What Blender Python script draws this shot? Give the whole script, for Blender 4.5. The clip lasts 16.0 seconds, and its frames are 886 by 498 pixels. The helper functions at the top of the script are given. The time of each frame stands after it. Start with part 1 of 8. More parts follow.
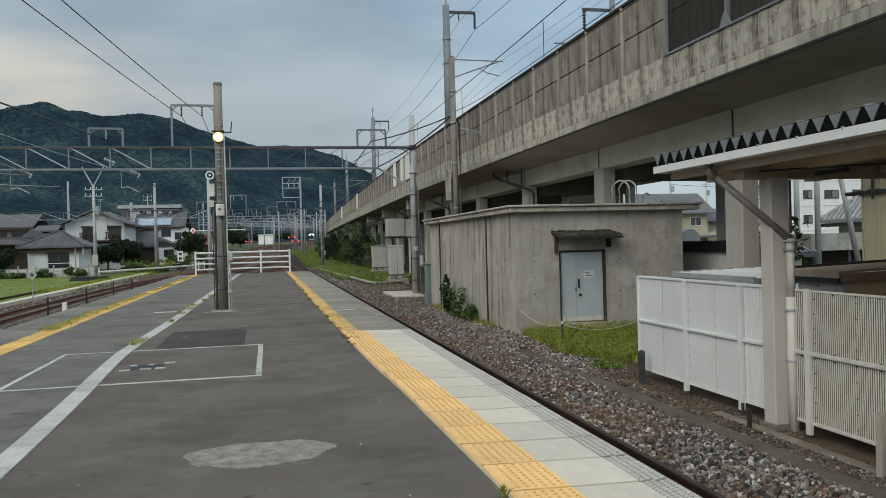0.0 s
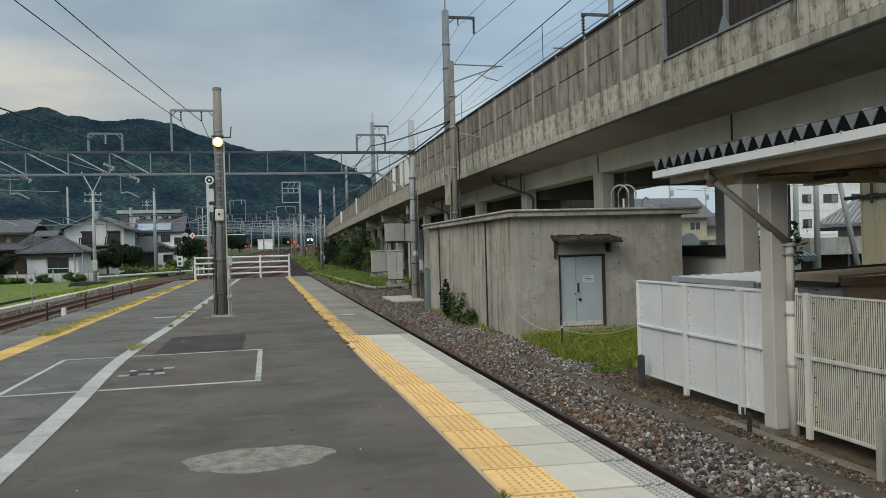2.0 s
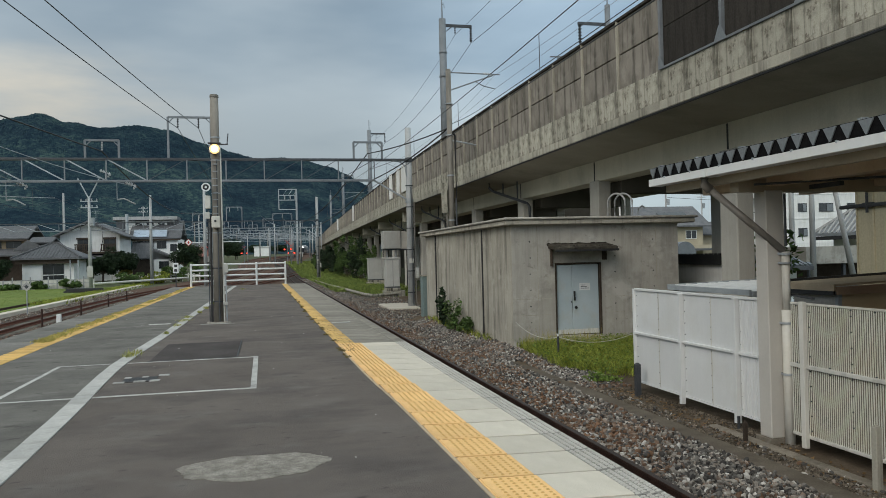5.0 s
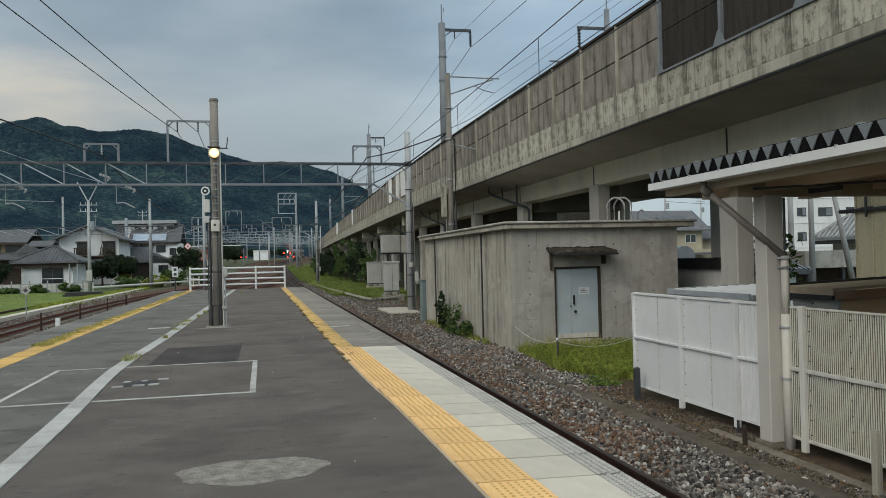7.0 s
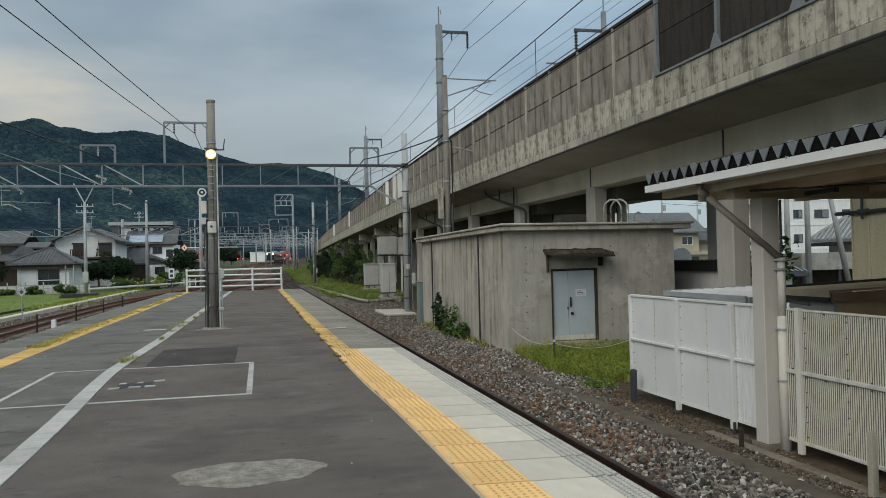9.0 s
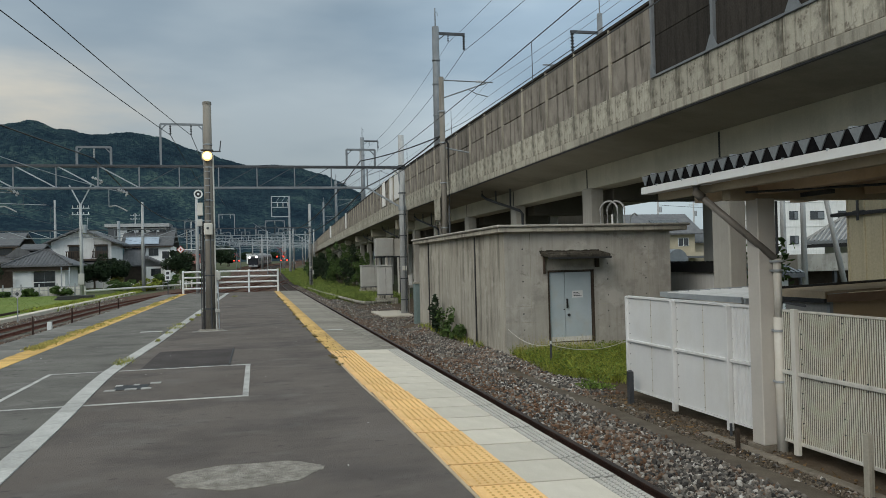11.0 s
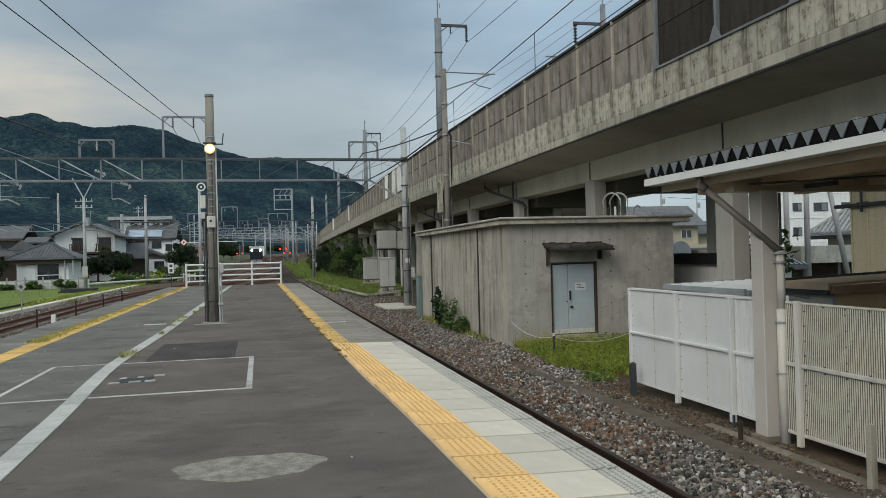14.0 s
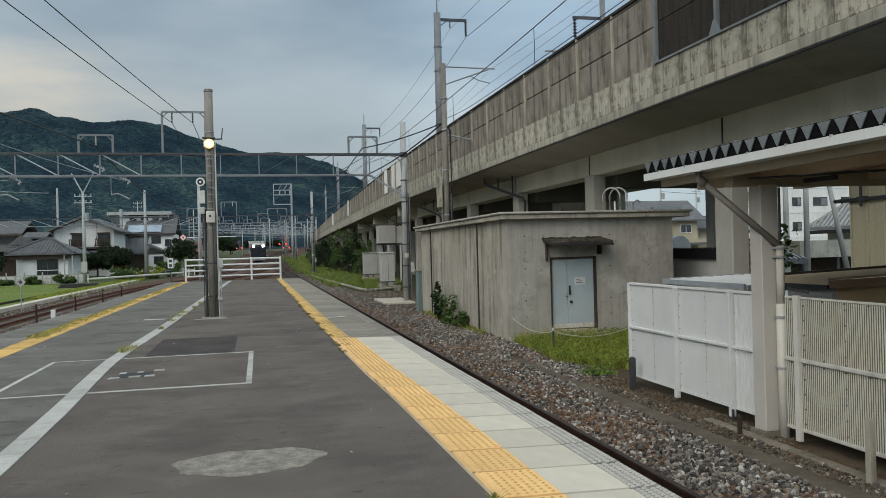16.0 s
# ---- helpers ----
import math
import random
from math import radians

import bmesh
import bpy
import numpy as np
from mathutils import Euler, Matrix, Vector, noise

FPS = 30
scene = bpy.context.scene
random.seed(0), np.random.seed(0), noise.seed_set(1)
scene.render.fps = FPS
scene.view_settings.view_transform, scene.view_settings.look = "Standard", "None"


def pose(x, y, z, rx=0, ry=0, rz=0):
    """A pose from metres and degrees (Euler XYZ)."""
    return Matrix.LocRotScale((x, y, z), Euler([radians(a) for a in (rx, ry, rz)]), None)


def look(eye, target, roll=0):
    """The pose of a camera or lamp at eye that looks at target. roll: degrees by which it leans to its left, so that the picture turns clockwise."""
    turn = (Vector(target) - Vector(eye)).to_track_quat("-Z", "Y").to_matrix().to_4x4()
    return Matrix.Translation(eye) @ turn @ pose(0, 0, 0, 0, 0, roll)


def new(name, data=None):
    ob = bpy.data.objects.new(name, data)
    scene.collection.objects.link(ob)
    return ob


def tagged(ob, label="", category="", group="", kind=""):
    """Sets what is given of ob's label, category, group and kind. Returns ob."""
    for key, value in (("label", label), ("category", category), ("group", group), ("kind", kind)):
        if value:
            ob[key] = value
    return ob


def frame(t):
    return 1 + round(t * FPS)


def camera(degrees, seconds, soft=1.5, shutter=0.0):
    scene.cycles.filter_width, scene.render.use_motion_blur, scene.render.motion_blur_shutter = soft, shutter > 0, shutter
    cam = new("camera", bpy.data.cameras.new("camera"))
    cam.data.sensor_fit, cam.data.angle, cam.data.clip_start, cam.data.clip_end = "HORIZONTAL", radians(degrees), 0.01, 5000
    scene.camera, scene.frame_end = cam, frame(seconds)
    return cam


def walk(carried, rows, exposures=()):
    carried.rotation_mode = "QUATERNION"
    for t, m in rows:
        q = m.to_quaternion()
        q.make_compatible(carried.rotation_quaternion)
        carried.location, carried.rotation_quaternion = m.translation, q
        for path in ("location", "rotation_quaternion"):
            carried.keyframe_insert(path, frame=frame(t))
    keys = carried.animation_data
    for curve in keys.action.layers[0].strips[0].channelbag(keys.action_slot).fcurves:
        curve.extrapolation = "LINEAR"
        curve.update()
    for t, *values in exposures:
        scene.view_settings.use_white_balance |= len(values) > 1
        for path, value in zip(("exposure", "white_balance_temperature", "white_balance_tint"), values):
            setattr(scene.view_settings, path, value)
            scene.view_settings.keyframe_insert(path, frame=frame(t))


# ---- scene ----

# ------------------------------------------------------------ camera and its way
cam = camera(59.2, 16.0, soft=0.5)
EYE = (0.0, 0.0, 1.5)
PATH = [
    (0, 89.529, 1.547, -12.626), (0.5, 89.529, 1.556, -12.621), (1, 89.682, 1.601, -12.637),
    (1.5, 89.806, 1.598, -12.673), (2, 89.872, 1.622, -12.663), (2.5, 89.934, 1.600, -12.690),
    (3, 90.011, 1.520, -12.756), (3.5, 90.115, 1.489, -12.792), (4, 90.204, 1.478, -12.859),
    (6.5, 90.685, 1.427, -12.965), (7, 90.718, 1.400, -12.971), (7.5, 90.781, 1.350, -13.031),
    (8, 90.786, 1.336, -13.072), (8.5, 90.822, 1.334, -13.129), (9, 90.843, 1.353, -13.200),
    (11.5, 90.965, 1.407, -13.463), (12, 90.909, 1.418, -13.403), (12.5, 90.754, 1.423, -13.364),
    (13, 90.635, 1.444, -13.332), (13.5, 90.519, 1.462, -13.292), (14, 90.398, 1.496, -13.241),
    (14.5, 90.271, 1.491, -13.231), (15, 90.210, 1.505, -13.271), (15.5, 90.128, 1.530, -13.304),
    (16, 90.020, 1.541, -13.277),
]
walk(cam, [(t, pose(*EYE, rx, ry, rz)) for t, rx, ry, rz in PATH], exposures=[(0, 0.27), (4, 0.25), (8, 0.17), (12.5, 0.20), (16, 0.25)])

# ------------------------------------------------------------ sky and sun
def build_world():
    w = bpy.data.worlds.new("overcast_evening")
    scene.world = w
    w.use_nodes = True
    nt = w.node_tree
    nt.nodes.clear()
    N, L = nt.nodes.new, nt.links.new
    out, bg = N("ShaderNodeOutputWorld"), N("ShaderNodeBackground")
    sky = N("ShaderNodeTexSky")
    sky.sky_type, sky.sun_disc = "NISHITA", False
    sky.sun_elevation, sky.sun_rotation = radians(36), radians(-130)
    dim = N("ShaderNodeMix")
    dim.data_type, dim.blend_type = "RGBA", "MULTIPLY"
    dim.inputs[0].default_value = 1.0
    dim.inputs[7].default_value = (0.10, 0.10, 0.10, 1)
    L(sky.outputs[0], dim.inputs[6])
    co = N("ShaderNodeTexCoord")
    mp = N("ShaderNodeMapping")
    mp.inputs["Scale"].default_value = (1.0, 1.0, 3.2)
    mp.inputs["Location"].default_value = (0.35, 0.2, 0.1)
    L(co.outputs["Generated"], mp.inputs["Vector"])
    n1, n2 = N("ShaderNodeTexNoise"), N("ShaderNodeTexNoise")
    n1.inputs["Scale"].default_value, n1.inputs["Detail"].default_value, n1.inputs["Roughness"].default_value = 1.5, 5, 0.5
    n2.inputs["Scale"].default_value, n2.inputs["Detail"].default_value = 0.9, 3
    L(mp.outputs[0], n1.inputs["Vector"]), L(mp.outputs[0], n2.inputs["Vector"])
    avg = N("ShaderNodeMath")
    avg.operation = "ADD"
    L(n1.outputs["Fac"], avg.inputs[0]), L(n2.outputs["Fac"], avg.inputs[1])
    ramp = N("ShaderNodeValToRGB")
    cr = ramp.color_ramp
    cr.elements[0].position, cr.elements[0].color = 0.41, (0.124, 0.172, 0.212, 1)
    cr.elements[1].position, cr.elements[1].color = 0.62, (0.385, 0.447, 0.478, 1)
    e = cr.elements.new(0.5)
    e.color = (0.203, 0.266, 0.316, 1)
    half = N("ShaderNodeMath")
    half.operation = "MULTIPLY"
    half.inputs[1].default_value = 0.5
    L(avg.outputs[0], half.inputs[0]), L(half.outputs[0], ramp.inputs[0])
    mix = N("ShaderNodeMix")
    mix.data_type = "RGBA"
    mix.inputs[0].default_value = 0.88
    L(dim.outputs[2], mix.inputs[6]), L(ramp.outputs[0], mix.inputs[7])
    # a warm thin place in the clouds, low over the mountain ridge
    flat, span, thin, wisp, veil, warm = N("ShaderNodeMapping"), N("ShaderNodeVectorMath"), N("ShaderNodeMapRange"), N("ShaderNodeTexNoise"), N("ShaderNodeMapRange"), N("ShaderNodeMix")
    flat.inputs["Scale"].default_value = (1.0, 1.0, 3.4)
    L(co.outputs["Generated"], flat.inputs["Vector"])
    span.operation = "DISTANCE"
    span.inputs[1].default_value = (-0.30, 0.93, 0.62)
    L(flat.outputs[0], span.inputs[0])
    thin.interpolation_type = "SMOOTHSTEP"
    thin.inputs["From Min"].default_value, thin.inputs["From Max"].default_value = 0.05, 0.33
    thin.inputs["To Min"].default_value, thin.inputs["To Max"].default_value = 0.95, 0.0
    L(span.outputs["Value"], thin.inputs["Value"])
    streak = N("ShaderNodeMapping")
    streak.inputs["Scale"].default_value = (1.0, 1.0, 4.5)
    L(co.outputs["Generated"], streak.inputs["Vector"])
    wisp.inputs["Scale"].default_value, wisp.inputs["Detail"].default_value, wisp.inputs["Roughness"].default_value = 2.6, 6, 0.55
    L(streak.outputs[0], wisp.inputs["Vector"])
    veil.inputs["From Min"].default_value, veil.inputs["From Max"].default_value = 0.36, 0.58
    L(wisp.outputs["Fac"], veil.inputs["Value"])
    amount = N("ShaderNodeMath")
    amount.operation = "MULTIPLY"
    L(thin.outputs[0], amount.inputs[0]), L(veil.outputs[0], amount.inputs[1])
    warm.data_type = "RGBA"
    warm.inputs[7].default_value = (0.56, 0.545, 0.485, 1)
    L(amount.outputs[0], warm.inputs[0]), L(mix.outputs[2], warm.inputs[6])
    # an overcast sky is brightest overhead
    sep, up, gain = N("ShaderNodeSeparateXYZ"), N("ShaderNodeMapRange"), N("ShaderNodeMix")
    L(co.outputs["Generated"], sep.inputs[0])
    L(sep.outputs[2], up.inputs["Value"])
    up.interpolation_type = "SMOOTHSTEP"
    up.inputs["From Min"].default_value, up.inputs["From Max"].default_value = 0.25, 0.95
    up.inputs["To Min"].default_value, up.inputs["To Max"].default_value = 1.0, 2.6
    gain.data_type, gain.blend_type = "RGBA", "MULTIPLY"
    gain.inputs[0].default_value = 1.0
    cc = N("ShaderNodeCombineColor")
    side, both = N("ShaderNodeMapRange"), N("ShaderNodeMath")
    side.interpolation_type, both.operation = "SMOOTHSTEP", "MULTIPLY"
    side.inputs["From Min"].default_value, side.inputs["From Max"].default_value = 0.06, 0.44
    side.inputs["To Min"].default_value, side.inputs["To Max"].default_value = 1.0, 1.6
    L(sep.outputs[0], side.inputs["Value"])
    L(up.outputs[0], both.inputs[0]), L(side.outputs[0], both.inputs[1])
    # the cloud is thinner to the south, behind the viewer
    rear, all3 = N("ShaderNodeMapRange"), N("ShaderNodeMath")
    rear.interpolation_type, all3.operation = "SMOOTHSTEP", "MULTIPLY"
    rear.inputs["From Min"].default_value, rear.inputs["From Max"].default_value = 0.1, -0.85
    rear.inputs["To Min"].default_value, rear.inputs["To Max"].default_value = 1.0, 1.75
    L(sep.outputs[1], rear.inputs["Value"])
    L(both.outputs[0], all3.inputs[0]), L(rear.outputs[0], all3.inputs[1])
    # heavier cloud towards the horizon
    low, heavy = N("ShaderNodeMapRange"), N("ShaderNodeMath")
    low.interpolation_type, heavy.operation = "SMOOTHSTEP", "MULTIPLY"
    low.inputs["From Min"].default_value, low.inputs["From Max"].default_value = 0.07, 0.30
    low.inputs["To Min"].default_value, low.inputs["To Max"].default_value = 0.76, 1.08
    L(sep.outputs[2], low.inputs["Value"])
    L(all3.outputs[0], heavy.inputs[0]), L(low.outputs[0], heavy.inputs[1])
    # cloud overhead is whiter than the bluish cloud near the horizon
    for k, tint in enumerate((1.13, 1.0, 0.86)):
        white, prod = N("ShaderNodeMapRange"), N("ShaderNodeMath")
        white.inputs["From Min"].default_value, white.inputs["From Max"].default_value = 0.3, 0.7
        white.inputs["To Min"].default_value, white.inputs["To Max"].default_value = 1.0, tint
        prod.operation = "MULTIPLY"
        L(sep.outputs[2], white.inputs["Value"])
        L(heavy.outputs[0], prod.inputs[0]), L(white.outputs[0], prod.inputs[1])
        L(prod.outputs[0], cc.inputs[k])
    L(warm.outputs[2], gain.inputs[6]), L(cc.outputs[0], gain.inputs[7])
    L(gain.outputs[2], bg.inputs[0])
    bg.inputs[1].default_value = 1.0
    L(bg.outputs[0], out.inputs[0])
    sun = bpy.data.lights.new("sun", "SUN")
    sun.energy, sun.angle, sun.color = 1.2, radians(45), (1.0, 0.925, 0.82)
    ob = new("sun", sun)
    ob.matrix_world = look((-58, -48, 54), (0, 0, 0))


build_world()

# ------------------------------------------------------------ materials
MATS = {}


def surf(name, c1, c2, scale=4.0, rough=0.8, bump=0.2, bscale=40.0, metal=0.0, stain=None, stain_scale=0.6,
         streak=0.0, rnd=0.12, island=0.0, emit=0.0, amount=0.6, grain=0.45, smear=None, width=1.0, along=None):
    """A worn surface: two tones broken at two scales, fine relief, optional stains and vertical streaks."""
    if name in MATS:
        return MATS[name]
    m = bpy.data.materials.new(name)
    m.use_nodes = True
    nt = m.node_tree
    N, L = nt.nodes.new, nt.links.new
    bs = nt.nodes["Principled BSDF"]
    co = N("ShaderNodeTexCoord")
    src = co.outputs["Object"]
    if along:
        stretch = N("ShaderNodeMapping")
        stretch.inputs["Scale"].default_value = along
        L(src, stretch.inputs["Vector"])
        src = stretch.outputs[0]

    def noise_tex(s, detail=5, r=0.6, vec=None):
        n = N("ShaderNodeTexNoise")
        n.inputs["Scale"].default_value, n.inputs["Detail"].default_value, n.inputs["Roughness"].default_value = s, detail, r
        L(vec or src, n.inputs["Vector"])
        return n.outputs["Fac"]

    def ramp(sock, a, b):
        r = N("ShaderNodeMapRange")
        r.inputs["From Min"].default_value, r.inputs["From Max"].default_value = a, b
        L(sock, r.inputs["Value"])
        return r.outputs[0]

    def mixc(fac, a, b, blend="MIX"):
        x = N("ShaderNodeMix")
        x.data_type, x.blend_type = "RGBA", blend
        for sock, v in ((x.inputs[0], fac), (x.inputs[6], a), (x.inputs[7], b)):
            if isinstance(v, (int, float)):
                sock.default_value = v
            elif isinstance(v, tuple):
                sock.default_value = (*v[:3], 1)
            else:
                L(v, sock)
        return x.outputs[2]

    col = mixc(ramp(noise_tex(scale), 0.33, 0.67), c1, c2)
    fine = ramp(noise_tex(bscale, 3), 0.3, 0.7)
    dark = tuple(0.62 * v for v in c1)
    fz = N("ShaderNodeMath")
    fz.operation = "MULTIPLY"
    fz.inputs[1].default_value = grain
    L(fine, fz.inputs[0])
    col = mixc(fz.outputs[0], col, dark)
    if stain:
        st = ramp(noise_tex(stain_scale, 6, 0.65), 0.5, 0.68)
        sa = N("ShaderNodeMath")
        sa.operation = "MULTIPLY"
        sa.inputs[1].default_value = amount
        L(st, sa.inputs[0])
        col = mixc(sa.outputs[0], col, stain)
    if streak:
        mp = N("ShaderNodeMapping")
        mp.inputs["Scale"].default_value = (4.2 / width, 4.2 / width, 0.3 / width ** 0.5)
        L(src, mp.inputs["Vector"])
        sk = ramp(noise_tex(1.6, 6, 0.68, mp.outputs[0]), 0.47 if width == 1.0 else 0.5, 0.62 if width == 1.0 else 0.66)
        sb = N("ShaderNodeMath")
        sb.operation = "MULTIPLY"
        sb.inputs[1].default_value = streak
        L(sk, sb.inputs[0])
        col = mixc(sb.outputs[0], col, tuple(0.22 * v for v in c1))
    if smear:
        mp = N("ShaderNodeMapping")
        mp.inputs["Scale"].default_value = (0.9, 1.3, 1.0)
        L(src, mp.inputs["Vector"])
        for colour, lo, hi, k, s in smear:
            sm = ramp(noise_tex(s, 6, 0.62, mp.outputs[0]), lo, hi)
            sx = N("ShaderNodeMath")
            sx.operation = "MULTIPLY"
            sx.inputs[1].default_value = k
            L(sm, sx.inputs[0])
            col = mixc(sx.outputs[0], col, colour)
    if rnd or island:
        if island:
            r = N("ShaderNodeNewGeometry").outputs["Random Per Island"]
            k = island
        else:
            r = N("ShaderNodeObjectInfo").outputs["Random"]
            k = rnd
        mr = N("ShaderNodeMapRange")
        mr.inputs["To Min"].default_value, mr.inputs["To Max"].default_value = 1 - k, 1 + k
        L(r, mr.inputs["Value"])
        cb = N("ShaderNodeCombineColor")
        for i in range(3):
            L(mr.outputs[0], cb.inputs[i])
        col = mixc(1.0, col, cb.outputs[0], "MULTIPLY")
    L(col, bs.inputs["Base Color"])
    rr = N("ShaderNodeMapRange")
    rr.inputs["To Min"].default_value, rr.inputs["To Max"].default_value = max(0.05, rough - 0.12), min(1, rough + 0.1)
    L(fine, rr.inputs["Value"])
    L(rr.outputs[0], bs.inputs["Roughness"])
    bs.inputs["Metallic"].default_value = metal
    bs.inputs["Specular IOR Level"].default_value = 0.08 if rough >= 0.9 else (0.2 if rough > 0.7 else 0.5)
    if bump:
        b = N("ShaderNodeBump")
        b.inputs["Strength"].default_value, b.inputs["Distance"].default_value = bump, 0.01
        L(fine, b.inputs["Height"])
        L(b.outputs[0], bs.inputs["Normal"])
    if emit:
        bs.inputs["Emission Color"].default_value = (*c1, 1)
        bs.inputs["Emission Strength"].default_value = emit
    MATS[name] = m
    return m


ASPHALT = surf("asphalt", (0.148, 0.128, 0.115), (0.192, 0.167, 0.151), 0.8, 0.9, 0.6, 150, stain=(0.085, 0.078, 0.076), stain_scale=0.5, amount=0.55, grain=0.5,
               smear=[((0.060, 0.055, 0.054), 0.50, 0.70, 0.5, 0.8), ((0.205, 0.192, 0.182), 0.54, 0.70, 0.45, 1.3), ((0.045, 0.041, 0.04), 0.62, 0.70, 0.6, 5.0)])
ASPHALT_OLD = surf("asphalt_old", (0.145, 0.138, 0.125), (0.185, 0.177, 0.162), 0.8, 0.9, 0.6, 150, stain=(0.09, 0.087, 0.08), stain_scale=0.5, amount=0.5, grain=0.45,
                   smear=[((0.065, 0.062, 0.058), 0.50, 0.70, 0.6, 0.8), ((0.225, 0.217, 0.20), 0.54, 0.68, 0.5, 1.3), ((0.05, 0.047, 0.043), 0.60, 0.68, 0.6, 4.0)])
ASPHALT_DARK = surf("asphalt_dark", (0.062, 0.055, 0.053), (0.092, 0.082, 0.079), 1.4, 0.9, 0.5, 120, stain=(0.11, 0.10, 0.097), amount=0.5)
CONC_PATCH = surf("mortar_patch", (0.20, 0.183, 0.16), (0.40, 0.37, 0.325), 9, 0.95, 0.9, 60, stain=(0.16, 0.148, 0.132), stain_scale=6, rnd=0)
CONC = surf("concrete", (0.235, 0.225, 0.20), (0.31, 0.297, 0.268), 1.1, 0.9, 0.35, 45, stain=(0.15, 0.14, 0.12), stain_scale=0.5, streak=0.25)
CONC_HUT = surf("concrete_hut", (0.37, 0.345, 0.29), (0.49, 0.46, 0.39), 0.7, 0.92, 0.4, 50, stain=(0.25, 0.225, 0.18), stain_scale=0.8, streak=0.62, grain=0.3, width=2.0, smear=[((0.50, 0.47, 0.41), 0.56, 0.64, 0.5, 2.0)])
CONC_PALE = surf("concrete_pale", (0.33, 0.312, 0.257), (0.50, 0.478, 0.40), 1.4, 0.92, 0.4, 40, stain=(0.12, 0.11, 0.09), stain_scale=1.7, streak=1.0, width=1.7, grain=0.3, amount=0.75, smear=[((0.47, 0.445, 0.37), 0.52, 0.66, 0.5, 3.0), ((0.15, 0.135, 0.11), 0.56, 0.64, 0.85, 5.0)])
CONC_LIP = surf("concrete_lip", (0.35, 0.328, 0.272), (0.47, 0.448, 0.378), 1.2, 0.92, 0.4, 40, stain=(0.17, 0.155, 0.13), stain_scale=1.2, streak=0.6, grain=0.3, width=1.8)
CONC_WALL = surf("concrete_parapet", (0.225, 0.203, 0.175), (0.335, 0.307, 0.267), 0.7, 0.92, 0.35, 40, stain=(0.095, 0.087, 0.074), stain_scale=0.9, streak=0.9, grain=0.3, width=3.2, smear=[((0.32, 0.30, 0.26), 0.58, 0.68, 0.4, 1.6)])
CONC_PIER = surf("concrete_pier", (0.40, 0.385, 0.345), (0.48, 0.462, 0.415), 0.7, 0.9, 0.25, 30, stain=(0.30, 0.285, 0.25), stain_scale=0.5, streak=0.08, grain=0.15)
# deck concrete darkened for the shadow beneath it; girders keep a lighter copy
CONC_DECK_SHADE = surf("concrete_deck", (0.27, 0.25, 0.205), (0.34, 0.318, 0.262), 0.6, 0.9, 0.25, 30, stain=(0.15, 0.14, 0.115), stain_scale=0.35, grain=0.2)
# dark copy of the pier concrete: the under-deck shade is in its colour
CONC_SHADE = surf("concrete_sooty", (0.115, 0.105, 0.09), (0.16, 0.148, 0.128), 0.6, 0.92, 0.25, 30, stain=(0.08, 0.073, 0.062), stain_scale=0.5, grain=0.2)
CONC_UNDER = surf("concrete_under", (0.43, 0.405, 0.328), (0.52, 0.49, 0.402), 0.6, 0.9, 0.25, 30, stain=(0.27, 0.25, 0.205), stain_scale=0.35, streak=0.06, grain=0.2)
SLAB_LEFT = surf("slab_left", (0.145, 0.14, 0.13), (0.235, 0.225, 0.205), 1.2, 0.92, 0.35, 70, stain=(0.085, 0.08, 0.072), stain_scale=0.7, rnd=0.2, smear=[((0.30, 0.29, 0.265), 0.55, 0.65, 0.6, 2.0)])
SLAB_NEW = surf("slab_white", (0.52, 0.475, 0.40), (0.60, 0.552, 0.47), 2.2, 0.85, 0.25, 90, stain=(0.39, 0.35, 0.285), stain_scale=0.9, rnd=0.10, grain=0.22)
SLAB_OLD = surf("slab_grey", (0.222, 0.204, 0.175), (0.325, 0.302, 0.262), 2.5, 0.9, 0.35, 70, stain=(0.125, 0.113, 0.096), stain_scale=1.4, amount=0.8, rnd=0.15)
SLAB_GREY = surf("slab_edge", (0.225, 0.215, 0.195), (0.285, 0.274, 0.248), 6, 0.85, 0.6, 60, rnd=0.05)
TACT = surf("tactile_yellow", (0.765, 0.47, 0.182), (0.825, 0.525, 0.226), 3.0, 0.7, 0.2, 80, stain=(0.54, 0.32, 0.13), stain_scale=1.2, rnd=0.08, grain=0.25)
TACT_OLD = surf("tactile_old", (0.68, 0.42, 0.13), (0.56, 0.385, 0.16), 2.0, 0.85, 0.4, 60, stain=(0.19, 0.155, 0.11), stain_scale=3.2, amount=0.8, rnd=0.15)
PAINT_LINE = surf("line_paint", (0.37, 0.365, 0.345), (0.53, 0.52, 0.495), 4, 0.85, 0.3, 60, stain=(0.16, 0.155, 0.148), stain_scale=2.2, amount=0.7, rnd=0.12)
WHITE = surf("white_paint", (0.64, 0.65, 0.645), (0.70, 0.71, 0.70), 0.9, 0.5, 0.02, 30, stain=(0.52, 0.50, 0.44), stain_scale=1.2, streak=0.02, amount=0.25, rnd=0.03, grain=0.06)
WHITE_DIRTY = surf("white_dirty", (0.57, 0.555, 0.505), (0.65, 0.635, 0.58), 1.2, 0.55, 0.04, 30, stain=(0.40, 0.35, 0.26), stain_scale=1.0, streak=0.25, amount=0.4, rnd=0.04, grain=0.1)
SHEET_CREAM = surf("sheet_cream", (0.64, 0.625, 0.55), (0.71, 0.695, 0.615), 1.2, 0.55, 0.04, 30, stain=(0.50, 0.42, 0.29), stain_scale=1.3, streak=0.2, amount=0.45, rnd=0.03, grain=0.08)
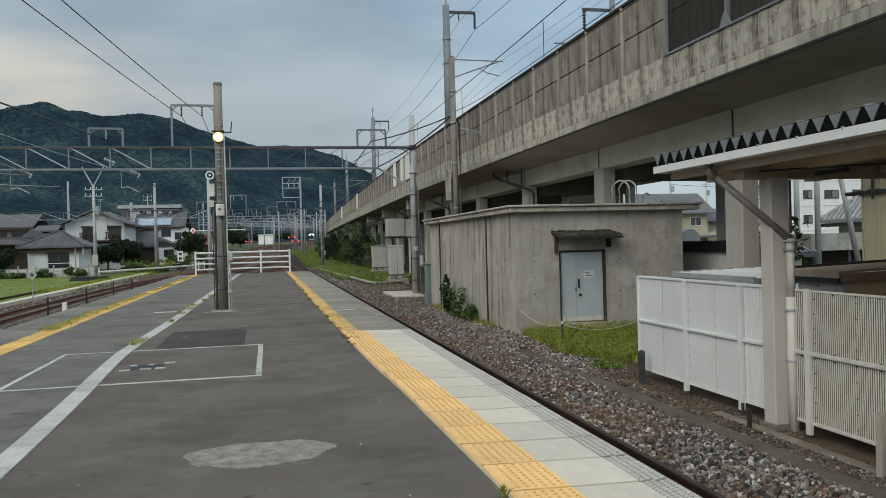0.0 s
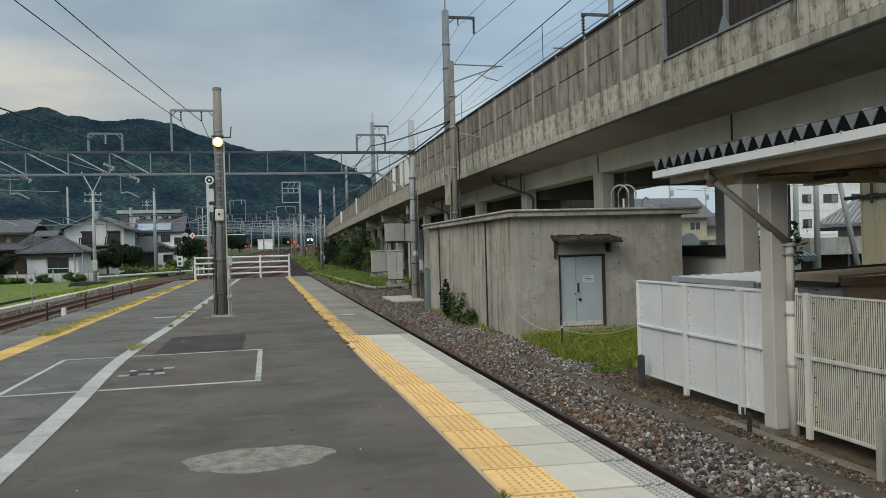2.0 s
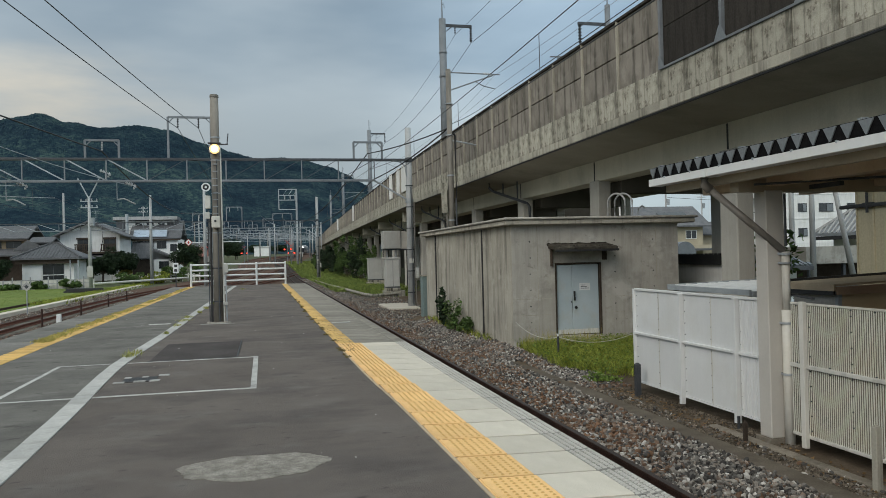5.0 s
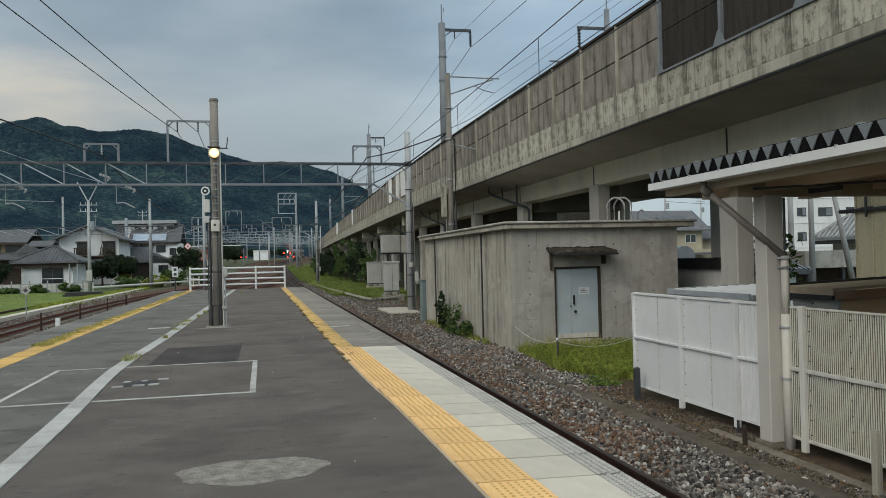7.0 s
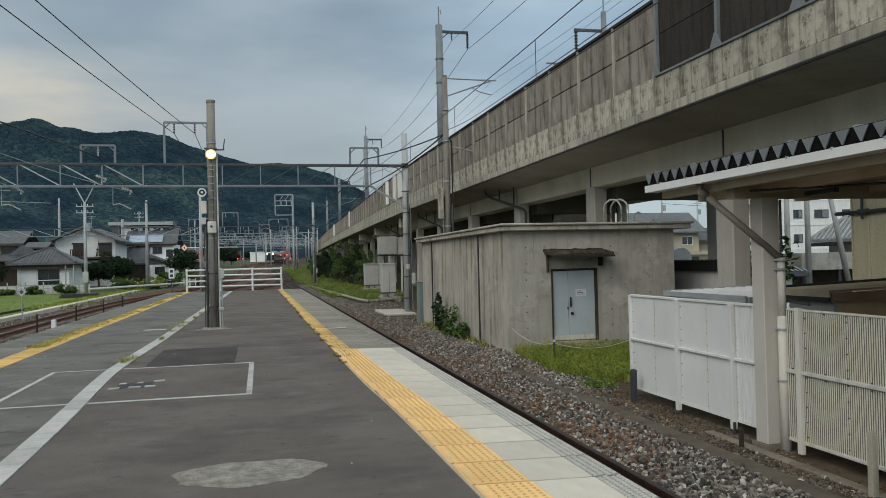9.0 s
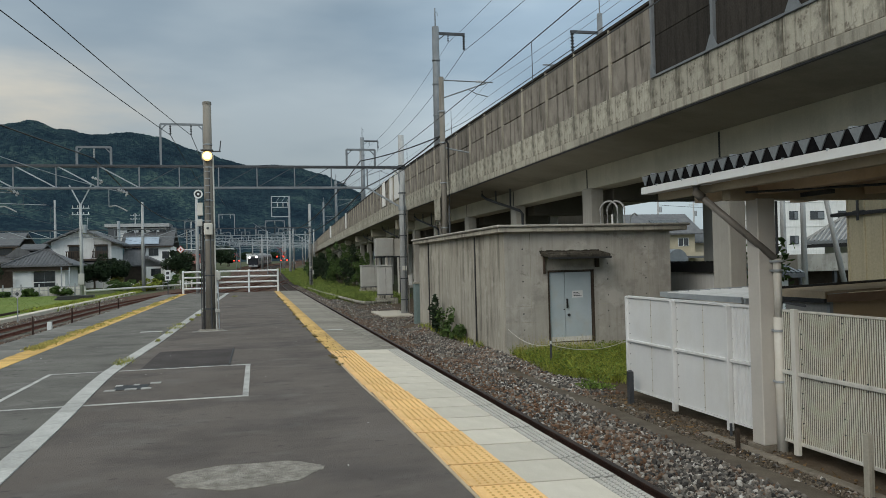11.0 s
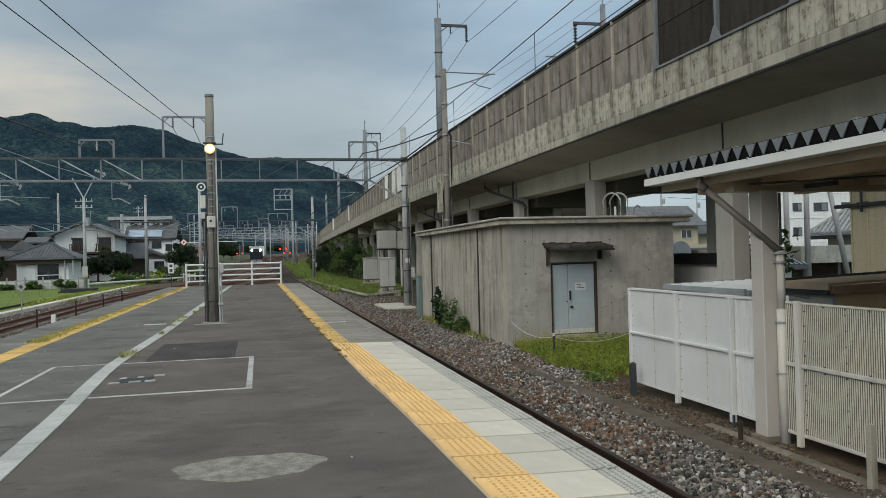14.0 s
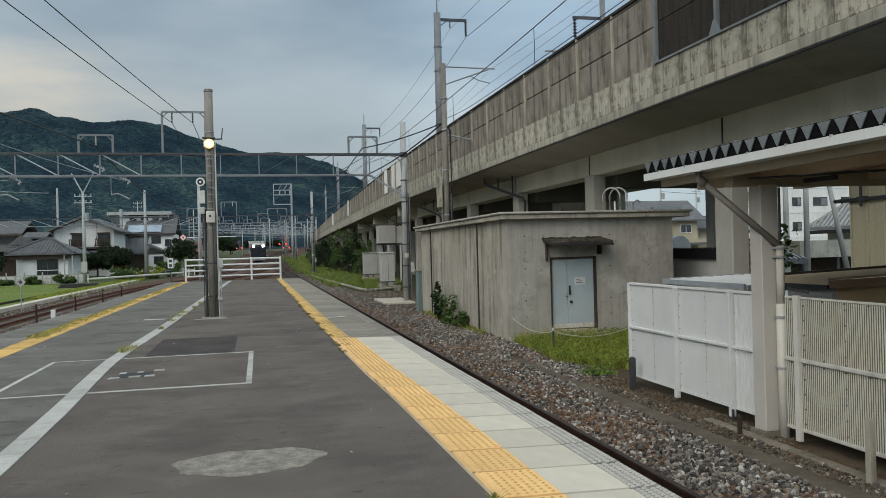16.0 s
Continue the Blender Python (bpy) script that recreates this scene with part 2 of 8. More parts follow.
# shade inside the grooves painted dark, with some rusty dirt in it
GROOVE_SHADE_DIRT = surf("groove_dirt", (0.19, 0.172, 0.14), (0.30, 0.275, 0.225), 2.5, 0.8, 0.1, 40, stain=(0.25, 0.18, 0.11), stain_scale=1.5, amount=0.6)
COLUMN_PAINT = surf("column_paint", (0.45, 0.425, 0.385), (0.51, 0.485, 0.44), 1.2, 0.6, 0.04, 30, stain=(0.44, 0.40, 0.34), stain_scale=0.8, amount=0.35, grain=0.08)
POLE_LIGHT = surf("pole_light", (0.34, 0.35, 0.35), (0.43, 0.44, 0.435), 1.6, 0.75, 0.15, 40, stain=(0.25, 0.25, 0.24), stain_scale=0.8, streak=0.25)
KERB = surf("dirty_kerb", (0.20, 0.175, 0.14), (0.30, 0.265, 0.215), 3.5, 0.95, 0.5, 50, stain=(0.10, 0.085, 0.066), stain_scale=1.6, amount=0.8, rnd=0.15)
TROUGH = surf("dirty_trough", (0.10, 0.084, 0.066), (0.155, 0.132, 0.104), 2.5, 0.95, 0.5, 40, stain=(0.065, 0.054, 0.042), stain_scale=1.2)
GALV = surf("galvanised", (0.27, 0.295, 0.31), (0.36, 0.385, 0.40), 3, 0.6, 0.05, 40, metal=0.2, grain=0.12)
STEEL_DARK = surf("dark_steel", (0.055, 0.06, 0.068), (0.09, 0.095, 0.10), 3, 0.6, 0.1, 40, metal=0.4)
BLACK = surf("black_rubber", (0.012, 0.012, 0.013), (0.025, 0.025, 0.025), 3, 0.6, 0.1, 40)
RUST = surf("rusty_rail", (0.034, 0.020, 0.016), (0.065, 0.034, 0.026), 4, 0.75, 0.4, 60, metal=0.1)
RAILTOP = surf("rail_head", (0.045, 0.034, 0.030), (0.075, 0.055, 0.047), 4, 0.6, 0.1, 60, metal=0.4)
BALLAST = None


def stone_material():
    """Crushed stone: each stone has its own tone, rust-brown in drifts."""
    m = bpy.data.materials.new("ballast")
    m.use_nodes = True
    nt = m.node_tree
    N, L = nt.nodes.new, nt.links.new
    bs = nt.nodes["Principled BSDF"]
    geo, co = N("ShaderNodeNewGeometry"), N("ShaderNodeTexCoord")
    tone = N("ShaderNodeValToRGB")
    cr = tone.color_ramp
    cr.elements[0].position, cr.elements[0].color = 0.0, (0.035, 0.033, 0.033, 1)
    cr.elements[1].position, cr.elements[1].color = 1.0, (0.52, 0.50, 0.47, 1)
    for p, c in ((0.3, (0.088, 0.083, 0.077, 1)), (0.62, (0.172, 0.162, 0.148, 1)), (0.8, (0.25, 0.222, 0.19, 1)), (0.9, (0.335, 0.318, 0.285, 1))):
        cr.elements.new(p).color = c
    L(geo.outputs["Random Per Island"], tone.inputs[0])
    n = N("ShaderNodeTexNoise")
    n.inputs["Scale"].default_value, n.inputs["Detail"].default_value = 0.7, 5
    L(co.outputs["Object"], n.inputs["Vector"])
    w = N("ShaderNodeTexWhiteNoise")
    w.noise_dimensions = "1D"
    L(geo.outputs["Random Per Island"], w.inputs["W"])
    add = N("ShaderNodeMath")
    L(n.outputs["Fac"], add.inputs[0])
    half = N("ShaderNodeMath")
    half.operation = "MULTIPLY"
    half.inputs[1].default_value = 0.45
    L(w.outputs["Value"], half.inputs[0])
    L(half.outputs[0], add.inputs[1])
    r = N("ShaderNodeMapRange")
    r.inputs["From Min"].default_value, r.inputs["From Max"].default_value = 0.81, 0.92
    r.inputs["To Max"].default_value = 0.6
    L(add.outputs[0], r.inputs["Value"])
    mix = N("ShaderNodeMix")
    mix.data_type = "RGBA"
    mix.inputs[7].default_value = (0.185, 0.096, 0.050, 1)
    L(r.outputs[0], mix.inputs[0]), L(tone.outputs[0], mix.inputs[6])
    L(mix.outputs[2], bs.inputs["Base Color"])
    bs.inputs["Roughness"].default_value = 0.9
    bs.inputs["Specular IOR Level"].default_value = 0.1
    return m


BALLAST = stone_material()


def forest_material():
    """Tree crowns on a far slope: each crown has its own green, stands differ in tone, all blued for distance haze."""
    m = bpy.data.materials.new("forest")
    m.use_nodes = True
    nt = m.node_tree
    N, L = nt.nodes.new, nt.links.new
    bs = nt.nodes["Principled BSDF"]
    co, cells, stands, ramp, tone = N("ShaderNodeTexCoord"), N("ShaderNodeTexVoronoi"), N("ShaderNodeTexNoise"), N("ShaderNodeValToRGB"), N("ShaderNodeMapRange")
    cells.inputs["Scale"].default_value = 0.13
    stands.inputs["Scale"].default_value, stands.inputs["Detail"].default_value = 0.007, 6
    L(co.outputs["Object"], cells.inputs["Vector"]), L(co.outputs["Object"], stands.inputs["Vector"])
    sep, add, half = N("ShaderNodeSeparateColor"), N("ShaderNodeMath"), N("ShaderNodeMath")
    L(cells.outputs["Color"], sep.inputs[0])
    half.operation = "MULTIPLY"
    half.inputs[1].default_value = 0.36
    L(sep.outputs[0], half.inputs[0])
    L(half.outputs[0], add.inputs[0]), L(stands.outputs["Fac"], add.inputs[1])
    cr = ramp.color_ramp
    # the blue of distance haze is mixed into these greens
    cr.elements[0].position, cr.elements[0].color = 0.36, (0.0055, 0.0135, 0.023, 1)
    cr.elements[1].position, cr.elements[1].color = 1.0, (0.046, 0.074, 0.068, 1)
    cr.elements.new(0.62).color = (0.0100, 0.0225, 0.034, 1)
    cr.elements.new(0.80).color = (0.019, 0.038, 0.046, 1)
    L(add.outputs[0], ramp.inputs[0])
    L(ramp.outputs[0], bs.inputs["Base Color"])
    bs.inputs["Roughness"].default_value = 0.95
    bs.inputs["Specular IOR Level"].default_value = 0.05
    return m


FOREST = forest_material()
BED_RUST = surf("bed_rust", (0.075, 0.046, 0.034), (0.15, 0.095, 0.07), 3, 0.95, 0.8, 22, stain=(0.11, 0.085, 0.065), stain_scale=0.3)
SOOT = surf("black_foam", (0.006, 0.006, 0.007), (0.012, 0.012, 0.012), 3, 0.9, 0.1, 40)
MOSS = surf("mossy_concrete", (0.035, 0.031, 0.025), (0.085, 0.076, 0.06), 5, 0.95, 0.8, 40, stain=(0.16, 0.145, 0.12), stain_scale=3.5, amount=0.5)
FOLD = surf("fold_steel", (0.17, 0.185, 0.195), (0.235, 0.25, 0.26), 3, 0.55, 0.05, 40, metal=0.2, grain=0.15)
BALLAST_BED = surf("ballast_bed", (0.028, 0.024, 0.021), (0.085, 0.072, 0.064), 16, 0.95, 1.0, 22, stain=(0.08, 0.046, 0.031), stain_scale=0.4, amount=0.8)
SOIL = surf("soil", (0.10, 0.075, 0.052), (0.16, 0.125, 0.09), 3, 0.95, 0.8, 30, stain=(0.06, 0.048, 0.034), stain_scale=0.8)
GROUND = surf("ground", (0.10, 0.095, 0.07), (0.075, 0.09, 0.04), 0.25, 0.95, 0.6, 10, stain=(0.055, 0.085, 0.025), stain_scale=0.05)
FIELD = surf("field_grass", (0.105, 0.15, 0.037), (0.17, 0.205, 0.062), 0.35, 0.95, 0.3, 50, stain=(0.11, 0.14, 0.045), stain_scale=0.15, grain=0.25)
GRASS = surf("grass", (0.175, 0.225, 0.033), (0.33, 0.35, 0.068), 2, 0.85, 0, 30, island=0.55, rnd=0)
GRASS_JOINT = surf("grass_joint", (0.22, 0.24, 0.06), (0.36, 0.34, 0.11), 2, 0.85, 0, 30, island=0.5, rnd=0)
GRASS_BANK = surf("grass_bank", (0.11, 0.165, 0.036), (0.25, 0.29, 0.075), 0.5, 0.85, 0, 30, island=0.7, rnd=0)
GRASS_DRY = surf("grass_dry", (0.34, 0.31, 0.09), (0.42, 0.36, 0.12), 2, 0.85, 0, 30, island=0.35, rnd=0)
LEAF = surf("leaf", (0.048, 0.09, 0.024), (0.092, 0.14, 0.04), 2, 0.75, 0, 30, island=0.5, rnd=0)
LEAF_BRIGHT = surf("leaf_bright", (0.10, 0.17, 0.03), (0.16, 0.22, 0.045), 2, 0.75, 0, 30, island=0.5, rnd=0)
LEAF_DARK = surf("leaf_dark", (0.012, 0.025, 0.011), (0.026, 0.044, 0.017), 2, 0.75, 0, 30, island=0.5, rnd=0)
MOSS_DRY = surf("dry_moss", (0.16, 0.13, 0.06), (0.24, 0.19, 0.085), 2, 0.9, 0, 30, island=0.4, rnd=0)
BARK = surf("bark", (0.07, 0.055, 0.042), (0.11, 0.09, 0.07), 8, 0.95, 0.6, 40)
CONC_POLE = surf("pole_concrete", (0.185, 0.17, 0.146), (0.255, 0.236, 0.205), 1.6, 0.85, 0.2, 40, stain=(0.12, 0.108, 0.09), stain_scale=0.8, streak=0.3, grain=0.2)
ROOF_TILE = surf("roof_tile", (0.068, 0.069, 0.074), (0.118, 0.119, 0.124), 1.5, 0.62, 0.2, 20)
ROOF_BLUE = surf("roof_metal", (0.30, 0.36, 0.43), (0.40, 0.46, 0.54), 1.5, 0.45, 0.1, 20, metal=0.2)
PLASTER = surf("plaster_white", (0.70, 0.70, 0.68), (0.78, 0.78, 0.76), 0.8, 0.9, 0.1, 30, stain=(0.55, 0.54, 0.50), streak=0.12, amount=0.3, grain=0.06)
PLASTER_CREAM = surf("plaster_cream", (0.42, 0.37, 0.27), (0.50, 0.445, 0.335), 0.8, 0.9, 0.15, 30)
PLASTER_TAN = surf("plaster_tan", (0.26, 0.20, 0.13), (0.33, 0.26, 0.18), 0.8, 0.9, 0.15, 30)
TIMBER = surf("timber_dark", (0.045, 0.034, 0.026), (0.075, 0.057, 0.043), 3, 0.8, 0.3, 30)
BROWN = surf("brown_metal", (0.25, 0.16, 0.105), (0.33, 0.215, 0.142), 1.2, 0.6, 0.1, 30, stain=(0.36, 0.27, 0.19), grain=0.15)
TAN_WALL = surf("tan_wall", (0.56, 0.42, 0.26), (0.64, 0.49, 0.31), 0.9, 0.85, 0.15, 30, stain=(0.45, 0.34, 0.22), stain_scale=0.7, grain=0.15)
TAN_ROOF = surf("tan_roof", (0.36, 0.28, 0.19), (0.48, 0.385, 0.275), 0.9, 0.85, 0.15, 30, stain=(0.22, 0.17, 0.12), stain_scale=0.7, grain=0.2)
CEILING_TAN = surf("ceiling_tan", (0.62, 0.50, 0.37), (0.70, 0.58, 0.44), 0.9, 0.8, 0.1, 30, stain=(0.36, 0.26, 0.17), stain_scale=0.7, grain=0.15)
TAN_STEEL = surf("tan_steel", (0.36, 0.30, 0.215), (0.44, 0.37, 0.27), 1.5, 0.6, 0.05, 30, stain=(0.26, 0.21, 0.15), grain=0.1)
BEIGE = surf("beige_metal", (0.60, 0.54, 0.37), (0.68, 0.62, 0.44), 0.8, 0.6, 0.08, 20, streak=0.15)
DOOR_BLUE = surf("door_paint", (0.40, 0.47, 0.50), (0.47, 0.54, 0.57), 1.2, 0.5, 0.04, 20, stain=(0.44, 0.42, 0.35), stain_scale=1.1, amount=0.5, grain=0.05)
GLASS = surf("window_glass", (0.012, 0.015, 0.017), (0.03, 0.035, 0.04), 1.0, 0.15, 0, 5)
ROOF_WHITE = surf("polycarbonate", (0.40, 0.42, 0.42), (0.50, 0.52, 0.52), 1.0, 0.35, 0.05, 20)
BOX_GREY = surf("cabinet_grey", (0.42, 0.415, 0.385), (0.50, 0.49, 0.455), 1.0, 0.6, 0.08, 20, stain=(0.33, 0.31, 0.27), streak=0.08)
TEAL = surf("teal_panel", (0.17, 0.23, 0.225), (0.22, 0.285, 0.275), 1.0, 0.5, 0.08, 20)
INSUL = surf("insulator", (0.55, 0.55, 0.54), (0.65, 0.65, 0.64), 2, 0.25, 0, 10)
NOISE_PANEL = surf("noise_panel", (0.038, 0.033, 0.028), (0.056, 0.049, 0.042), 0.6, 0.85, 0.1, 30, streak=0.5)
RED_LAMP = surf("red_lamp", (1.0, 0.05, 0.025), (1.0, 0.06, 0.03), 1, 0.4, 0, 5, emit=2.5, grain=0)
HEADLAMP = surf("headlamp_glow", (1.0, 0.97, 0.9), (1, 0.97, 0.9), 1, 0.4, 0, 5, emit=25.0, grain=0)
LAMP_GLOW = surf("lamp_glow", (1.0, 0.84, 0.58), (1, 0.84, 0.58), 1, 0.4, 0, 5, emit=6.0, grain=0)
STUD = surf("strip_stud", (0.42, 0.402, 0.365), (0.49, 0.47, 0.43), 5, 0.8, 0.2, 60, rnd=0.04, grain=0.15)
TACT_DOT = surf("tactile_dot", (0.52, 0.315, 0.105), (0.62, 0.385, 0.14), 5, 0.75, 0.2, 60, rnd=0.05)
RUST_BRIGHT = surf("rust_bright", (0.15, 0.060, 0.042), (0.22, 0.095, 0.065), 4, 0.8, 0.4, 60)
MAST = surf("mast_steel", (0.15, 0.165, 0.178), (0.205, 0.222, 0.235), 2, 0.6, 0.05, 40, metal=0.15, grain=0.15)
CONC_FRONT = surf("concrete_hut_front", (0.375, 0.357, 0.318), (0.465, 0.442, 0.395), 0.9, 0.92, 0.4, 50, stain=(0.31, 0.29, 0.25), stain_scale=1.1, streak=0.16, grain=0.25, smear=[((0.54, 0.52, 0.475), 0.52, 0.60, 0.6, 0.9), ((0.27, 0.255, 0.225), 0.56, 0.66, 0.6, 1.7), ((0.20, 0.185, 0.16), 0.62, 0.70, 0.6, 3.5)])
LAMP_HALO = surf("lamp_rim_glow", (1.0, 0.60, 0.24), (1, 0.60, 0.24), 1, 0.4, 0, 5, emit=1.1, grain=0)
ROOF_RED = surf("roof_red", (0.16, 0.062, 0.045), (0.2, 0.08, 0.06), 2, 0.7, 0.1, 20)
PIPE_GREY = surf("pipe_grey", (0.17, 0.155, 0.135), (0.23, 0.21, 0.185), 2, 0.55, 0.05, 20, grain=0.1)
RED = surf("red_paint", (0.45, 0.05, 0.035), (0.52, 0.07, 0.05), 2, 0.55, 0.05, 20)
TRAIN_DARK = surf("train_dark", (0.02, 0.022, 0.03), (0.03, 0.033, 0.042), 0.8, 0.75, 0.02, 10)
TRAIN_ROOF = surf("train_roof", (0.32, 0.32, 0.32), (0.4, 0.4, 0.4), 0.8, 0.6, 0.05, 10)
TRAIN_SIDE = surf("train_side", (0.17, 0.125, 0.115), (0.22, 0.165, 0.15), 0.8, 0.4, 0.03, 10, stain=(0.12, 0.09, 0.085))
TRAIN_STEEL = surf("train_steel", (0.42, 0.43, 0.44), (0.5, 0.51, 0.52), 0.8, 0.35, 0.03, 10, metal=0.6)

# ------------------------------------------------------------ mesh tools
class Geo:
    """Vertices and faces gathered into one mesh."""

    def __init__(self):
        self.v, self.f = [], []

    def add(self, vs, fs):
        n = len(self.v)
        self.v += [tuple(p) for p in vs]
        self.f += [tuple(i + n for i in q) for q in fs]
        return self

    def box(self, x0, x1, y0, y1, z0, z1):
        return self.add([(x, y, z) for z in (z0, z1) for y in (y0, y1) for x in (x0, x1)],
                        [(0, 2, 3, 1), (4, 5, 7, 6), (0, 1, 5, 4), (2, 6, 7, 3), (0, 4, 6, 2), (1, 3, 7, 5)])

    def frustum(self, p0, p1, r0, r1, n=10, caps=True):
        a, b = Vector(p0), Vector(p1)
        d = (b - a).normalized()
        u = d.orthogonal().normalized()
        w = d.cross(u)
        vs = []
        for c, r in ((a, r0), (b, r1)):
            vs += [c + r * (math.cos(2 * math.pi * i / n) * u + math.sin(2 * math.pi * i / n) * w) for i in range(n)]
        fs = [(i, (i + 1) % n, n + (i + 1) % n, n + i) for i in range(n)]
        if caps:
            fs += [tuple(reversed(range(n))), tuple(range(n, 2 * n))]
        return self.add(vs, fs)

    def bar(self, p0, p1, w, h=None):
        """A square-section bar from p0 to p1."""
        h = h or w
        a, b = Vector(p0), Vector(p1)
        d = (b - a).normalized()
        up = Vector((0, 0, 1)) if abs(d.z) < 0.95 else Vector((0, 1, 0))
        s = d.cross(up).normalized() * w / 2
        u = s.cross(d).normalized() * h / 2
        vs = [c + q for c in (a, b) for q in (-s - u, s - u, s + u, -s + u)]
        return self.add(vs, [(3, 2, 1, 0), (4, 5, 6, 7), (0, 1, 5, 4), (1, 2, 6, 5), (2, 3, 7, 6), (3, 0, 4, 7)])

    def tube(self, pts, r, n=6):
        P = [Vector(p) for p in pts]
        base = len(self.v)
        for i, p in enumerate(P):
            d = (P[min(i + 1, len(P) - 1)] - P[max(i - 1, 0)]).normalized()
            s = d.cross(Vector((0, 0, 1)))
            s = s.normalized() if s.length > 1e-4 else Vector((1, 0, 0))
            u = s.cross(d).normalized()
            self.v += [tuple(p + r * (math.cos(2 * math.pi * k / n) * s + math.sin(2 * math.pi * k / n) * u)) for k in range(n)]
        for i in range(len(P) - 1):
            for k in range(n):
                a, b = base + i * n + k, base + i * n + (k + 1) % n
                self.f.append((a, b, b + n, a + n))
        self.f.append(tuple(base + k for k in reversed(range(n))))
        self.f.append(tuple(base + (len(P) - 1) * n + k for k in range(n)))
        return self

    def prism(self, poly, a, b, axis="y"):
        """A polygon (pairs) pushed along an axis from a to b. Pairs are the two other axes in order."""
        n = len(poly)

        def place(p, t):
            return {"x": (t, p[0], p[1]), "y": (p[0], t, p[1]), "z": (p[0], p[1], t)}[axis]
        vs = [place(p, a) for p in poly] + [place(p, b) for p in poly]
        fs = [(i, (i + 1) % n, n + (i + 1) % n, n + i) for i in range(n)] + [tuple(reversed(range(n))), tuple(range(n, 2 * n))]
        return self.add(vs, fs)

    def mesh(self, name, bevel=0.0, smooth=False):
        me = bpy.data.meshes.new(name)
        me.from_pydata(self.v, [], self.f)
        bm = bmesh.new()
        bm.from_mesh(me)
        bmesh.ops.recalc_face_normals(bm, faces=bm.faces)
        if bevel:
            bmesh.ops.bevel(bm, geom=[e for e in bm.edges], offset=bevel, segments=1, affect="EDGES", clamp_overlap=True)
        bm.to_mesh(me)
        bm.free()
        if smooth:
            for p in me.polygons:
                p.use_smooth = True
        return me


def raw_mesh(name, verts, faces):
    me = bpy.data.meshes.new(name)
    me.from_pydata(verts, [], faces)
    return me


def part(name, g, material, parent=None, label="", bevel=0.0, smooth=False):
    me = g if isinstance(g, bpy.types.Mesh) else g.mesh(name, bevel, smooth)
    if not me.materials:
        me.materials.append(material)
    ob = new(name, me)
    if parent is not None:
        ob.parent = parent
    return tagged(ob, label)


def thing(name, at, label, category, group="", kind=""):
    ob = new(name)
    ob.empty_display_size = 0.2
    ob.location = at
    return tagged(ob, label, category, group, kind)


def whole(name, g, material, label, category, group="", kind="", at=(0, 0, 0), bevel=0.0, smooth=False):
    ob = part(name, g, material, None, "", bevel, smooth)
    ob.location = at
    return tagged(ob, label, category, group, kind)


def sag(p, q, drop, n=14):
    P, Q = Vector(p), Vector(q)
    return [P.lerp(Q, i / n) - Vector((0, 0, drop * 4 * (i / n) * (1 - i / n))) for i in range(n + 1)]


def leaves(count, place, size, flat=0.5, seed=1):
    """Many small bent leaves; place(rng) gives a point."""
    rng = random.Random(seed)
    v, f = [], []
    for _ in range(count):
        c = Vector(place(rng))
        s = size * rng.uniform(0.6, 1.3)
        d = Vector((rng.gauss(0, 1), rng.gauss(0, 1), rng.gauss(0, flat))).normalized()
        w = d.orthogonal().normalized()
        w.rotate(Matrix.Rotation(rng.uniform(0, 6.28), 3, d))
        n = d.cross(w)
        k = len(v)
        v += [c - d * s, c + w * s * 0.5 + n * s * 0.12, c + d * s, c - w * s * 0.5 + n * s * 0.12]
        f += [(k, k + 1, k + 2), (k, k + 2, k + 3)]
    return raw_mesh("leaves", [tuple(p) for p in v], f)


def blades(count, place, height, seed=1, lean=0.35, width=0.012):
    rng = random.Random(seed)
    v, f = [], []
    for _ in range(count):
        x, y, z = place(rng)
        h = height * rng.uniform(0.45, 1.25)
        a = rng.uniform(0, 6.28)
        wx, wy = width * math.cos(a), width * math.sin(a)
        lx, ly = rng.gauss(0, lean) * h, rng.gauss(0, lean) * h
        k = len(v)
        v += [(x - wx, y - wy, z), (x + wx, y + wy, z), (x + lx * 0.4 + wx * 0.7, y + ly * 0.4 + wy * 0.7, z + h * 0.6),
              (x + lx * 0.4 - wx * 0.7, y + ly * 0.4 - wy * 0.7, z + h * 0.6), (x + lx, y + ly, z + h)]
        f += [(k, k + 1, k + 2, k + 3), (k + 3, k + 2, k + 4)]
    return raw_mesh("blades", v, f)


# ------------------------------------------------------------ the lie of the land
RAIL_Z, BED_Z, GROUND_Z = -1.15, -1.32, -1.4
EDGE_X, LEFT_X, END_Y = 2.42, -5.27, 48.0


def curve_at(y, ys, vs):
    """Smooth reading of a profile."""
    if y <= ys[0]:
        return vs[0]
    for i in range(len(ys) - 1):
        if y <= ys[i + 1]:
            u = (y - ys[i]) / (ys[i + 1] - ys[i])
            m0 = (vs[i + 1] - vs[i - 1]) / (ys[i + 1] - ys[i - 1]) if i else 0.0
            m1 = (vs[i + 2] - vs[i]) / (ys[i + 2] - ys[i]) if i + 2 < len(vs) else (vs[i + 1] - vs[i]) / (ys[i + 1] - ys[i])
            h = ys[i + 1] - ys[i]
            return ((2 * u ** 3 - 3 * u * u + 1) * vs[i] + (u ** 3 - 2 * u * u + u) * h * m0
                    + (3 * u * u - 2 * u ** 3) * vs[i + 1] + (u ** 3 - u * u) * h * m1)
    return vs[-1] + (y - ys[-1]) * (vs[-1] - vs[-2]) / (ys[-1] - ys[-2])


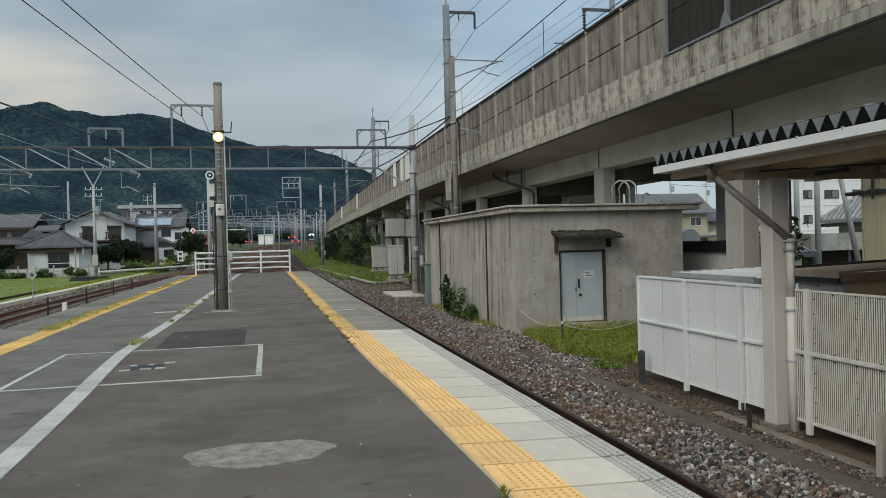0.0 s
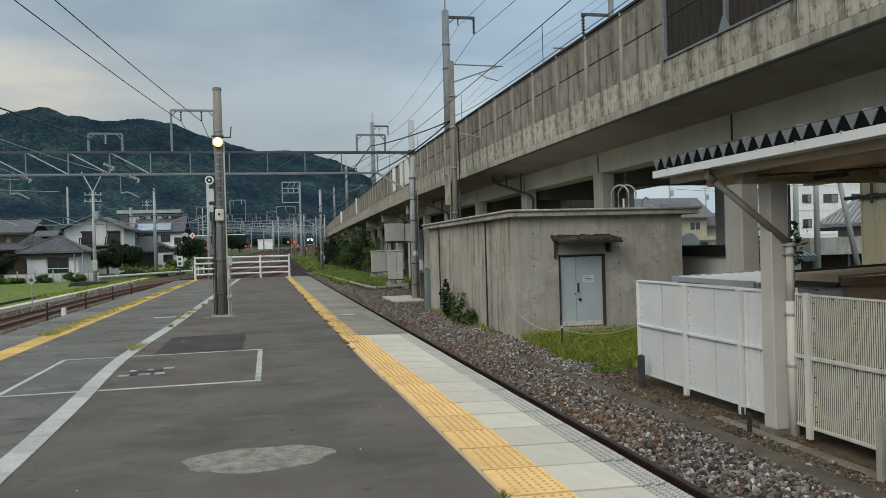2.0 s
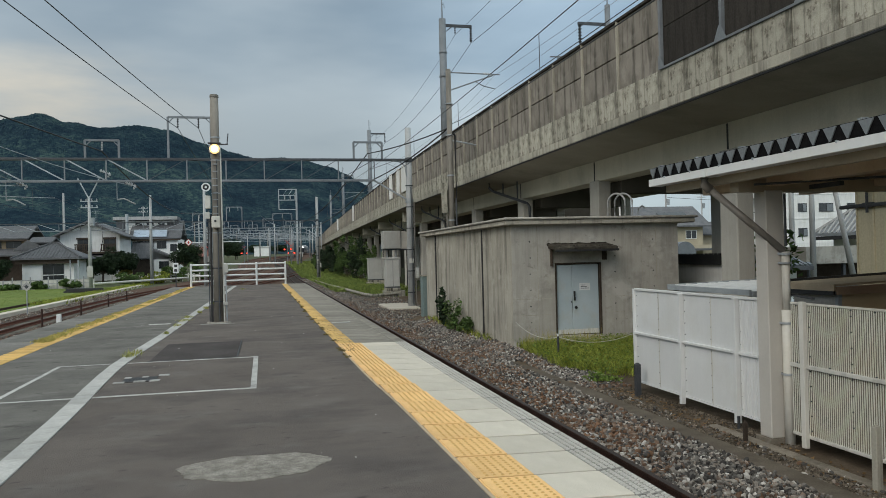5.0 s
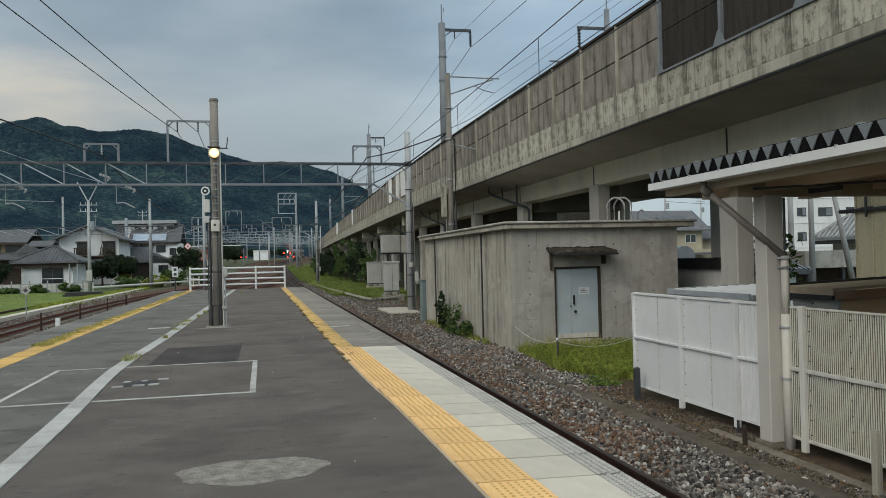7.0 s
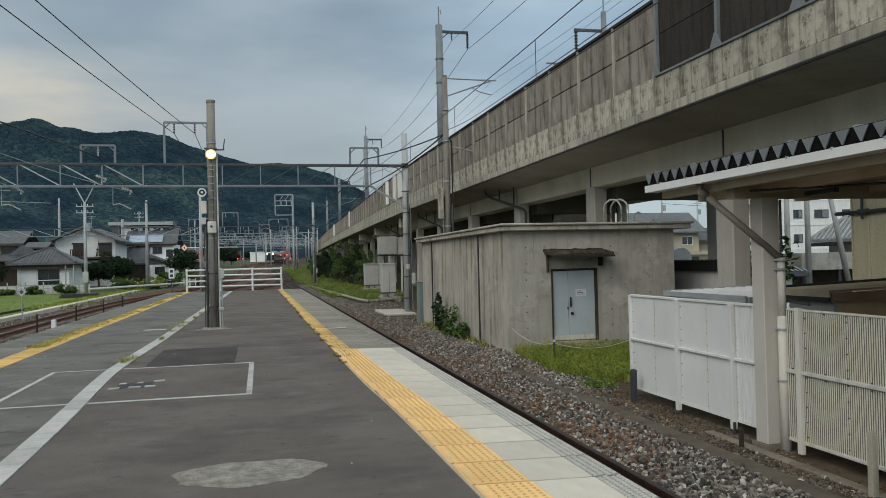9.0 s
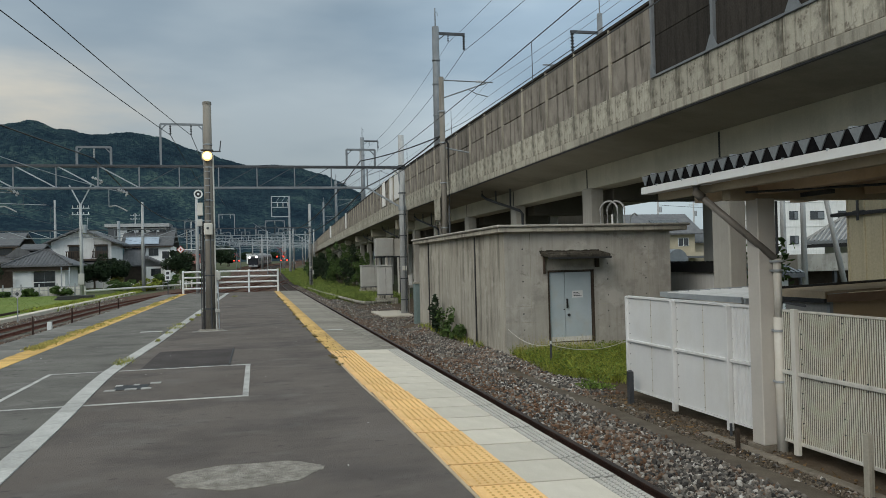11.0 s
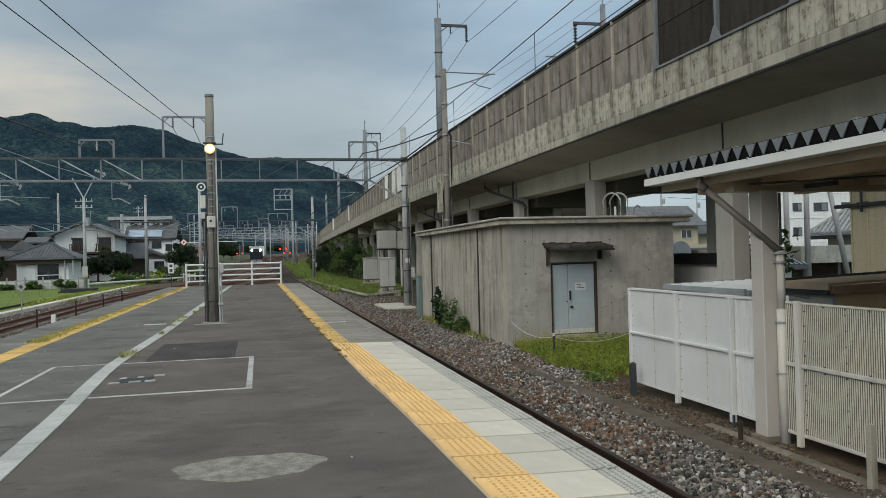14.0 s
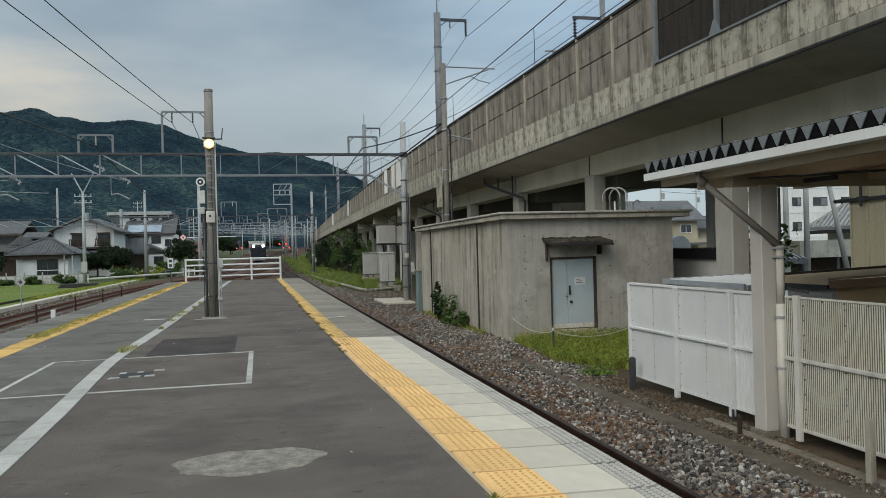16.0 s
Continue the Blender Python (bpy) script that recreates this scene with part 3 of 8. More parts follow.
MAIN_Y = (0, 62, 100, 130, 154, 190, 228, 245, 265, 300, 340, 420, 600)
MAIN_X = (-10.83, -10.8, -7.0, -2.6, -0.1, -0.9, -0.9, 0.3, 3.4, 9.5, 15.6, 22.5, 30)
GRADE_Y = (0, 100, 130, 154, 187, 228, 262, 340, 420, 600)
GRADE_Z = (0, 0, 0.45, 1.1, 1.7, 2.2, 3.0, 4.3, 5.5, 7.5)


def main_x(y):
    return curve_at(y, MAIN_Y, MAIN_X)


def grade(y):
    return curve_at(y, GRADE_Y, GRADE_Z)

# ------------------------------------------------------------ ground, field, mountains
def land_z(y):
    return GROUND_Z + (grade(min(y, 420)) - 0.0 if y > 95 else 0.0)


def build_ground():
    xs = [-4000, -1500, -500, -200, -90, -50, -30, -15, 0, 15, 30, 50, 90, 200, 500, 1500, 4000]
    ys = [-3000, -500, -100, -20, 0, 20, 40, 60, 80, 100, 115, 130, 145, 160, 180, 200, 230, 260, 300, 340, 380, 420, 600, 1000, 2000, 4200]
    v = [(x, y, land_z(y)) for y in ys for x in xs]
    n = len(xs)
    f = [(j * n + i, j * n + i + 1, (j + 1) * n + i + 1, (j + 1) * n + i) for j in range(len(ys) - 1) for i in range(n - 1)]
    whole("ground", raw_mesh("ground", v, f), GROUND, "earth and thin grass beside the tracks", "ground", kind="structure")
    g = Geo()
    g.box(-75, -15.6, 40, 98, GROUND_Z - 0.2, GROUND_Z + 0.08)
    whole("field", g, FIELD, "mown green grass field beside the tracks", "field", kind="structure")


build_ground()

# ridge line: turn from the track's direction (degrees to the right) and rise above the eye (degrees)
RIDGE_A = (-60, -45, -33, -26, -20, -16.7, -15.8, -14.5, -13.5, -12.8, -11.8, -10.1, -7.9, -6.1, -4.8, -3.85, -1.9, -0.4, 1.2, 2.4, 4.0, 6.0, 7.6, 9.3, 14, 22, 40)
RIDGE_E = (4.58, 6.58, 8.18, 7.18, 7.98, 8.68, 9.03, 9.33, 9.23, 8.98, 8.91, 8.7, 8.87, 8.51, 8.04, 7.78, 7.29, 6.83, 6.78, 6.68, 6.36, 5.63, 4.78, 4.13, 2.73, 1.33, 0.93)


def build_mountains():
    """A broad slope up to the ridge, roughened by tree crowns where it is seen."""
    turns = [-60 + 0.5 * i for i in range(72)] + [-24 + 37 * i / 700 for i in range(701)] + [13.5 + 0.5 * i for i in range(54)]
    na, nr = len(turns), 250
    rng = np.random.default_rng(7)
    crowns = rng.uniform(-1, 1, (nr, na)) ** 3
    ridge = [curve_at(a, RIDGE_A, RIDGE_E) for a in turns]
    v = []
    for j in range(nr):
        u = j / (nr - 1)
        r = 1500 + 1900 * u
        shape = math.sin(min(u / 0.86, 1.12) * math.pi / 2) ** 2.3
        for i, a in enumerate(turns):
            h = math.tan(radians(max(ridge[i], 0.3))) * 3134
            p = Vector((math.sin(radians(a)) * r, math.cos(radians(a)) * r, 0))
            n1 = noise.fractal(p * 0.0024, 0.9, 2.1, 5)
            n2 = noise.noise(p * 0.045) * 3 + noise.noise(p * 0.014) * 4 + 3.4 * crowns[j, i]
            v.append((p.x, p.y, 6 + h * shape * (1 + 0.16 * n1 * (1 - u ** 2) * (u < 0.84)) + n2 * shape))
    f = [(j * na + i, j * na + i + 1, (j + 1) * na + i + 1, (j + 1) * na + i) for j in range(nr - 1) for i in range(na - 1)]
    whole("mountains", raw_mesh("mountains", v, f), FOREST, "long dark forested mountain ridge, its green blued for haze", "mountain", kind="structure")


build_mountains()

# ------------------------------------------------------------ tracks
RAIL_PROFILE = [(-0.070, 0), (0.070, 0), (0.070, 0.014), (0.014, 0.034), (0.012, 0.105), (0.042, 0.115), (0.042, 0.148), (-0.042, 0.148), (-0.042, 0.115), (-0.012, 0.105), (-0.014, 0.034), (-0.070, 0.014)]


def rail_geo(xf, zf, y0, y1, step):
    n = max(1, int(round((y1 - y0) / step)))
    g = Geo()
    k = len(RAIL_PROFILE)
    for i in range(n + 1):
        y = y0 + (y1 - y0) * i / n
        g.v += [(xf(y) + a, y, zf(y) - 0.148 + b) for a, b in RAIL_PROFILE]
    for i in range(n):
        for j in range(k):
            a, b = i * k + j, i * k + (j + 1) % k
            g.f.append((a, b, b + k, a + k))
    return g


def build_track(name, xf, zf, y0, y1, label, step=200.0, sleepers=True, rust=None):
    t = thing(name, (0, 0, 0), label, "railway track")
    for side in (-0.567, 0.567):
        part("rail", rail_geo(lambda y: xf(y) + side, zf, y0, y1, step), rust or RUST, t)
        part("rail_head", rail_geo_top(lambda y: xf(y) + side, zf, y0, y1, step), RAILTOP, t, "worn rail head")
    if sleepers:
        me = None
        y = y0
        count = 0
        while y < y1 and count < 260:
            if me is None:
                me = Geo().prism([(-1.0, 0), (1.0, 0), (0.97, 0.15), (0.45, 0.12), (-0.45, 0.12), (-0.97, 0.15)], -0.12, 0.12).mesh("sleeper")
            s = part("sleeper", me, SLAB_OLD, t)
            s.location = (xf(y), y, zf(y) - 0.30)
            y += 0.68
            count += 1
    return t


def rail_geo_top(xf, zf, y0, y1, step):
    n = max(1, int(round((y1 - y0) / step)))
    g = Geo()
    for i in range(n + 1):
        y = y0 + (y1 - y0) * i / n
        g.v += [(xf(y) - 0.034, y, zf(y) + 0.003), (xf(y) + 0.034, y, zf(y) + 0.003)]
    g.f = [(2 * i, 2 * i + 1, 2 * i + 3, 2 * i + 2) for i in range(n)]
    return g


def right_x(y):
    return 3.83 if y < 150 else 3.83 + (main_x(y) + 4.2 - 3.83) * min(1.0, (y - 150) / 70) ** 2


def bed_geo(xf, half, y0, y1, top, step=12.0):
    g = Geo()
    n = max(1, int((y1 - y0) / step))
    for i in range(n + 1):
        y = y0 + (y1 - y0) * i / n
        z = top + (grade(y) if y > 95 else 0)
        x = xf(y)
        g.v += [(x - half - 0.35, y, z - 0.35), (x - half, y, z), (x + half, y, z), (x + half + 0.35, y, z - 0.35)]
    for i in range(n):
        for j in range(3):
            a = i * 4 + j
            g.f.append((a, a + 1, a + 5, a + 4))
    return g


whole("track_bed_right", bed_geo(lambda y: 4.2 if y < 100 else 4.2 + right_x(y) - 3.83, 1.75, -12, 300, BED_Z + 0.03), BALLAST_BED, "grey and rusty crushed stone ballast", "ballast", kind="structure")
whole("track_bed_left", bed_geo(lambda y: main_x(y) + 1.2, 4.0, -12, 420, BED_Z - 0.03), BED_RUST, "brown crushed stone ballast under the tracks", "ballast", kind="structure")
whole("track_bed_middle", bed_geo(lambda y: main_x(y) + 3.5, 8.5, 62, 330, BED_Z - 0.06), BED_RUST, "rust-stained ballast beyond the platform end", "ballast", kind="structure")
track_z = lambda y: RAIL_Z + (grade(y) if y > 95 else 0.0)
build_track("railway_track", right_x, track_z, -12, 300, "rusty brown rails beside the platform edge", 8)
build_track("railway_track", main_x, track_z, -12, 560, "rusty rails curving away past the field", 6, True, RUST_BRIGHT)
build_track("railway_track", lambda y: main_x(y) + 4.1 + max(0, (100 - y)) * 0.02, track_z, 60, 300, "rusty siding rails beyond the platform end", 6, False, RUST_BRIGHT)
build_track("railway_track", lambda y: main_x(y) - 4.0 + max(0, (140 - y)) * 0.06, track_z, 105, 300, "rusty outer rails beyond the platform end", 6, False, RUST_BRIGHT)
build_track("railway_track", lambda y: main_x(y) + 8.0 - max(0, (110 - y)) * 0.015, track_z, 60, 200, "rusty siding rails beyond the platform end", 6, False, RUST_BRIGHT)


def stone_field(name, label, spans, size, seed):
    """Loose broken stones as one mesh. spans: (count, place)."""
    rng = np.random.default_rng(seed)
    ph = (1 + 5 ** 0.5) / 2
    base = np.array([(-1, ph, 0), (1, ph, 0), (-1, -ph, 0), (1, -ph, 0), (0, -1, ph), (0, 1, ph), (0, -1, -ph), (0, 1, -ph), (ph, 0, -1), (ph, 0, 1), (-ph, 0, -1), (-ph, 0, 1)]) / 1.9
    faces = np.array([(0, 11, 5), (0, 5, 1), (0, 1, 7), (0, 7, 10), (0, 10, 11), (1, 5, 9), (5, 11, 4), (11, 10, 2), (10, 7, 6), (7, 1, 8), (3, 9, 4), (3, 4, 2), (3, 2, 6), (3, 6, 8), (3, 8, 9), (4, 9, 5), (2, 4, 11), (6, 2, 10), (8, 6, 7), (9, 8, 1)])
    V, Fc, off = [], [], 0
    for count, place in spans:
        pos = place(rng, count)
        s = size * rng.uniform(0.55, 1.35, count)[:, None, None]
        jit = base[None] * (1 + rng.uniform(-0.32, 0.32, (count, 12, 1))) * rng.uniform(0.5, 1.3, (count, 1, 3))
        a = rng.uniform(0, 6.28, count)
        b = rng.uniform(-0.7, 0.7, count)
        ca, sa, cb, sb = np.cos(a), np.sin(a), np.cos(b), np.sin(b)
        x, y, z = jit[:, :, 0], jit[:, :, 1], jit[:, :, 2]
        y, z = y * cb[:, None] - z * sb[:, None], y * sb[:, None] + z * cb[:, None]
        x, y = x * ca[:, None] - y * sa[:, None], x * sa[:, None] + y * ca[:, None]
        q = np.stack([x, y, z], 2) * s + pos[:, None, :]
        V.append(q.reshape(-1, 3))
        Fc.append((faces[None] + (np.arange(count) * 12)[:, None, None] + off).reshape(-1, 3))
        off += count * 12
    V, Fc = np.concatenate(V), np.concatenate(Fc)
    me = bpy.data.meshes.new(name)
    me.from_pydata(V.tolist(), [], Fc.tolist())
    return whole(name, me, BALLAST, label, "ballast", kind="stuff")


def bed_place(x0, x1, y0, y1, z, rough=0.03):
    def f(rng, n):
        t = rng.uniform(0, 1, n) ** 1.25
        return np.stack([rng.uniform(x0, x1, n), y0 + (y1 - y0) * t, z + rng.normal(0, rough, n)], 1)
    return f


stone_field("ballast_stones", "loose grey and rust-brown crushed stone beside the rail", [
    (38000, bed_place(4.46, 5.98, 5.2, 27, BED_Z + 0.045, 0.02)),
    (15000, bed_place(4.46, 6.1, 23, 62, BED_Z + 0.045, 0.016)),
    (1500, bed_place(6.36, 6.72, 5.0, 34, GROUND_Z + 0.10, 0.012)),
    (5000, bed_place(-9.95, -8.5, 24, 75, BED_Z + 0.01, 0.02)),
    (4000, bed_place(-13.6, -11.9, 34, 80, BED_Z + 0.0, 0.02)),
    (6000, bed_place(6.0, 8.6, 32.5, 56, GROUND_Z + 0.10, 0.015)),
    (8000, bed_place(4.4, 6.5, 52, 105, BED_Z + 0.05, 0.02)),
    (3500, bed_place(2.6, 4.3, 12, 60, BED_Z + 0.03, 0.015)),
], 0.0295, 3)

rusty = stone_field("rusty_stones", "rust-brown stained stones in drifts beside the rail", [
    (1300, bed_place(4.46, 5.1, 9.5, 26, BED_Z + 0.062, 0.018)),
    (1100, bed_place(4.6, 5.7, 13, 21, BED_Z + 0.062, 0.018)),
    (1200, bed_place(4.46, 5.0, 26, 50, BED_Z + 0.055, 0.016)),
], 0.029, 23)
rusty.data.materials.clear()
rusty.data.materials.append(surf("stone_rusty", (0.13, 0.075, 0.047), (0.22, 0.135, 0.088), 3, 0.95, 0, 30, island=0.5, rnd=0))

# kerb, cable trough and dirt strip between ballast and fence
def build_verge():
    g = Geo().box(6.25, 14.0, -12, 60, GROUND_Z - 0.1, GROUND_Z + 0.10)
    whole("verge", g, SOIL, "bare brown dirt strip with scattered stones", "ground", kind="structure")
    g = Geo()
    g.box(5.97, 6.36, -12, 19.5, GROUND_Z - 0.1, GROUND_Z + 0.125)
    whole("cable_trough", g, TROUGH, "low weathered concrete cable trough beside the ballast", "trough", kind="structure")
    t = thing("concrete_kerb", (6.78, 0, GROUND_Z), "weathered concrete kerb along the sheet fence", "kerb")
    me = Geo().box(-0.08, 0.08, -0.992, 0.992, 0, 0.145).mesh("kerb_block", 0.015)
    y = -8.0
    while y < 11.0:
        k = part("kerb_block", me, KERB, t)
        k.location = (0, y, 0)
        y += 2.0


build_verge()
pebbles = stone_field("verge_pebbles", "small brown pebbles and crumbs on the dirt strip", [(9000, bed_place(6.36, 6.72, 5.0, 18, GROUND_Z + 0.105, 0.006)), (2500, bed_place(6.86, 7.25, 9.5, 16, GROUND_Z + 0.10, 0.005))], 0.017, 12)
pebbles.data.materials.clear()
pebbles.data.materials.append(surf("pebble_brown", (0.080, 0.066, 0.050), (0.165, 0.140, 0.110), 2, 0.95, 0, 30, island=0.6, rnd=0))

# ------------------------------------------------------------ platform
LINE_Y, LINE_X = (3.0, 6.5, 7.8, 9.0, 10.8, 12.1, 14.0, 17.0, 23.8, 30.0, 46.0), (-1.82, -1.90, -1.94, -1.99, -2.08, -2.12, -2.10, -2.02, -1.95, -1.88, -1.68)
EDGE_FALL = 0.019
TILE_Y, TILE_X = (3.0, 5.0, 8.0, 9.5, 12.5, 18.0, 33.0, 48.0), (1.36, 1.345, 1.30, 1.25, 1.21, 1.15, 1.07, 1.0)


def build_platform():
    y0 = -8.0
    g = Geo().box(LEFT_X + 0.95, 1.36, y0, END_Y, -1.4, 0.0)
    p = whole("platform", g, ASPHALT, "worn dark asphalt station platform", "platform", kind="structure")
    part("slab_bed", Geo().box(LEFT_X + 0.05, LEFT_X + 0.95, y0, END_Y, -1.4, -0.06), ASPHALT_DARK, p)
    part("slab_bed", Geo().box(1.36, EDGE_X - 0.12, y0, END_Y, -1.4, -0.05), SOOT, p)
    part("old_asphalt", Geo().prism([(LEFT_X + 0.96, y0 + 0.1), (-1.82, y0 + 0.1)] + [(curve_at(q, LINE_Y, LINE_X), q) for q in range(3, 46, 1)] + [(-1.68, END_Y - 1.1), (LEFT_X + 0.96, END_Y - 1.1)], -0.03, 0.003, "z"), ASPHALT_OLD, p, "older greyer asphalt strip")
    step = 0.575
    # new edge paving: tactile tile with dots, pale slab, ribbed edge strip
    rng = random.Random(4)
    a, b, c, d = 1.36, 1.77, 2.215, EDGE_X
    tile = Geo().box(a, b, 0.015, step - 0.015, -0.049, 0.004)
    tile.box(a + 0.015, a + 0.03, 0.01, step - 0.01, 0.003, 0.008)
    nx, ny = 6, 9
    for i in range(nx):
        for j in range(ny):
            cx, cy = a + 0.09 + i * (b - a - 0.13) / (nx - 1), 0.03 + (j + 0.5) * (step - 0.06) / ny
            s0, s1 = 0.011, 0.006
            tile.add([(cx - s0, cy - s0, 0.004), (cx + s0, cy - s0, 0.004), (cx + s0, cy + s0, 0.004), (cx - s0, cy + s0, 0.004),
                      (cx - s1, cy - s1, 0.010), (cx + s1, cy - s1, 0.010), (cx + s1, cy + s1, 0.010), (cx - s1, cy + s1, 0.010)],
                     [(4, 5, 6, 7), (0, 1, 5, 4), (1, 2, 6, 5), (2, 3, 7, 6), (3, 0, 4, 7)])
    tile_me = tile.mesh("tactile_tile")
    tile_me.materials.append(TACT)
    tile_me.materials.append(TACT_DOT)
    for q in tile_me.polygons:
        q.material_index = 1 if q.area < 0.0012 and q.center.x > a + 0.06 and q.center.z > 0.0045 else 0
    tile_plain = Geo().box(a, b, 0.004, step - 0.004, -0.049, 0.004).mesh("tactile_tile")
    slab_me = Geo().box(0.004, 1.0, 0.017, step - 0.017, -0.049, 0.003).mesh("paving_slab", 0.003)
    strip = Geo().box(c, d, 0.007, step - 0.007, -0.12, 0.0)
    for i in range(4):
        for j in range(13):
            x, y = c + 0.025 + i * 0.05, 0.03 + j * (step - 0.03) / 13 + (0.02 if i % 2 else 0)
            strip.add([(x - 0.019, y - 0.016, 0), (x + 0.019, y - 0.004, 0), (x + 0.019, y + 0.018, 0), (x - 0.019, y + 0.006, 0), (x - 0.012, y - 0.008, 0.009), (x + 0.012, y - 0.002, 0.009), (x + 0.012, y + 0.010, 0.009), (x - 0.012, y + 0.003, 0.009)],
                      [(4, 5, 6, 7), (0, 1, 5, 4), (1, 2, 6, 5), (2, 3, 7, 6), (3, 0, 4, 7)])
    strip_me = strip.mesh("edge_strip")
    strip_me.materials.append(SLAB_GREY)
    strip_me.materials.append(STUD)
    for q in strip_me.polygons:
        q.material_index = 1 if q.area < 0.002 and q.center.z > 0.001 else 0
    strip_plain = Geo().box(c, d, 0.004, step - 0.004, -0.12, 0.0).mesh("edge_strip")
    old_slab = Geo().box(0.006, 1.0, 0.014, step - 0.014, -0.049, -0.001).mesh("paving_slab", 0.003)
    old_tile = Geo().box(a, a + 0.31, 0.012, step - 0.012, -0.049, 0.003).mesh("tactile_tile")
    old_strip = strip_plain.copy()
    y = 7.909 - 27 * step
    while y < END_Y - 0.4:
        fresh = y < 13.2
        near = y < 13.2
        left = curve_at(y, TILE_Y, TILE_X)
        inner = left + (b - a if fresh else 0.31)
        for me, m in ((tile_me if near else (tile_plain if fresh else old_tile), TACT if fresh else TACT_OLD),
                      (slab_me if fresh else old_slab, SLAB_NEW if fresh else SLAB_OLD),
                      (strip_me if near else (strip_plain if fresh else old_strip), SLAB_GREY if fresh else SLAB_OLD)):
            name = me.name.split(".")[0]
            o = part(name, me, m, p)
            # the edge paving falls towards the track
            o.rotation_euler = (0, EDGE_FALL, 0)
            lift = rng.uniform(-0.0015, 0.0015) + EDGE_FALL * 1.34
            if name == "paving_slab":
                o.location, o.scale = (inner, y, lift - EDGE_FALL * inner), (c - 0.003 - inner, 1, 1)
            else:
                o.location = (left - a if name == "tactile_tile" else 0.0, y, lift - EDGE_FALL * (left - a if name == "tactile_tile" else 0.0))
        y += step
    g = Geo().prism([(curve_at(q / 2, TILE_Y, TILE_X) - 0.026, q / 2) for q in range(-15, 27)] + [(curve_at(q / 2, TILE_Y, TILE_X) - 0.003, q / 2) for q in reversed(range(-15, 27))], -0.02, 0.008, "z")
    part("mortar_joint", g, TAN_ROOF, p, "pale mortar joint")
    # wall under the edge
    g = Geo().box(EDGE_X - 0.34, EDGE_X - 0.14, y0, END_Y, -1.4, -0.125)
    part("edge_wall", g, CONC, p, "concrete platform wall")
    # old tactile line and slabs on the other side
    tl = Geo().box(-0.2, 0.2, 0.005, 0.295, -0.06, 0.008).mesh("tactile_tile", 0.004)
    sl = Geo().box(-0.46, 0.46, 0.014, 0.886, -0.06, 0.0).mesh("paving_slab", 0.006)
    for i in range(-59, 126):
        o = part("tactile_tile", tl, TACT_OLD, p)
        o.location = (-4.1 - 0.0006 * max(0, i), 10.0 + i * 0.3, 0.002 + rng.uniform(-0.004, 0.004))
        o.rotation_euler = (0, 0, rng.uniform(-0.012, 0.012))
    for i in range(-18, 44):
        o = part("paving_slab", sl, SLAB_LEFT, p)
        o.location = (LEFT_X + 0.5, 8.6 + i * 0.9, rng.uniform(-0.004, 0.004))
    # pale kerb line across the platform
    lb = Geo().box(-0.1, 0.1, 0.004, 0.596, -0.04, 0.012).mesh("line_block", 0.004)
    for i in range(91):
        y = -7.8 + i * 0.6
        o = part("line_block", lb, PAINT_LINE, p)
        o.location = (curve_at(y, LINE_Y, LINE_X), y, rng.uniform(-0.002, 0.002))
        o.rotation_euler = (0, 0, -math.atan(curve_at(y + 0.6, LINE_Y, LINE_X) - curve_at(y, LINE_Y, LINE_X)) / 0.6)
    # painted rectangle
    for q in ((-2.98, -0.12, 9.36, 9.43), (-0.19, -0.12, 9.43, 12.42), (-2.98, -0.19, 12.36, 12.42), (-2.98, -2.92, 9.43, 12.36)):
        part("painted_line", Geo().box(q[0], q[1], q[2], q[3], -0.01, 0.004), PAINT_LINE, p, "worn white painted line")
    part("asphalt_patch", Geo().box(-1.72, -0.44, 12.5, 14.9, -0.02, 0.005), ASPHALT_DARK, p, "darker asphalt repair patch")
    part("patch_joint", Geo().box(-0.45, -0.425, 12.45, 14.95, -0.02, 0.007), BLACK, p, "dark cracked joint")
    part("patch_joint", Geo().box(-1.75, -0.45, 12.44, 12.475, -0.02, 0.007), BLACK, p, "dark cracked joint")
    # round mortar patch
    ring = []
    rr = random.Random(9)
    for i in range(120):
        w = 2 * math.pi * i / 120
        r = 0.95 + rr.uniform(-0.02, 0.02) + 0.05 * math.sin(3 * w) + 0.04 * math.sin(7 * w + 1)
        ring.append((-0.1 + 0.56 * r * math.cos(w), 5.83 + 0.36 * r * math.sin(w)))
    part("mortar_patch", Geo().prism(ring, -0.01, 0.005, "z"), CONC_PATCH, p, "round pale mortar patch")
    # small utility cover with white dashes
    cx, cy = -1.58, 10.6
    part("utility_cover", Geo().box(cx - 0.2, cx + 0.2, cy - 0.2, cy + 0.2, -0.01, 0.006), BLACK, p, "dark patched utility cover")
    for dx, dy, w in ((-0.22, -0.2, 0.13), (0.02, -0.17, 0.14), (0.2, -0.16, 0.12), (-0.17, 0.18, 0.08), (0.04, 0.2, 0.07), (0.26, 0.3, 0.13)):
        part("paint_dash", Geo().box(cx + dx - w / 2, cx + dx + w / 2, cy + dy - 0.05, cy + dy + 0.05, 0, 0.010), PAINT_LINE, p, "white paint mark")
    for q in ((-2.72, -2.22, 19.68, 19.88), (1.48, 1.9, 17.98, 18.14), (-1.5, -0.7, 19.15, 19.2)):
        part("paint_dash", Geo().box(q[0], q[1], q[2], q[3], 0, 0.008), PAINT_LINE, p, "white paint mark")
    return p


PLATFORM = build_platform()


def weeds(name, label, count, place, h, mat, seed, lean=0.4, width=0.012):
    whole(name, blades(count, place, h, seed, lean, width), mat, label, "weeds", kind="stuff")


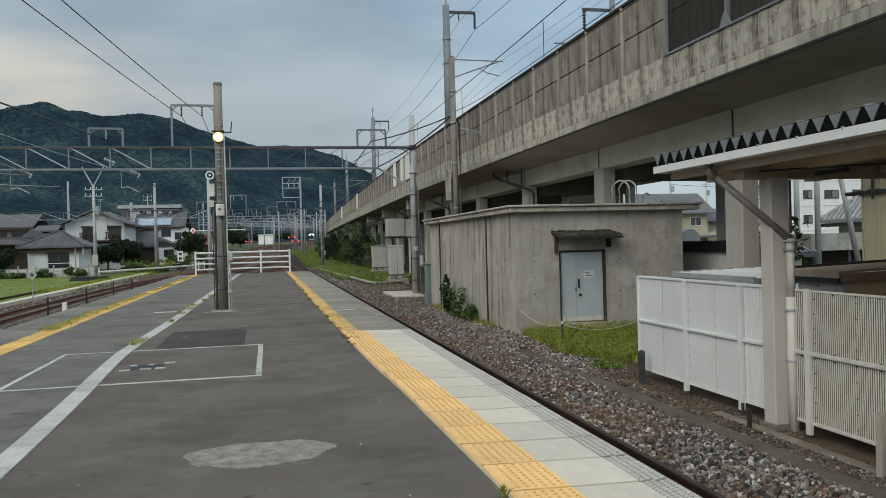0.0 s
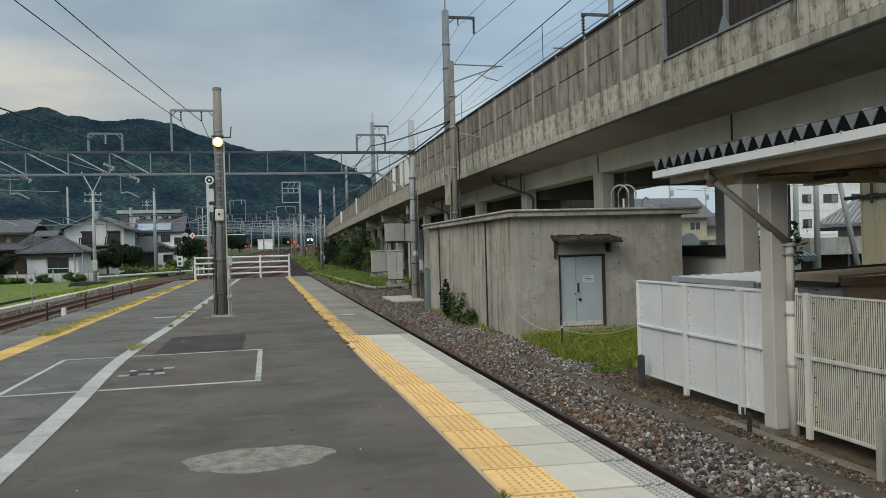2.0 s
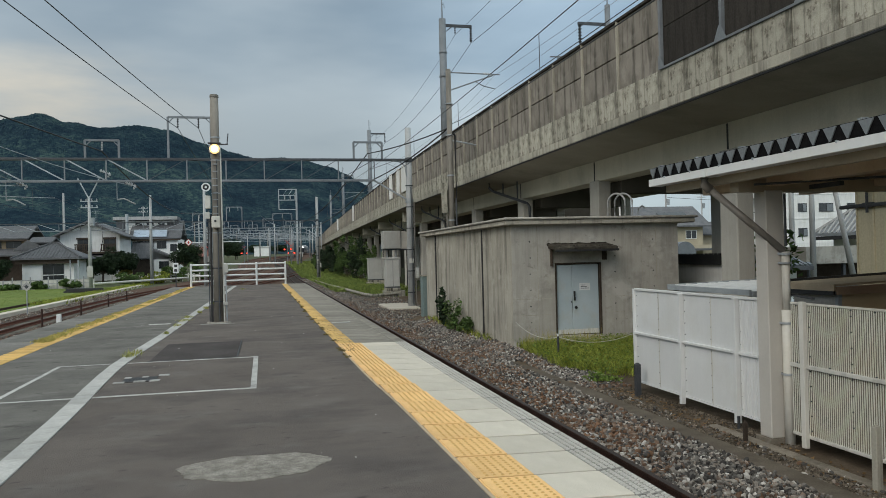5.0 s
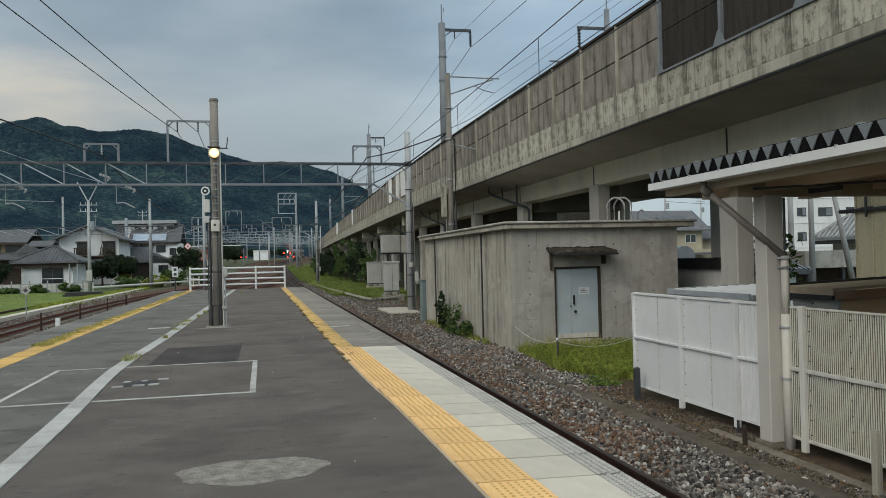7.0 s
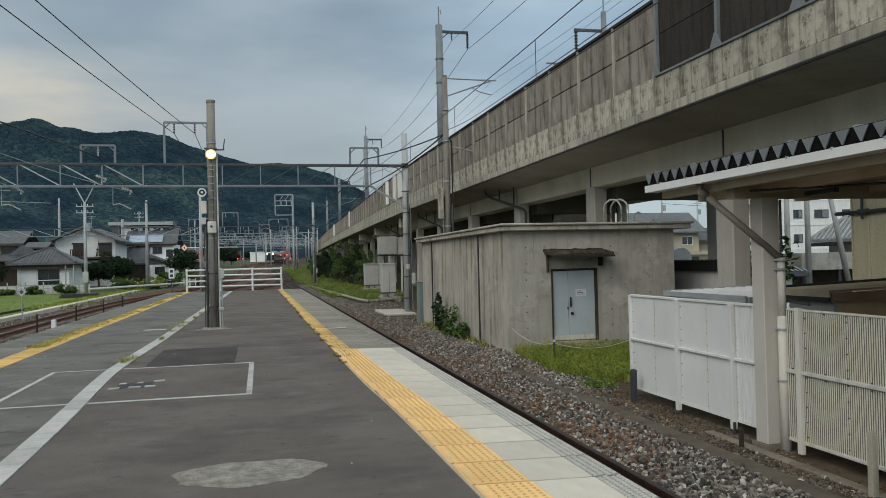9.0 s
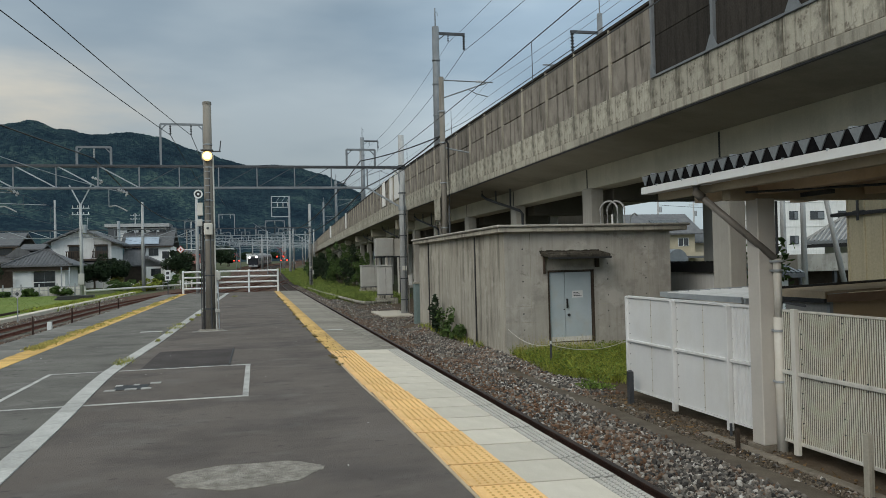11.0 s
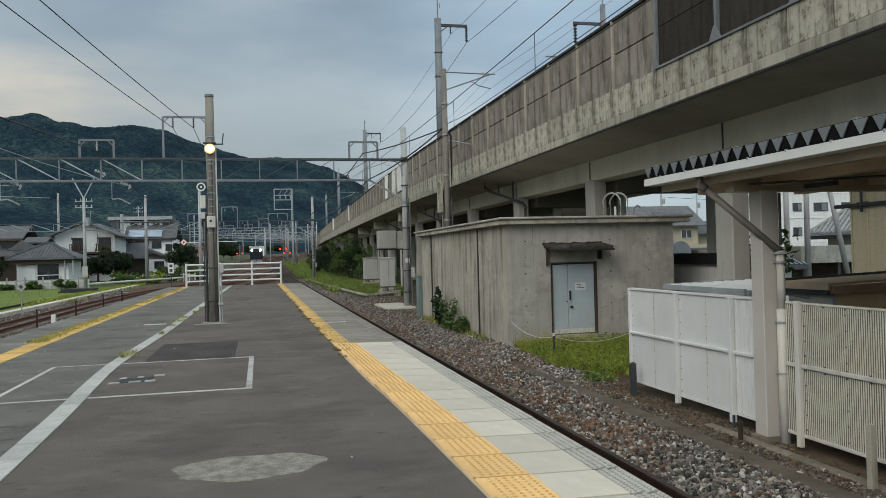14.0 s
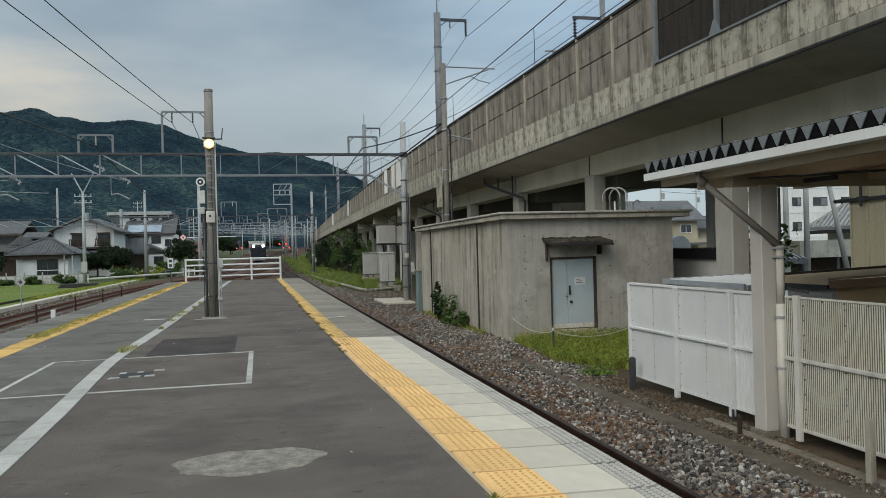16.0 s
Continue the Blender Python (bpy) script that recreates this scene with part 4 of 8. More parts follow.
def tufts(centres, spread):
    def f(rng):
        x, y, z, s = rng.choice(centres)
        return x + rng.gauss(0, spread * s), y + rng.gauss(0, 2.2 * spread * s), z
    return f


rw = random.Random(21)
weeds("platform_weeds", "yellow-green grass sprouting along the tactile line", 5200,
      tufts([(-4.22 + rw.uniform(-0.10, 0.12), 16.5 + 29 * rw.random() ** 1.7, 0.0, rw.uniform(0.2, 1.3)) for _ in range(90)], 0.08), 0.045, GRASS_DRY, 5)
weeds("joint_weeds", "small grass tufts growing at the pale kerb line", 900,
      tufts([(-2.1, 13.6, 0, 1.2), (-2.12, 13.2, 0, 0.8), (-1.98, 20.5, 0, 1.3), (-2.0, 21.6, 0, 1.0), (-1.85, 23.5, 0, 0.6), (-2.0, 17.0, 0, 0.4), (-2.15, 6.3, 0, 0.15), (1.3, 4.37, 0, 0.07), (-1.1, 41, 0, 1.4), (-2.0, 19.0, 0, 0.9), (-1.8, 25.5, 0, 0.9), (-1.75, 28, 0, 0.8)], 0.06), 0.07, GRASS_JOINT, 6, 0.4, 0.006)

weeds("edge_weeds", "brownish dry weeds along the worn tactile line", 1500,
      tufts([(curve_at(yy, TILE_Y, TILE_X) + rw.uniform(-0.06, 0.03), yy, 0.0, rw.uniform(0.3, 1.0)) for yy in [rw.uniform(11.5, 40) for _ in range(40)]], 0.035), 0.022, MOSS_DRY, 7)
whole("tile_dirt", leaves(160, lambda r: (1.16 + 0.3 * r.random(), 12.5 + 8 * r.random() ** 1.3, 0.008), 0.018, 0.08, 19), SOIL, "brown dirt crumbs on the worn tactile tiles", "dirt", kind="stuff")
whole("platform_grit", leaves(90, lambda r: (-4.5 + 5.7 * r.random(), 4 + 20 * r.random() ** 1.5, 0.006), 0.014, 0.1, 20), PAINT_LINE, "small pale grit scattered on the asphalt", "grit", kind="stuff")

# ------------------------------------------------------------ fence at the platform end
def build_end_fence():
    t = thing("platform_end_fence", (0, 47.4, 0), "white tubular steel barrier closing the platform end", "barrier")
    post = Geo().frustum((0, 0, 0), (0, 0, 1.3), 0.06, 0.06, 10).frustum((0, 0, 1.3), (0, 0, 1.35), 0.065, 0.04, 10).mesh("post")
    for x in (-4.15, -2.25, -0.45, 1.22):
        o = part("post", post, WHITE, t)
        o.location = (x, 0, 0)
    for a, b in ((-4.2, -2.62), (-2.3, 1.27)):
        for z in (0.30, 0.62, 0.94, 1.26):
            part("rail", Geo().frustum((a, 0, z), (b, 0, z), 0.05, 0.05, 8), WHITE, t)
    part("control_box", Geo().box(-2.5, -2.15, -0.18, -0.06, 0.65, 1.05), BOX_GREY, t, "small grey box on the barrier", 0.01)


build_end_fence()

# ------------------------------------------------------------ poles and gantries
def insulator_geo(p, q, r=0.06, n=4):
    g = Geo()
    a, b = Vector(p), Vector(q)
    g.frustum(a, b, r * 0.35, r * 0.35, 6)
    for i in range(n):
        c = a.lerp(b, (i + 0.5) / n)
        d = (b - a).normalized() * (b - a).length / n * 0.22
        g.frustum(c - d, c + d, r, r * 0.55, 8)
    return g


def build_lamp_pole():
    t = thing("lamp_pole", (-1.09, 19.55, 0), "weathered concrete pole with a lit lamp, loudspeaker and boxes", "lamp pole")
    part("pole", Geo().frustum((0, 0, 0), (0, 0, 5.46), 0.112, 0.098, 20), CONC_POLE, t, smooth=True)
    part("cap", Geo().frustum((0, 0, 5.44), (0, 0, 5.5), 0.108, 0.1, 16), CONC_POLE, t)
    lamp = part("lamp_head", Geo().box(-0.13, 0.12, -0.25, -0.1, 4.06, 4.26), BOX_GREY, t, "small grey lamp housing", 0.03)
    # weaker orange disc, added to imitate the halo round the lit lens
    part("lens_rim", Geo().frustum((0.0, -0.25, 4.16), (0.0, -0.28, 4.16), 0.118, 0.108, 18), LAMP_HALO, lamp, "warm glowing disc imitating the lamp halo")
    part("lens", Geo().frustum((0.0, -0.275, 4.16), (0.0, -0.31, 4.16), 0.082, 0.055, 16), LAMP_GLOW, lamp, "glowing warm lamp lens")
    part("hood", Geo().box(-0.15, 0.14, -0.30, -0.1, 4.29, 4.31), STEEL_DARK, lamp)
    part("bracket", Geo().bar((0.09, 0, 4.30), (0.30, -0.05, 4.30), 0.03), STEEL_DARK, t)
    part("bracket", Geo().bar((0.28, -0.05, 4.30), (0.31, -0.05, 4.56), 0.025), STEEL_DARK, t)
    sp = part("loudspeaker", Geo().frustum((-0.22, -0.08, 3.25), (-0.22, -0.26, 3.25), 0.04, 0.105, 16).frustum((-0.22, 0.03, 3.25), (-0.22, -0.08, 3.25), 0.055, 0.055, 12), WHITE, t, "white horn loudspeaker")
    part("mouth", Geo().frustum((-0.22, -0.262, 3.25), (-0.22, -0.22, 3.25), 0.07, 0.02, 14), BLACK, sp, "dark horn opening")
    part("horn_core", Geo().frustum((-0.22, -0.27, 3.25), (-0.22, -0.22, 3.25), 0.028, 0.028, 10), WHITE, sp)
    part("junction_box", Geo().box(-0.26, -0.13, -0.12, 0.0, 2.75, 3.06), WHITE_DIRTY, t, "", 0.012)
    part("meter_box", Geo().box(-0.11, 0.09, -0.24, -0.1, 2.28, 2.56), WHITE_DIRTY, t, "pale metal meter box", 0.015)
    part("meter_dial", Geo().frustum((-0.02, -0.242, 2.44), (-0.02, -0.25, 2.44), 0.03, 0.03, 10), STEEL_DARK, t)
    part("switch_box", Geo().box(-0.27, -0.15, -0.1, 0.02, 2.5, 2.66), BOX_GREY, t, "", 0.01)
    for x, y, r, z1, m in ((-0.15, -0.04, 0.03, 2.6, BLACK), (-0.205, -0.02, 0.012, 3.1, STEEL_DARK), (0.13, -0.05, 0.018, 4.2, WHITE_DIRTY), (0.19, -0.02, 0.014, 1.3, GALV), (0.03, -0.12, 0.014, 3.9, STEEL_DARK)):
        part("conduit", Geo().frustum((x, y, 0), (x * 0.94, y, z1), r, r, 8), m, t)
    for z in (0.5, 1.3, 2.15, 3.1, 3.9, 4.45):
        r = 0.112 - 0.0026 * z
        part("band", Geo().frustum((0, 0, z), (0, 0, z + 0.03), r + 0.01, r + 0.01, 16), STEEL_DARK if z < 2 else GALV, t)
    for i in range(8):
        z = 2.62 + i * 0.17
        part("step", Geo().bar((-0.07, -0.14, z), (0.05, -0.14, z), 0.018), GALV, t)
    part("ladder_rail", Geo().bar((-0.07, -0.13, 2.6), (-0.07, -0.13, 3.95), 0.016), PIPE_GREY, t)
    part("outlet_box", Geo().box(0.14, 0.24, -0.08, 0.02, 1.2, 1.42), BOX_GREY, t, "", 0.008)
    part("outlet_box", Geo().box(0.1, 0.22, -0.1, -0.02, 0.42, 0.5), BOX_GREY, t, "", 0.008)
    part("base_ring", Geo().frustum((0, 0, 0), (0, 0, 0.03), 0.30, 0.26, 20), CONC_PATCH, t)


build_lamp_pole()


def build_gantry(y, xr, xl, ground, top, chord_hi, chord_lo, frames, braces=True, label="galvanised steel truss gantry over the tracks on concrete poles", panel=1.88, r=0.2, left_r=0.17, heavy=1.0):
    """A truss beam between two poles, with small frames for feeders on top."""
    t = thing("overhead_line_gantry", (xr, y, ground), label, "gantry", "gantries along the line")
    hi, lo = chord_hi - ground, chord_lo - ground
    W = xl - xr
    part("pole", Geo().frustum((0, 0, 0), (0, 0, top - ground), r, r * 0.78, 18), POLE_LIGHT, t, smooth=True)
    part("pole", Geo().frustum((W, 0, 0), (W, 0, top - ground), left_r, left_r * 0.78, 14), CONC_POLE, t, smooth=True)
    for dy in (-0.22, 0.22):
        part("top_chord", Geo().box(W, 0, dy - 0.05, dy + 0.05, hi - 0.045, hi + 0.045), STEEL_DARK if heavy == 1.0 else GALV, t)
        part("bottom_chord", Geo().box(W, -1.9, dy - 0.045, dy + 0.045, lo - 0.04, lo + 0.04), MAST if heavy == 1.0 else GALV, t)
    n = int(round((-W - 1.9) / panel))
    for i in range(n + 1):
        x = -1.9 - (-W - 1.9) * i / n
        part("upright", Geo().bar((x, -0.22, lo), (x, -0.22, hi), 0.055 * heavy), MAST if heavy == 1.0 else GALV, t)
        if i < n:
            x2 = -1.9 - (-W - 1.9) * (i + 1) / n
            mid = x < W / 2
            strong = x + xr < -5.2 and heavy == 1.0
            part("diagonal", Geo().bar((x if mid else x2, -0.20, lo), (x2 if mid else x, -0.20, hi), 0.06 if strong else 0.028 * heavy), GALV if strong or heavy != 1.0 else STEEL_DARK, t)
            part("lacing", Geo().bar((x, -0.22, hi), (x2, 0.22, hi), 0.04), STEEL_DARK, t)
    if braces:
        part("knee_brace", Geo().bar((-1.9, 0, lo), (0.0, 0, lo - 1.12), 0.09), GALV, t)
        part("knee_brace", Geo().tube([(-0.15, -0.1, lo + 0.2), (-0.2, -0.1, hi - 0.35), (-0.5, -0.1, hi - 0.1), (-0.9, -0.1, hi - 0.05)], 0.04), GALV, t)
        part("brace_clamp", Geo().frustum((0, 0, lo - 1.22), (0, 0, lo - 1.0), r + 0.02, r + 0.02, 14), GALV, t)
        part("brace_clamp", Geo().frustum((0, 0, hi - 0.12), (0, 0, hi + 0.12), r * 0.9 + 0.02, r * 0.9 + 0.02, 14), STEEL_DARK, t)
        for i in range(6):
            z = 0.9 + i * 1.15
            part("pole_band", Geo().frustum((0, 0, z), (0, 0, z + 0.05), r + 0.012, r + 0.012, 14), STEEL_DARK, t)
        part("conduit", Geo().frustum((r + 0.05, -0.06, 0), (r + 0.03, -0.06, lo - 1.2), 0.04, 0.04, 8), PIPE_GREY, t)
        part("conduit", Geo().frustum((0.06, -r - 0.03, 0.3), (0.05, -r, lo - 0.4), 0.022, 0.022, 6), STEEL_DARK, t)
        part("pole_box", Geo().box(r + 0.01, r + 0.2, -0.2, 0.0, 1.7, 2.25), BOX_GREY, t, "small grey box on the pole", 0.015)
        part("number_plate", Geo().box(-0.12, 0.12, -r - 0.03, -r - 0.01, 2.5, 2.75), WHITE_DIRTY, t, "blank pale plate")
    for x0, x1, z1, ins in frames:
        f = part("feeder_frame", Geo().box(x0 - xr - 0.05 * heavy, x0 - xr + 0.05 * heavy, -0.05, 0.05, hi, z1 - ground).box(x1 - xr - 0.05 * heavy, x1 - xr + 0.05 * heavy, -0.05, 0.05, hi, z1 - ground)
                 .box(x0 - xr, x1 - xr, -0.045, 0.045, z1 - ground - 0.05, z1 - ground + 0.05)
                 .bar((x0 - xr, 0, z1 - ground - 0.3), (x0 - xr + 0.3, 0, z1 - ground), 0.05).bar((x1 - xr, 0, z1 - ground - 0.3), (x1 - xr - 0.3, 0, z1 - ground), 0.05), MAST, t)
        for xi in ins:
            part("insulator", insulator_geo((xi - xr, 0, z1 - ground - 0.05), (xi - xr, 0, z1 - ground - 0.55)), INSUL if z1 < 8.5 else STEEL_DARK, f)
    return t


GANTRY_Y = 41.4
build_gantry(GANTRY_Y, 7.72, -17.0, GROUND_Z, 8.4, 6.66, 5.57,
             [(-8.49, -6.92, 7.6, (-7.7,)), (-4.58, -2.5, 8.8, (-4.1, -3.1)), (4.77, 6.28, 7.6, (5.5,))])
build_gantry(102, 6.8, -36, GROUND_Z, 9.4, 6.4, 5.5, [(-8.6, -7.0, 7.4, (-7.8,)), (-4.5, -2.6, 8.2, (-4.1, -3.1)), (1.2, 3.6, 7.3, (2.4,))], panel=2.4)
for i, yy in enumerate((142, 176, 208, 240, 275, 312, 350, 392)):
    xm, gz = main_x(yy), land_z(yy)
    build_gantry(yy, xm + 10.5 - (2 if i % 2 else 0), xm - 15 + (i % 3), gz, gz + 9.6, gz + 7.7, gz + 6.7,
                 [(xm - 6.5, xm - 4.9, gz + 8.9, (xm - 5.7,)), (xm + 1, xm + 2.8, gz + 9.3, (xm + 1.9,)), (xm - 11, xm - 9.4, gz + 8.8, (xm - 10.2,)), (xm - 2.6, xm - 0.8, gz + 9.0, (xm - 1.7,)), (xm + 5, xm + 6.6, gz + 8.8, (xm + 5.8,))], panel=3.0, r=0.2, heavy=1.5)


def cantilever(name, x, y, ground, h, arm, r=0.14, group="line poles"):
    t = thing(name, (x, y, ground), "slim grey pole carrying a catenary arm", "line pole", group)
    part("pole", Geo().frustum((0, 0, 0), (0, 0, h), r, r * 0.75, 12), POLE_LIGHT, t, smooth=True)
    part("arm", Geo().frustum((0, 0, h - 2.2), (arm, 0, h - 2.0), 0.035, 0.03, 6).frustum((0, 0, h - 0.9), (arm * 0.85, 0, h - 2.0), 0.03, 0.03, 6), GALV, t)
    part("registration_arm", Geo().tube([(arm * 0.3, 0, h - 2.15), (arm * 0.6, 0, h - 2.5), (arm, 0, h - 2.62)], 0.025), GALV, t)
    part("insulator", insulator_geo((0.1 * arm / abs(arm), 0, h - 2.2), (0.5 * arm / abs(arm), 0, h - 2.16), 0.08), INSUL, t)


for k, (dx, yy) in enumerate(((-3.0, 120), (2.2, 158), (7.0, 165), (-8.5, 168), (2.2, 192), (7.4, 198), (-3.4, 224), (2.6, 232), (7.5, 255), (-4, 262), (11, 150), (12, 185), (11, 220))):
    cantilever("line_pole", main_x(yy) + dx, yy, land_z(yy), 8.2 + (k % 3) * 0.5, 2.4 if k % 2 else -2.4)

# registration arms under the near gantry
def build_arms():
    for x in (-12.07, -7.05):
        t = thing("registration_arm", (x, GANTRY_Y, 4.65), "grey steel arm holding the contact wire under the gantry", "catenary arm", "catenary arms")
        part("drop_tube", Geo().frustum((0, 0, 0), (0, 0, 0.92), 0.02, 0.02, 6), GALV, t)
        part("arm", Geo().tube([(0, 0, 0), (0.3, 0, 0.05), (0.5, 0, -0.03), (0.85, 0, -0.23)], 0.035), POLE_LIGHT, t)
    for x, z in ((-11.34, 5.42), (-6.38, 5.40), (-7.56, 6.0)):
        t = thing("strain_insulator", (x, GANTRY_Y, z), "white porcelain strain insulator on the gantry", "insulator", "strain insulators")
        part("cap", Geo().frustum((0, 0, 0.02), (0, 0, 0.17 if z < 5.9 else -0.4), 0.025, 0.025, 6), GALV, t)
        part("shell", insulator_geo((-0.26, -0.05, 0.10), (0.24, -0.05, -0.10), 0.09, 4), INSUL, t)
        part("shell", insulator_geo((0.24, -0.05, -0.10), (0.1, -0.05, -0.24), 0.07, 2), INSUL, t)


build_arms()

# ------------------------------------------------------------ viaduct
VX, VZ, VTOP, VCURB = 9.5, 4.87, 7.72, 5.85
PIERS = [17.35 + 8.05 * k for k in range(-4, 44)]


def vbend(y):
    """The viaduct leaves the line to the right beyond the hut."""
    d = max(0.0, y - 44)
    return 0.034 * d * d / (d + 14) + 0.00005 * max(0.0, y - 110) ** 2


def sweep(poly, y0, y1, step=8.0):
    g = Geo()
    n = max(1, int((y1 - y0) / step))
    k = len(poly)
    for i in range(n + 1):
        y = y0 + (y1 - y0) * i / n
        g.v += [(a + vbend(y), y, b) for a, b in poly]
    for i in range(n):
        for j in range(k):
            a, b = i * k + j, i * k + (j + 1) % k
            g.f.append((a, b, b + k, a + k))
    g.f += [tuple(reversed(range(k))), tuple(n * k + j for j in range(k))]
    return g


def rect(x0, x1, z0, z1):
    return [(x0, z0), (x1, z0), (x1, z1), (x0, z1)]


def build_viaduct():
    t = thing("railway_viaduct", (0, 0, 0), "stained concrete railway viaduct with panelled parapet on rows of columns", "viaduct")
    y0, y1 = -30.0, 360.0
    part("deck", sweep([(VX + 0.12, VZ), (VX + 0.12, VZ + 0.42), (19.4, VZ + 0.42), (19.4, VZ), (17.6, VZ - 0.25), (11.3, VZ - 0.25)], y0, y1), CONC_DECK_SHADE, t, "grey concrete deck, underside shade put into its colour")
    # black strip drawn in as the shadow line below the edge beam
    part("drip_groove", sweep(rect(VX - 0.05, VX + 0.02, VZ - 0.035, VZ - 0.003), y0, y1), BLACK, t, "black strip for the shade under the lip")
    for x0, x1 in ((11.35, 12.15), (16.1, 16.9)):
        part("girder", sweep(rect(x0, x1, 3.92, VZ - 0.24), y0, y1), CONC_UNDER, t)
    part("far_parapet", sweep(rect(19.2, 19.4, VZ + 0.42, VTOP), y0, y1), CONC_WALL, t)

    def put(name, me, m, y, label=""):
        o = part(name, me, m, t, label)
        o.location = (vbend(y), y, 0)
        o.rotation_euler = (0, 0, -math.atan((vbend(y + 1) - vbend(y - 1)) / 2))
        return o
    step = 2.4
    curb = Geo().box(VX - 0.02, VX + 0.22, 0.016, step / 2 - 0.016, VZ + 0.24, VCURB).mesh("curb_panel", 0.012)
    lip = Geo().box(VX - 0.07, VX + 0.22, 0.006, step * 2 - 0.006, VZ, VZ + 0.225).mesh("edge_beam", 0.015)
    lower = Geo().box(VX + 0.05, VX + 0.2, 0.05, step - 0.02, VCURB + 0.015, VCURB + 0.94).mesh("wall_panel", 0.012)
    upper = Geo().box(VX + 0.05, VX + 0.2, 0.05, step - 0.02, VCURB + 0.97, VTOP).mesh("wall_panel", 0.012)
    rib = Geo().box(VX - 0.02, VX + 0.12, -0.032, 0.032, VCURB - 0.02, VTOP + 0.02).mesh("wall_rib", 0.012)
    cap = Geo().box(VX - 0.01, VX + 0.25, 0, step, VTOP, VTOP + 0.08).mesh("coping", 0.01)
    k0 = 17.2
    n = 72
    for k in range(n):
        y = k0 + k * step
        put("wall_panel", lower, CONC_WALL, y)
        put("wall_panel", upper, CONC_WALL, y)
        put("wall_rib", rib, CONC_LIP, y)
        put("coping", cap, NOISE_PANEL, y)
    part("panel_backing", sweep(rect(VX + 0.12, VX + 0.18, VCURB, VTOP), k0, k0 + n * step, 4.0), NOISE_PANEL, t)
    for k in range(-28, 2 * n):
        put("curb_panel", curb, CONC_PALE, k0 + k * step / 2)
    for k in range(-7, n // 2):
        put("edge_beam", lip, CONC_LIP, k0 + k * step * 2)
    part("curb_backing", sweep(rect(VX + 0.04, VX + 0.2, VZ + 0.2, VCURB - 0.01), y0, k0 + n * step, 4.0), NOISE_PANEL, t)
    yy = k0 + n * step
    part("parapet", sweep(rect(VX, VX + 0.2, VZ, VTOP), yy, y1), CONC_WALL, t)
    for y, w in ((52.0, 2.2), (55.6, 1.1), (59.5, 1.2), (96, 1.2), (128, 2.0)):
        o = part("white_screen", Geo().box(VX - 0.06, VX + 0.02, 0, w, VCURB + 0.1, VTOP + 0.12).mesh("white_screen", 0.01), PLASTER, t, "white repaired parapet screen")
        o.location = (vbend(y), y, 0)
    # dark noise panels with steel posts over the nearest stretch
    for k in range(6):
        y = k0 - 0.02 - k * 2.57
        part("noise_panel", Geo().box(VX + 0.02, VX + 0.1, y - 2.5, y - 0.07, VCURB + 0.04, VCURB + 1.0), NOISE_PANEL, t, "dark stained noise panel")
        part("noise_panel", Geo().box(VX + 0.02, VX + 0.1, y - 2.5, y - 0.07, VCURB + 1.02, VCURB + 2.6), NOISE_PANEL, t, "dark stained noise panel")
        part("panel_post", Geo().box(VX - 0.05, VX + 0.12, y - 0.045, y + 0.045, VCURB, VCURB + 2.7), MAST, t, "grey steel panel post", 0.004)
        part("gusset", Geo().prism([(y - 0.24, VCURB), (y + (0.24 if k else 0.05), VCURB), (y + 0.04, VCURB + 0.33), (y - 0.04, VCURB + 0.33)], VX - 0.07, VX - 0.052, "x"), MAST, t)
        part("sill", Geo().box(VX - 0.06, VX + 0.12, y - 2.57, y, VCURB - 0.005, VCURB + 0.045), MAST, t)
    # columns, cross beams, dark expansion joints
    col = Geo().box(-0.24, 0.24, -0.37, 0.37, GROUND_Z, 3.95).mesh("column", 0.03)
    cross = Geo().box(12.15, 16.0, -0.4, 0.4, 3.5, VZ - 0.26).mesh("cross_beam", 0.03)
    joint = Geo().box(11.335, 11.36, -0.03, 0.03, 3.93, VZ - 0.27).mesh("joint_strip")
    for k, y in enumerate(PIERS):
        for x in (11.54, 16.3):
            # rear columns and cross beams get the shaded copy
            part("column", col, CONC_PIER if x < 12 else CONC_SHADE, t).location = (x + vbend(y), y, 0)
        part("cross_beam", cross, CONC_SHADE, t).location = (vbend(y), y, 0)
        part("joint_strip", joint, BLACK, t, "dark expansion joint").location = (vbend(y), y, 0)
        if y > 46:
            corbel = part("corbel", Geo().box(VX + 0.5, 11.36, -0.35, 0.35, 4.05, VZ - 0.12).mesh("corbel", 0.03), CONC_UNDER, t) if k % 2 else None
            if corbel:
                corbel.location = (vbend(y), y, 0)
    for y in (31.5, 47.6, 63.7, 79.8, 104, 128):
        for u in (0.35, 0.75):
            part("pipe_hanger", Geo().bar((10.35 + 0.85 * u, y + 3.3 - 2.6 * u, 4.4 - 0.75 * u), (10.35 + 0.85 * u, y + 3.3 - 2.6 * u, VZ - 0.2), 0.06), STEEL_DARK, t).location = (vbend(y), 0, 0)
        part("drain_pipe", Geo().tube([(10.3, y + 3.4, VZ - 0.05), (10.3, y + 3.4, 4.55), (10.42, y + 3.1, 4.36), (11.2, y + 0.7, 3.65), (11.24, y + 0.5, 3.5), (11.24, y + 0.5, GROUND_Z)], 0.062, 8).mesh("drain_pipe"), STEEL_DARK, t, "dark drain pipe").location = (vbend(y), 0, 0)


build_viaduct()
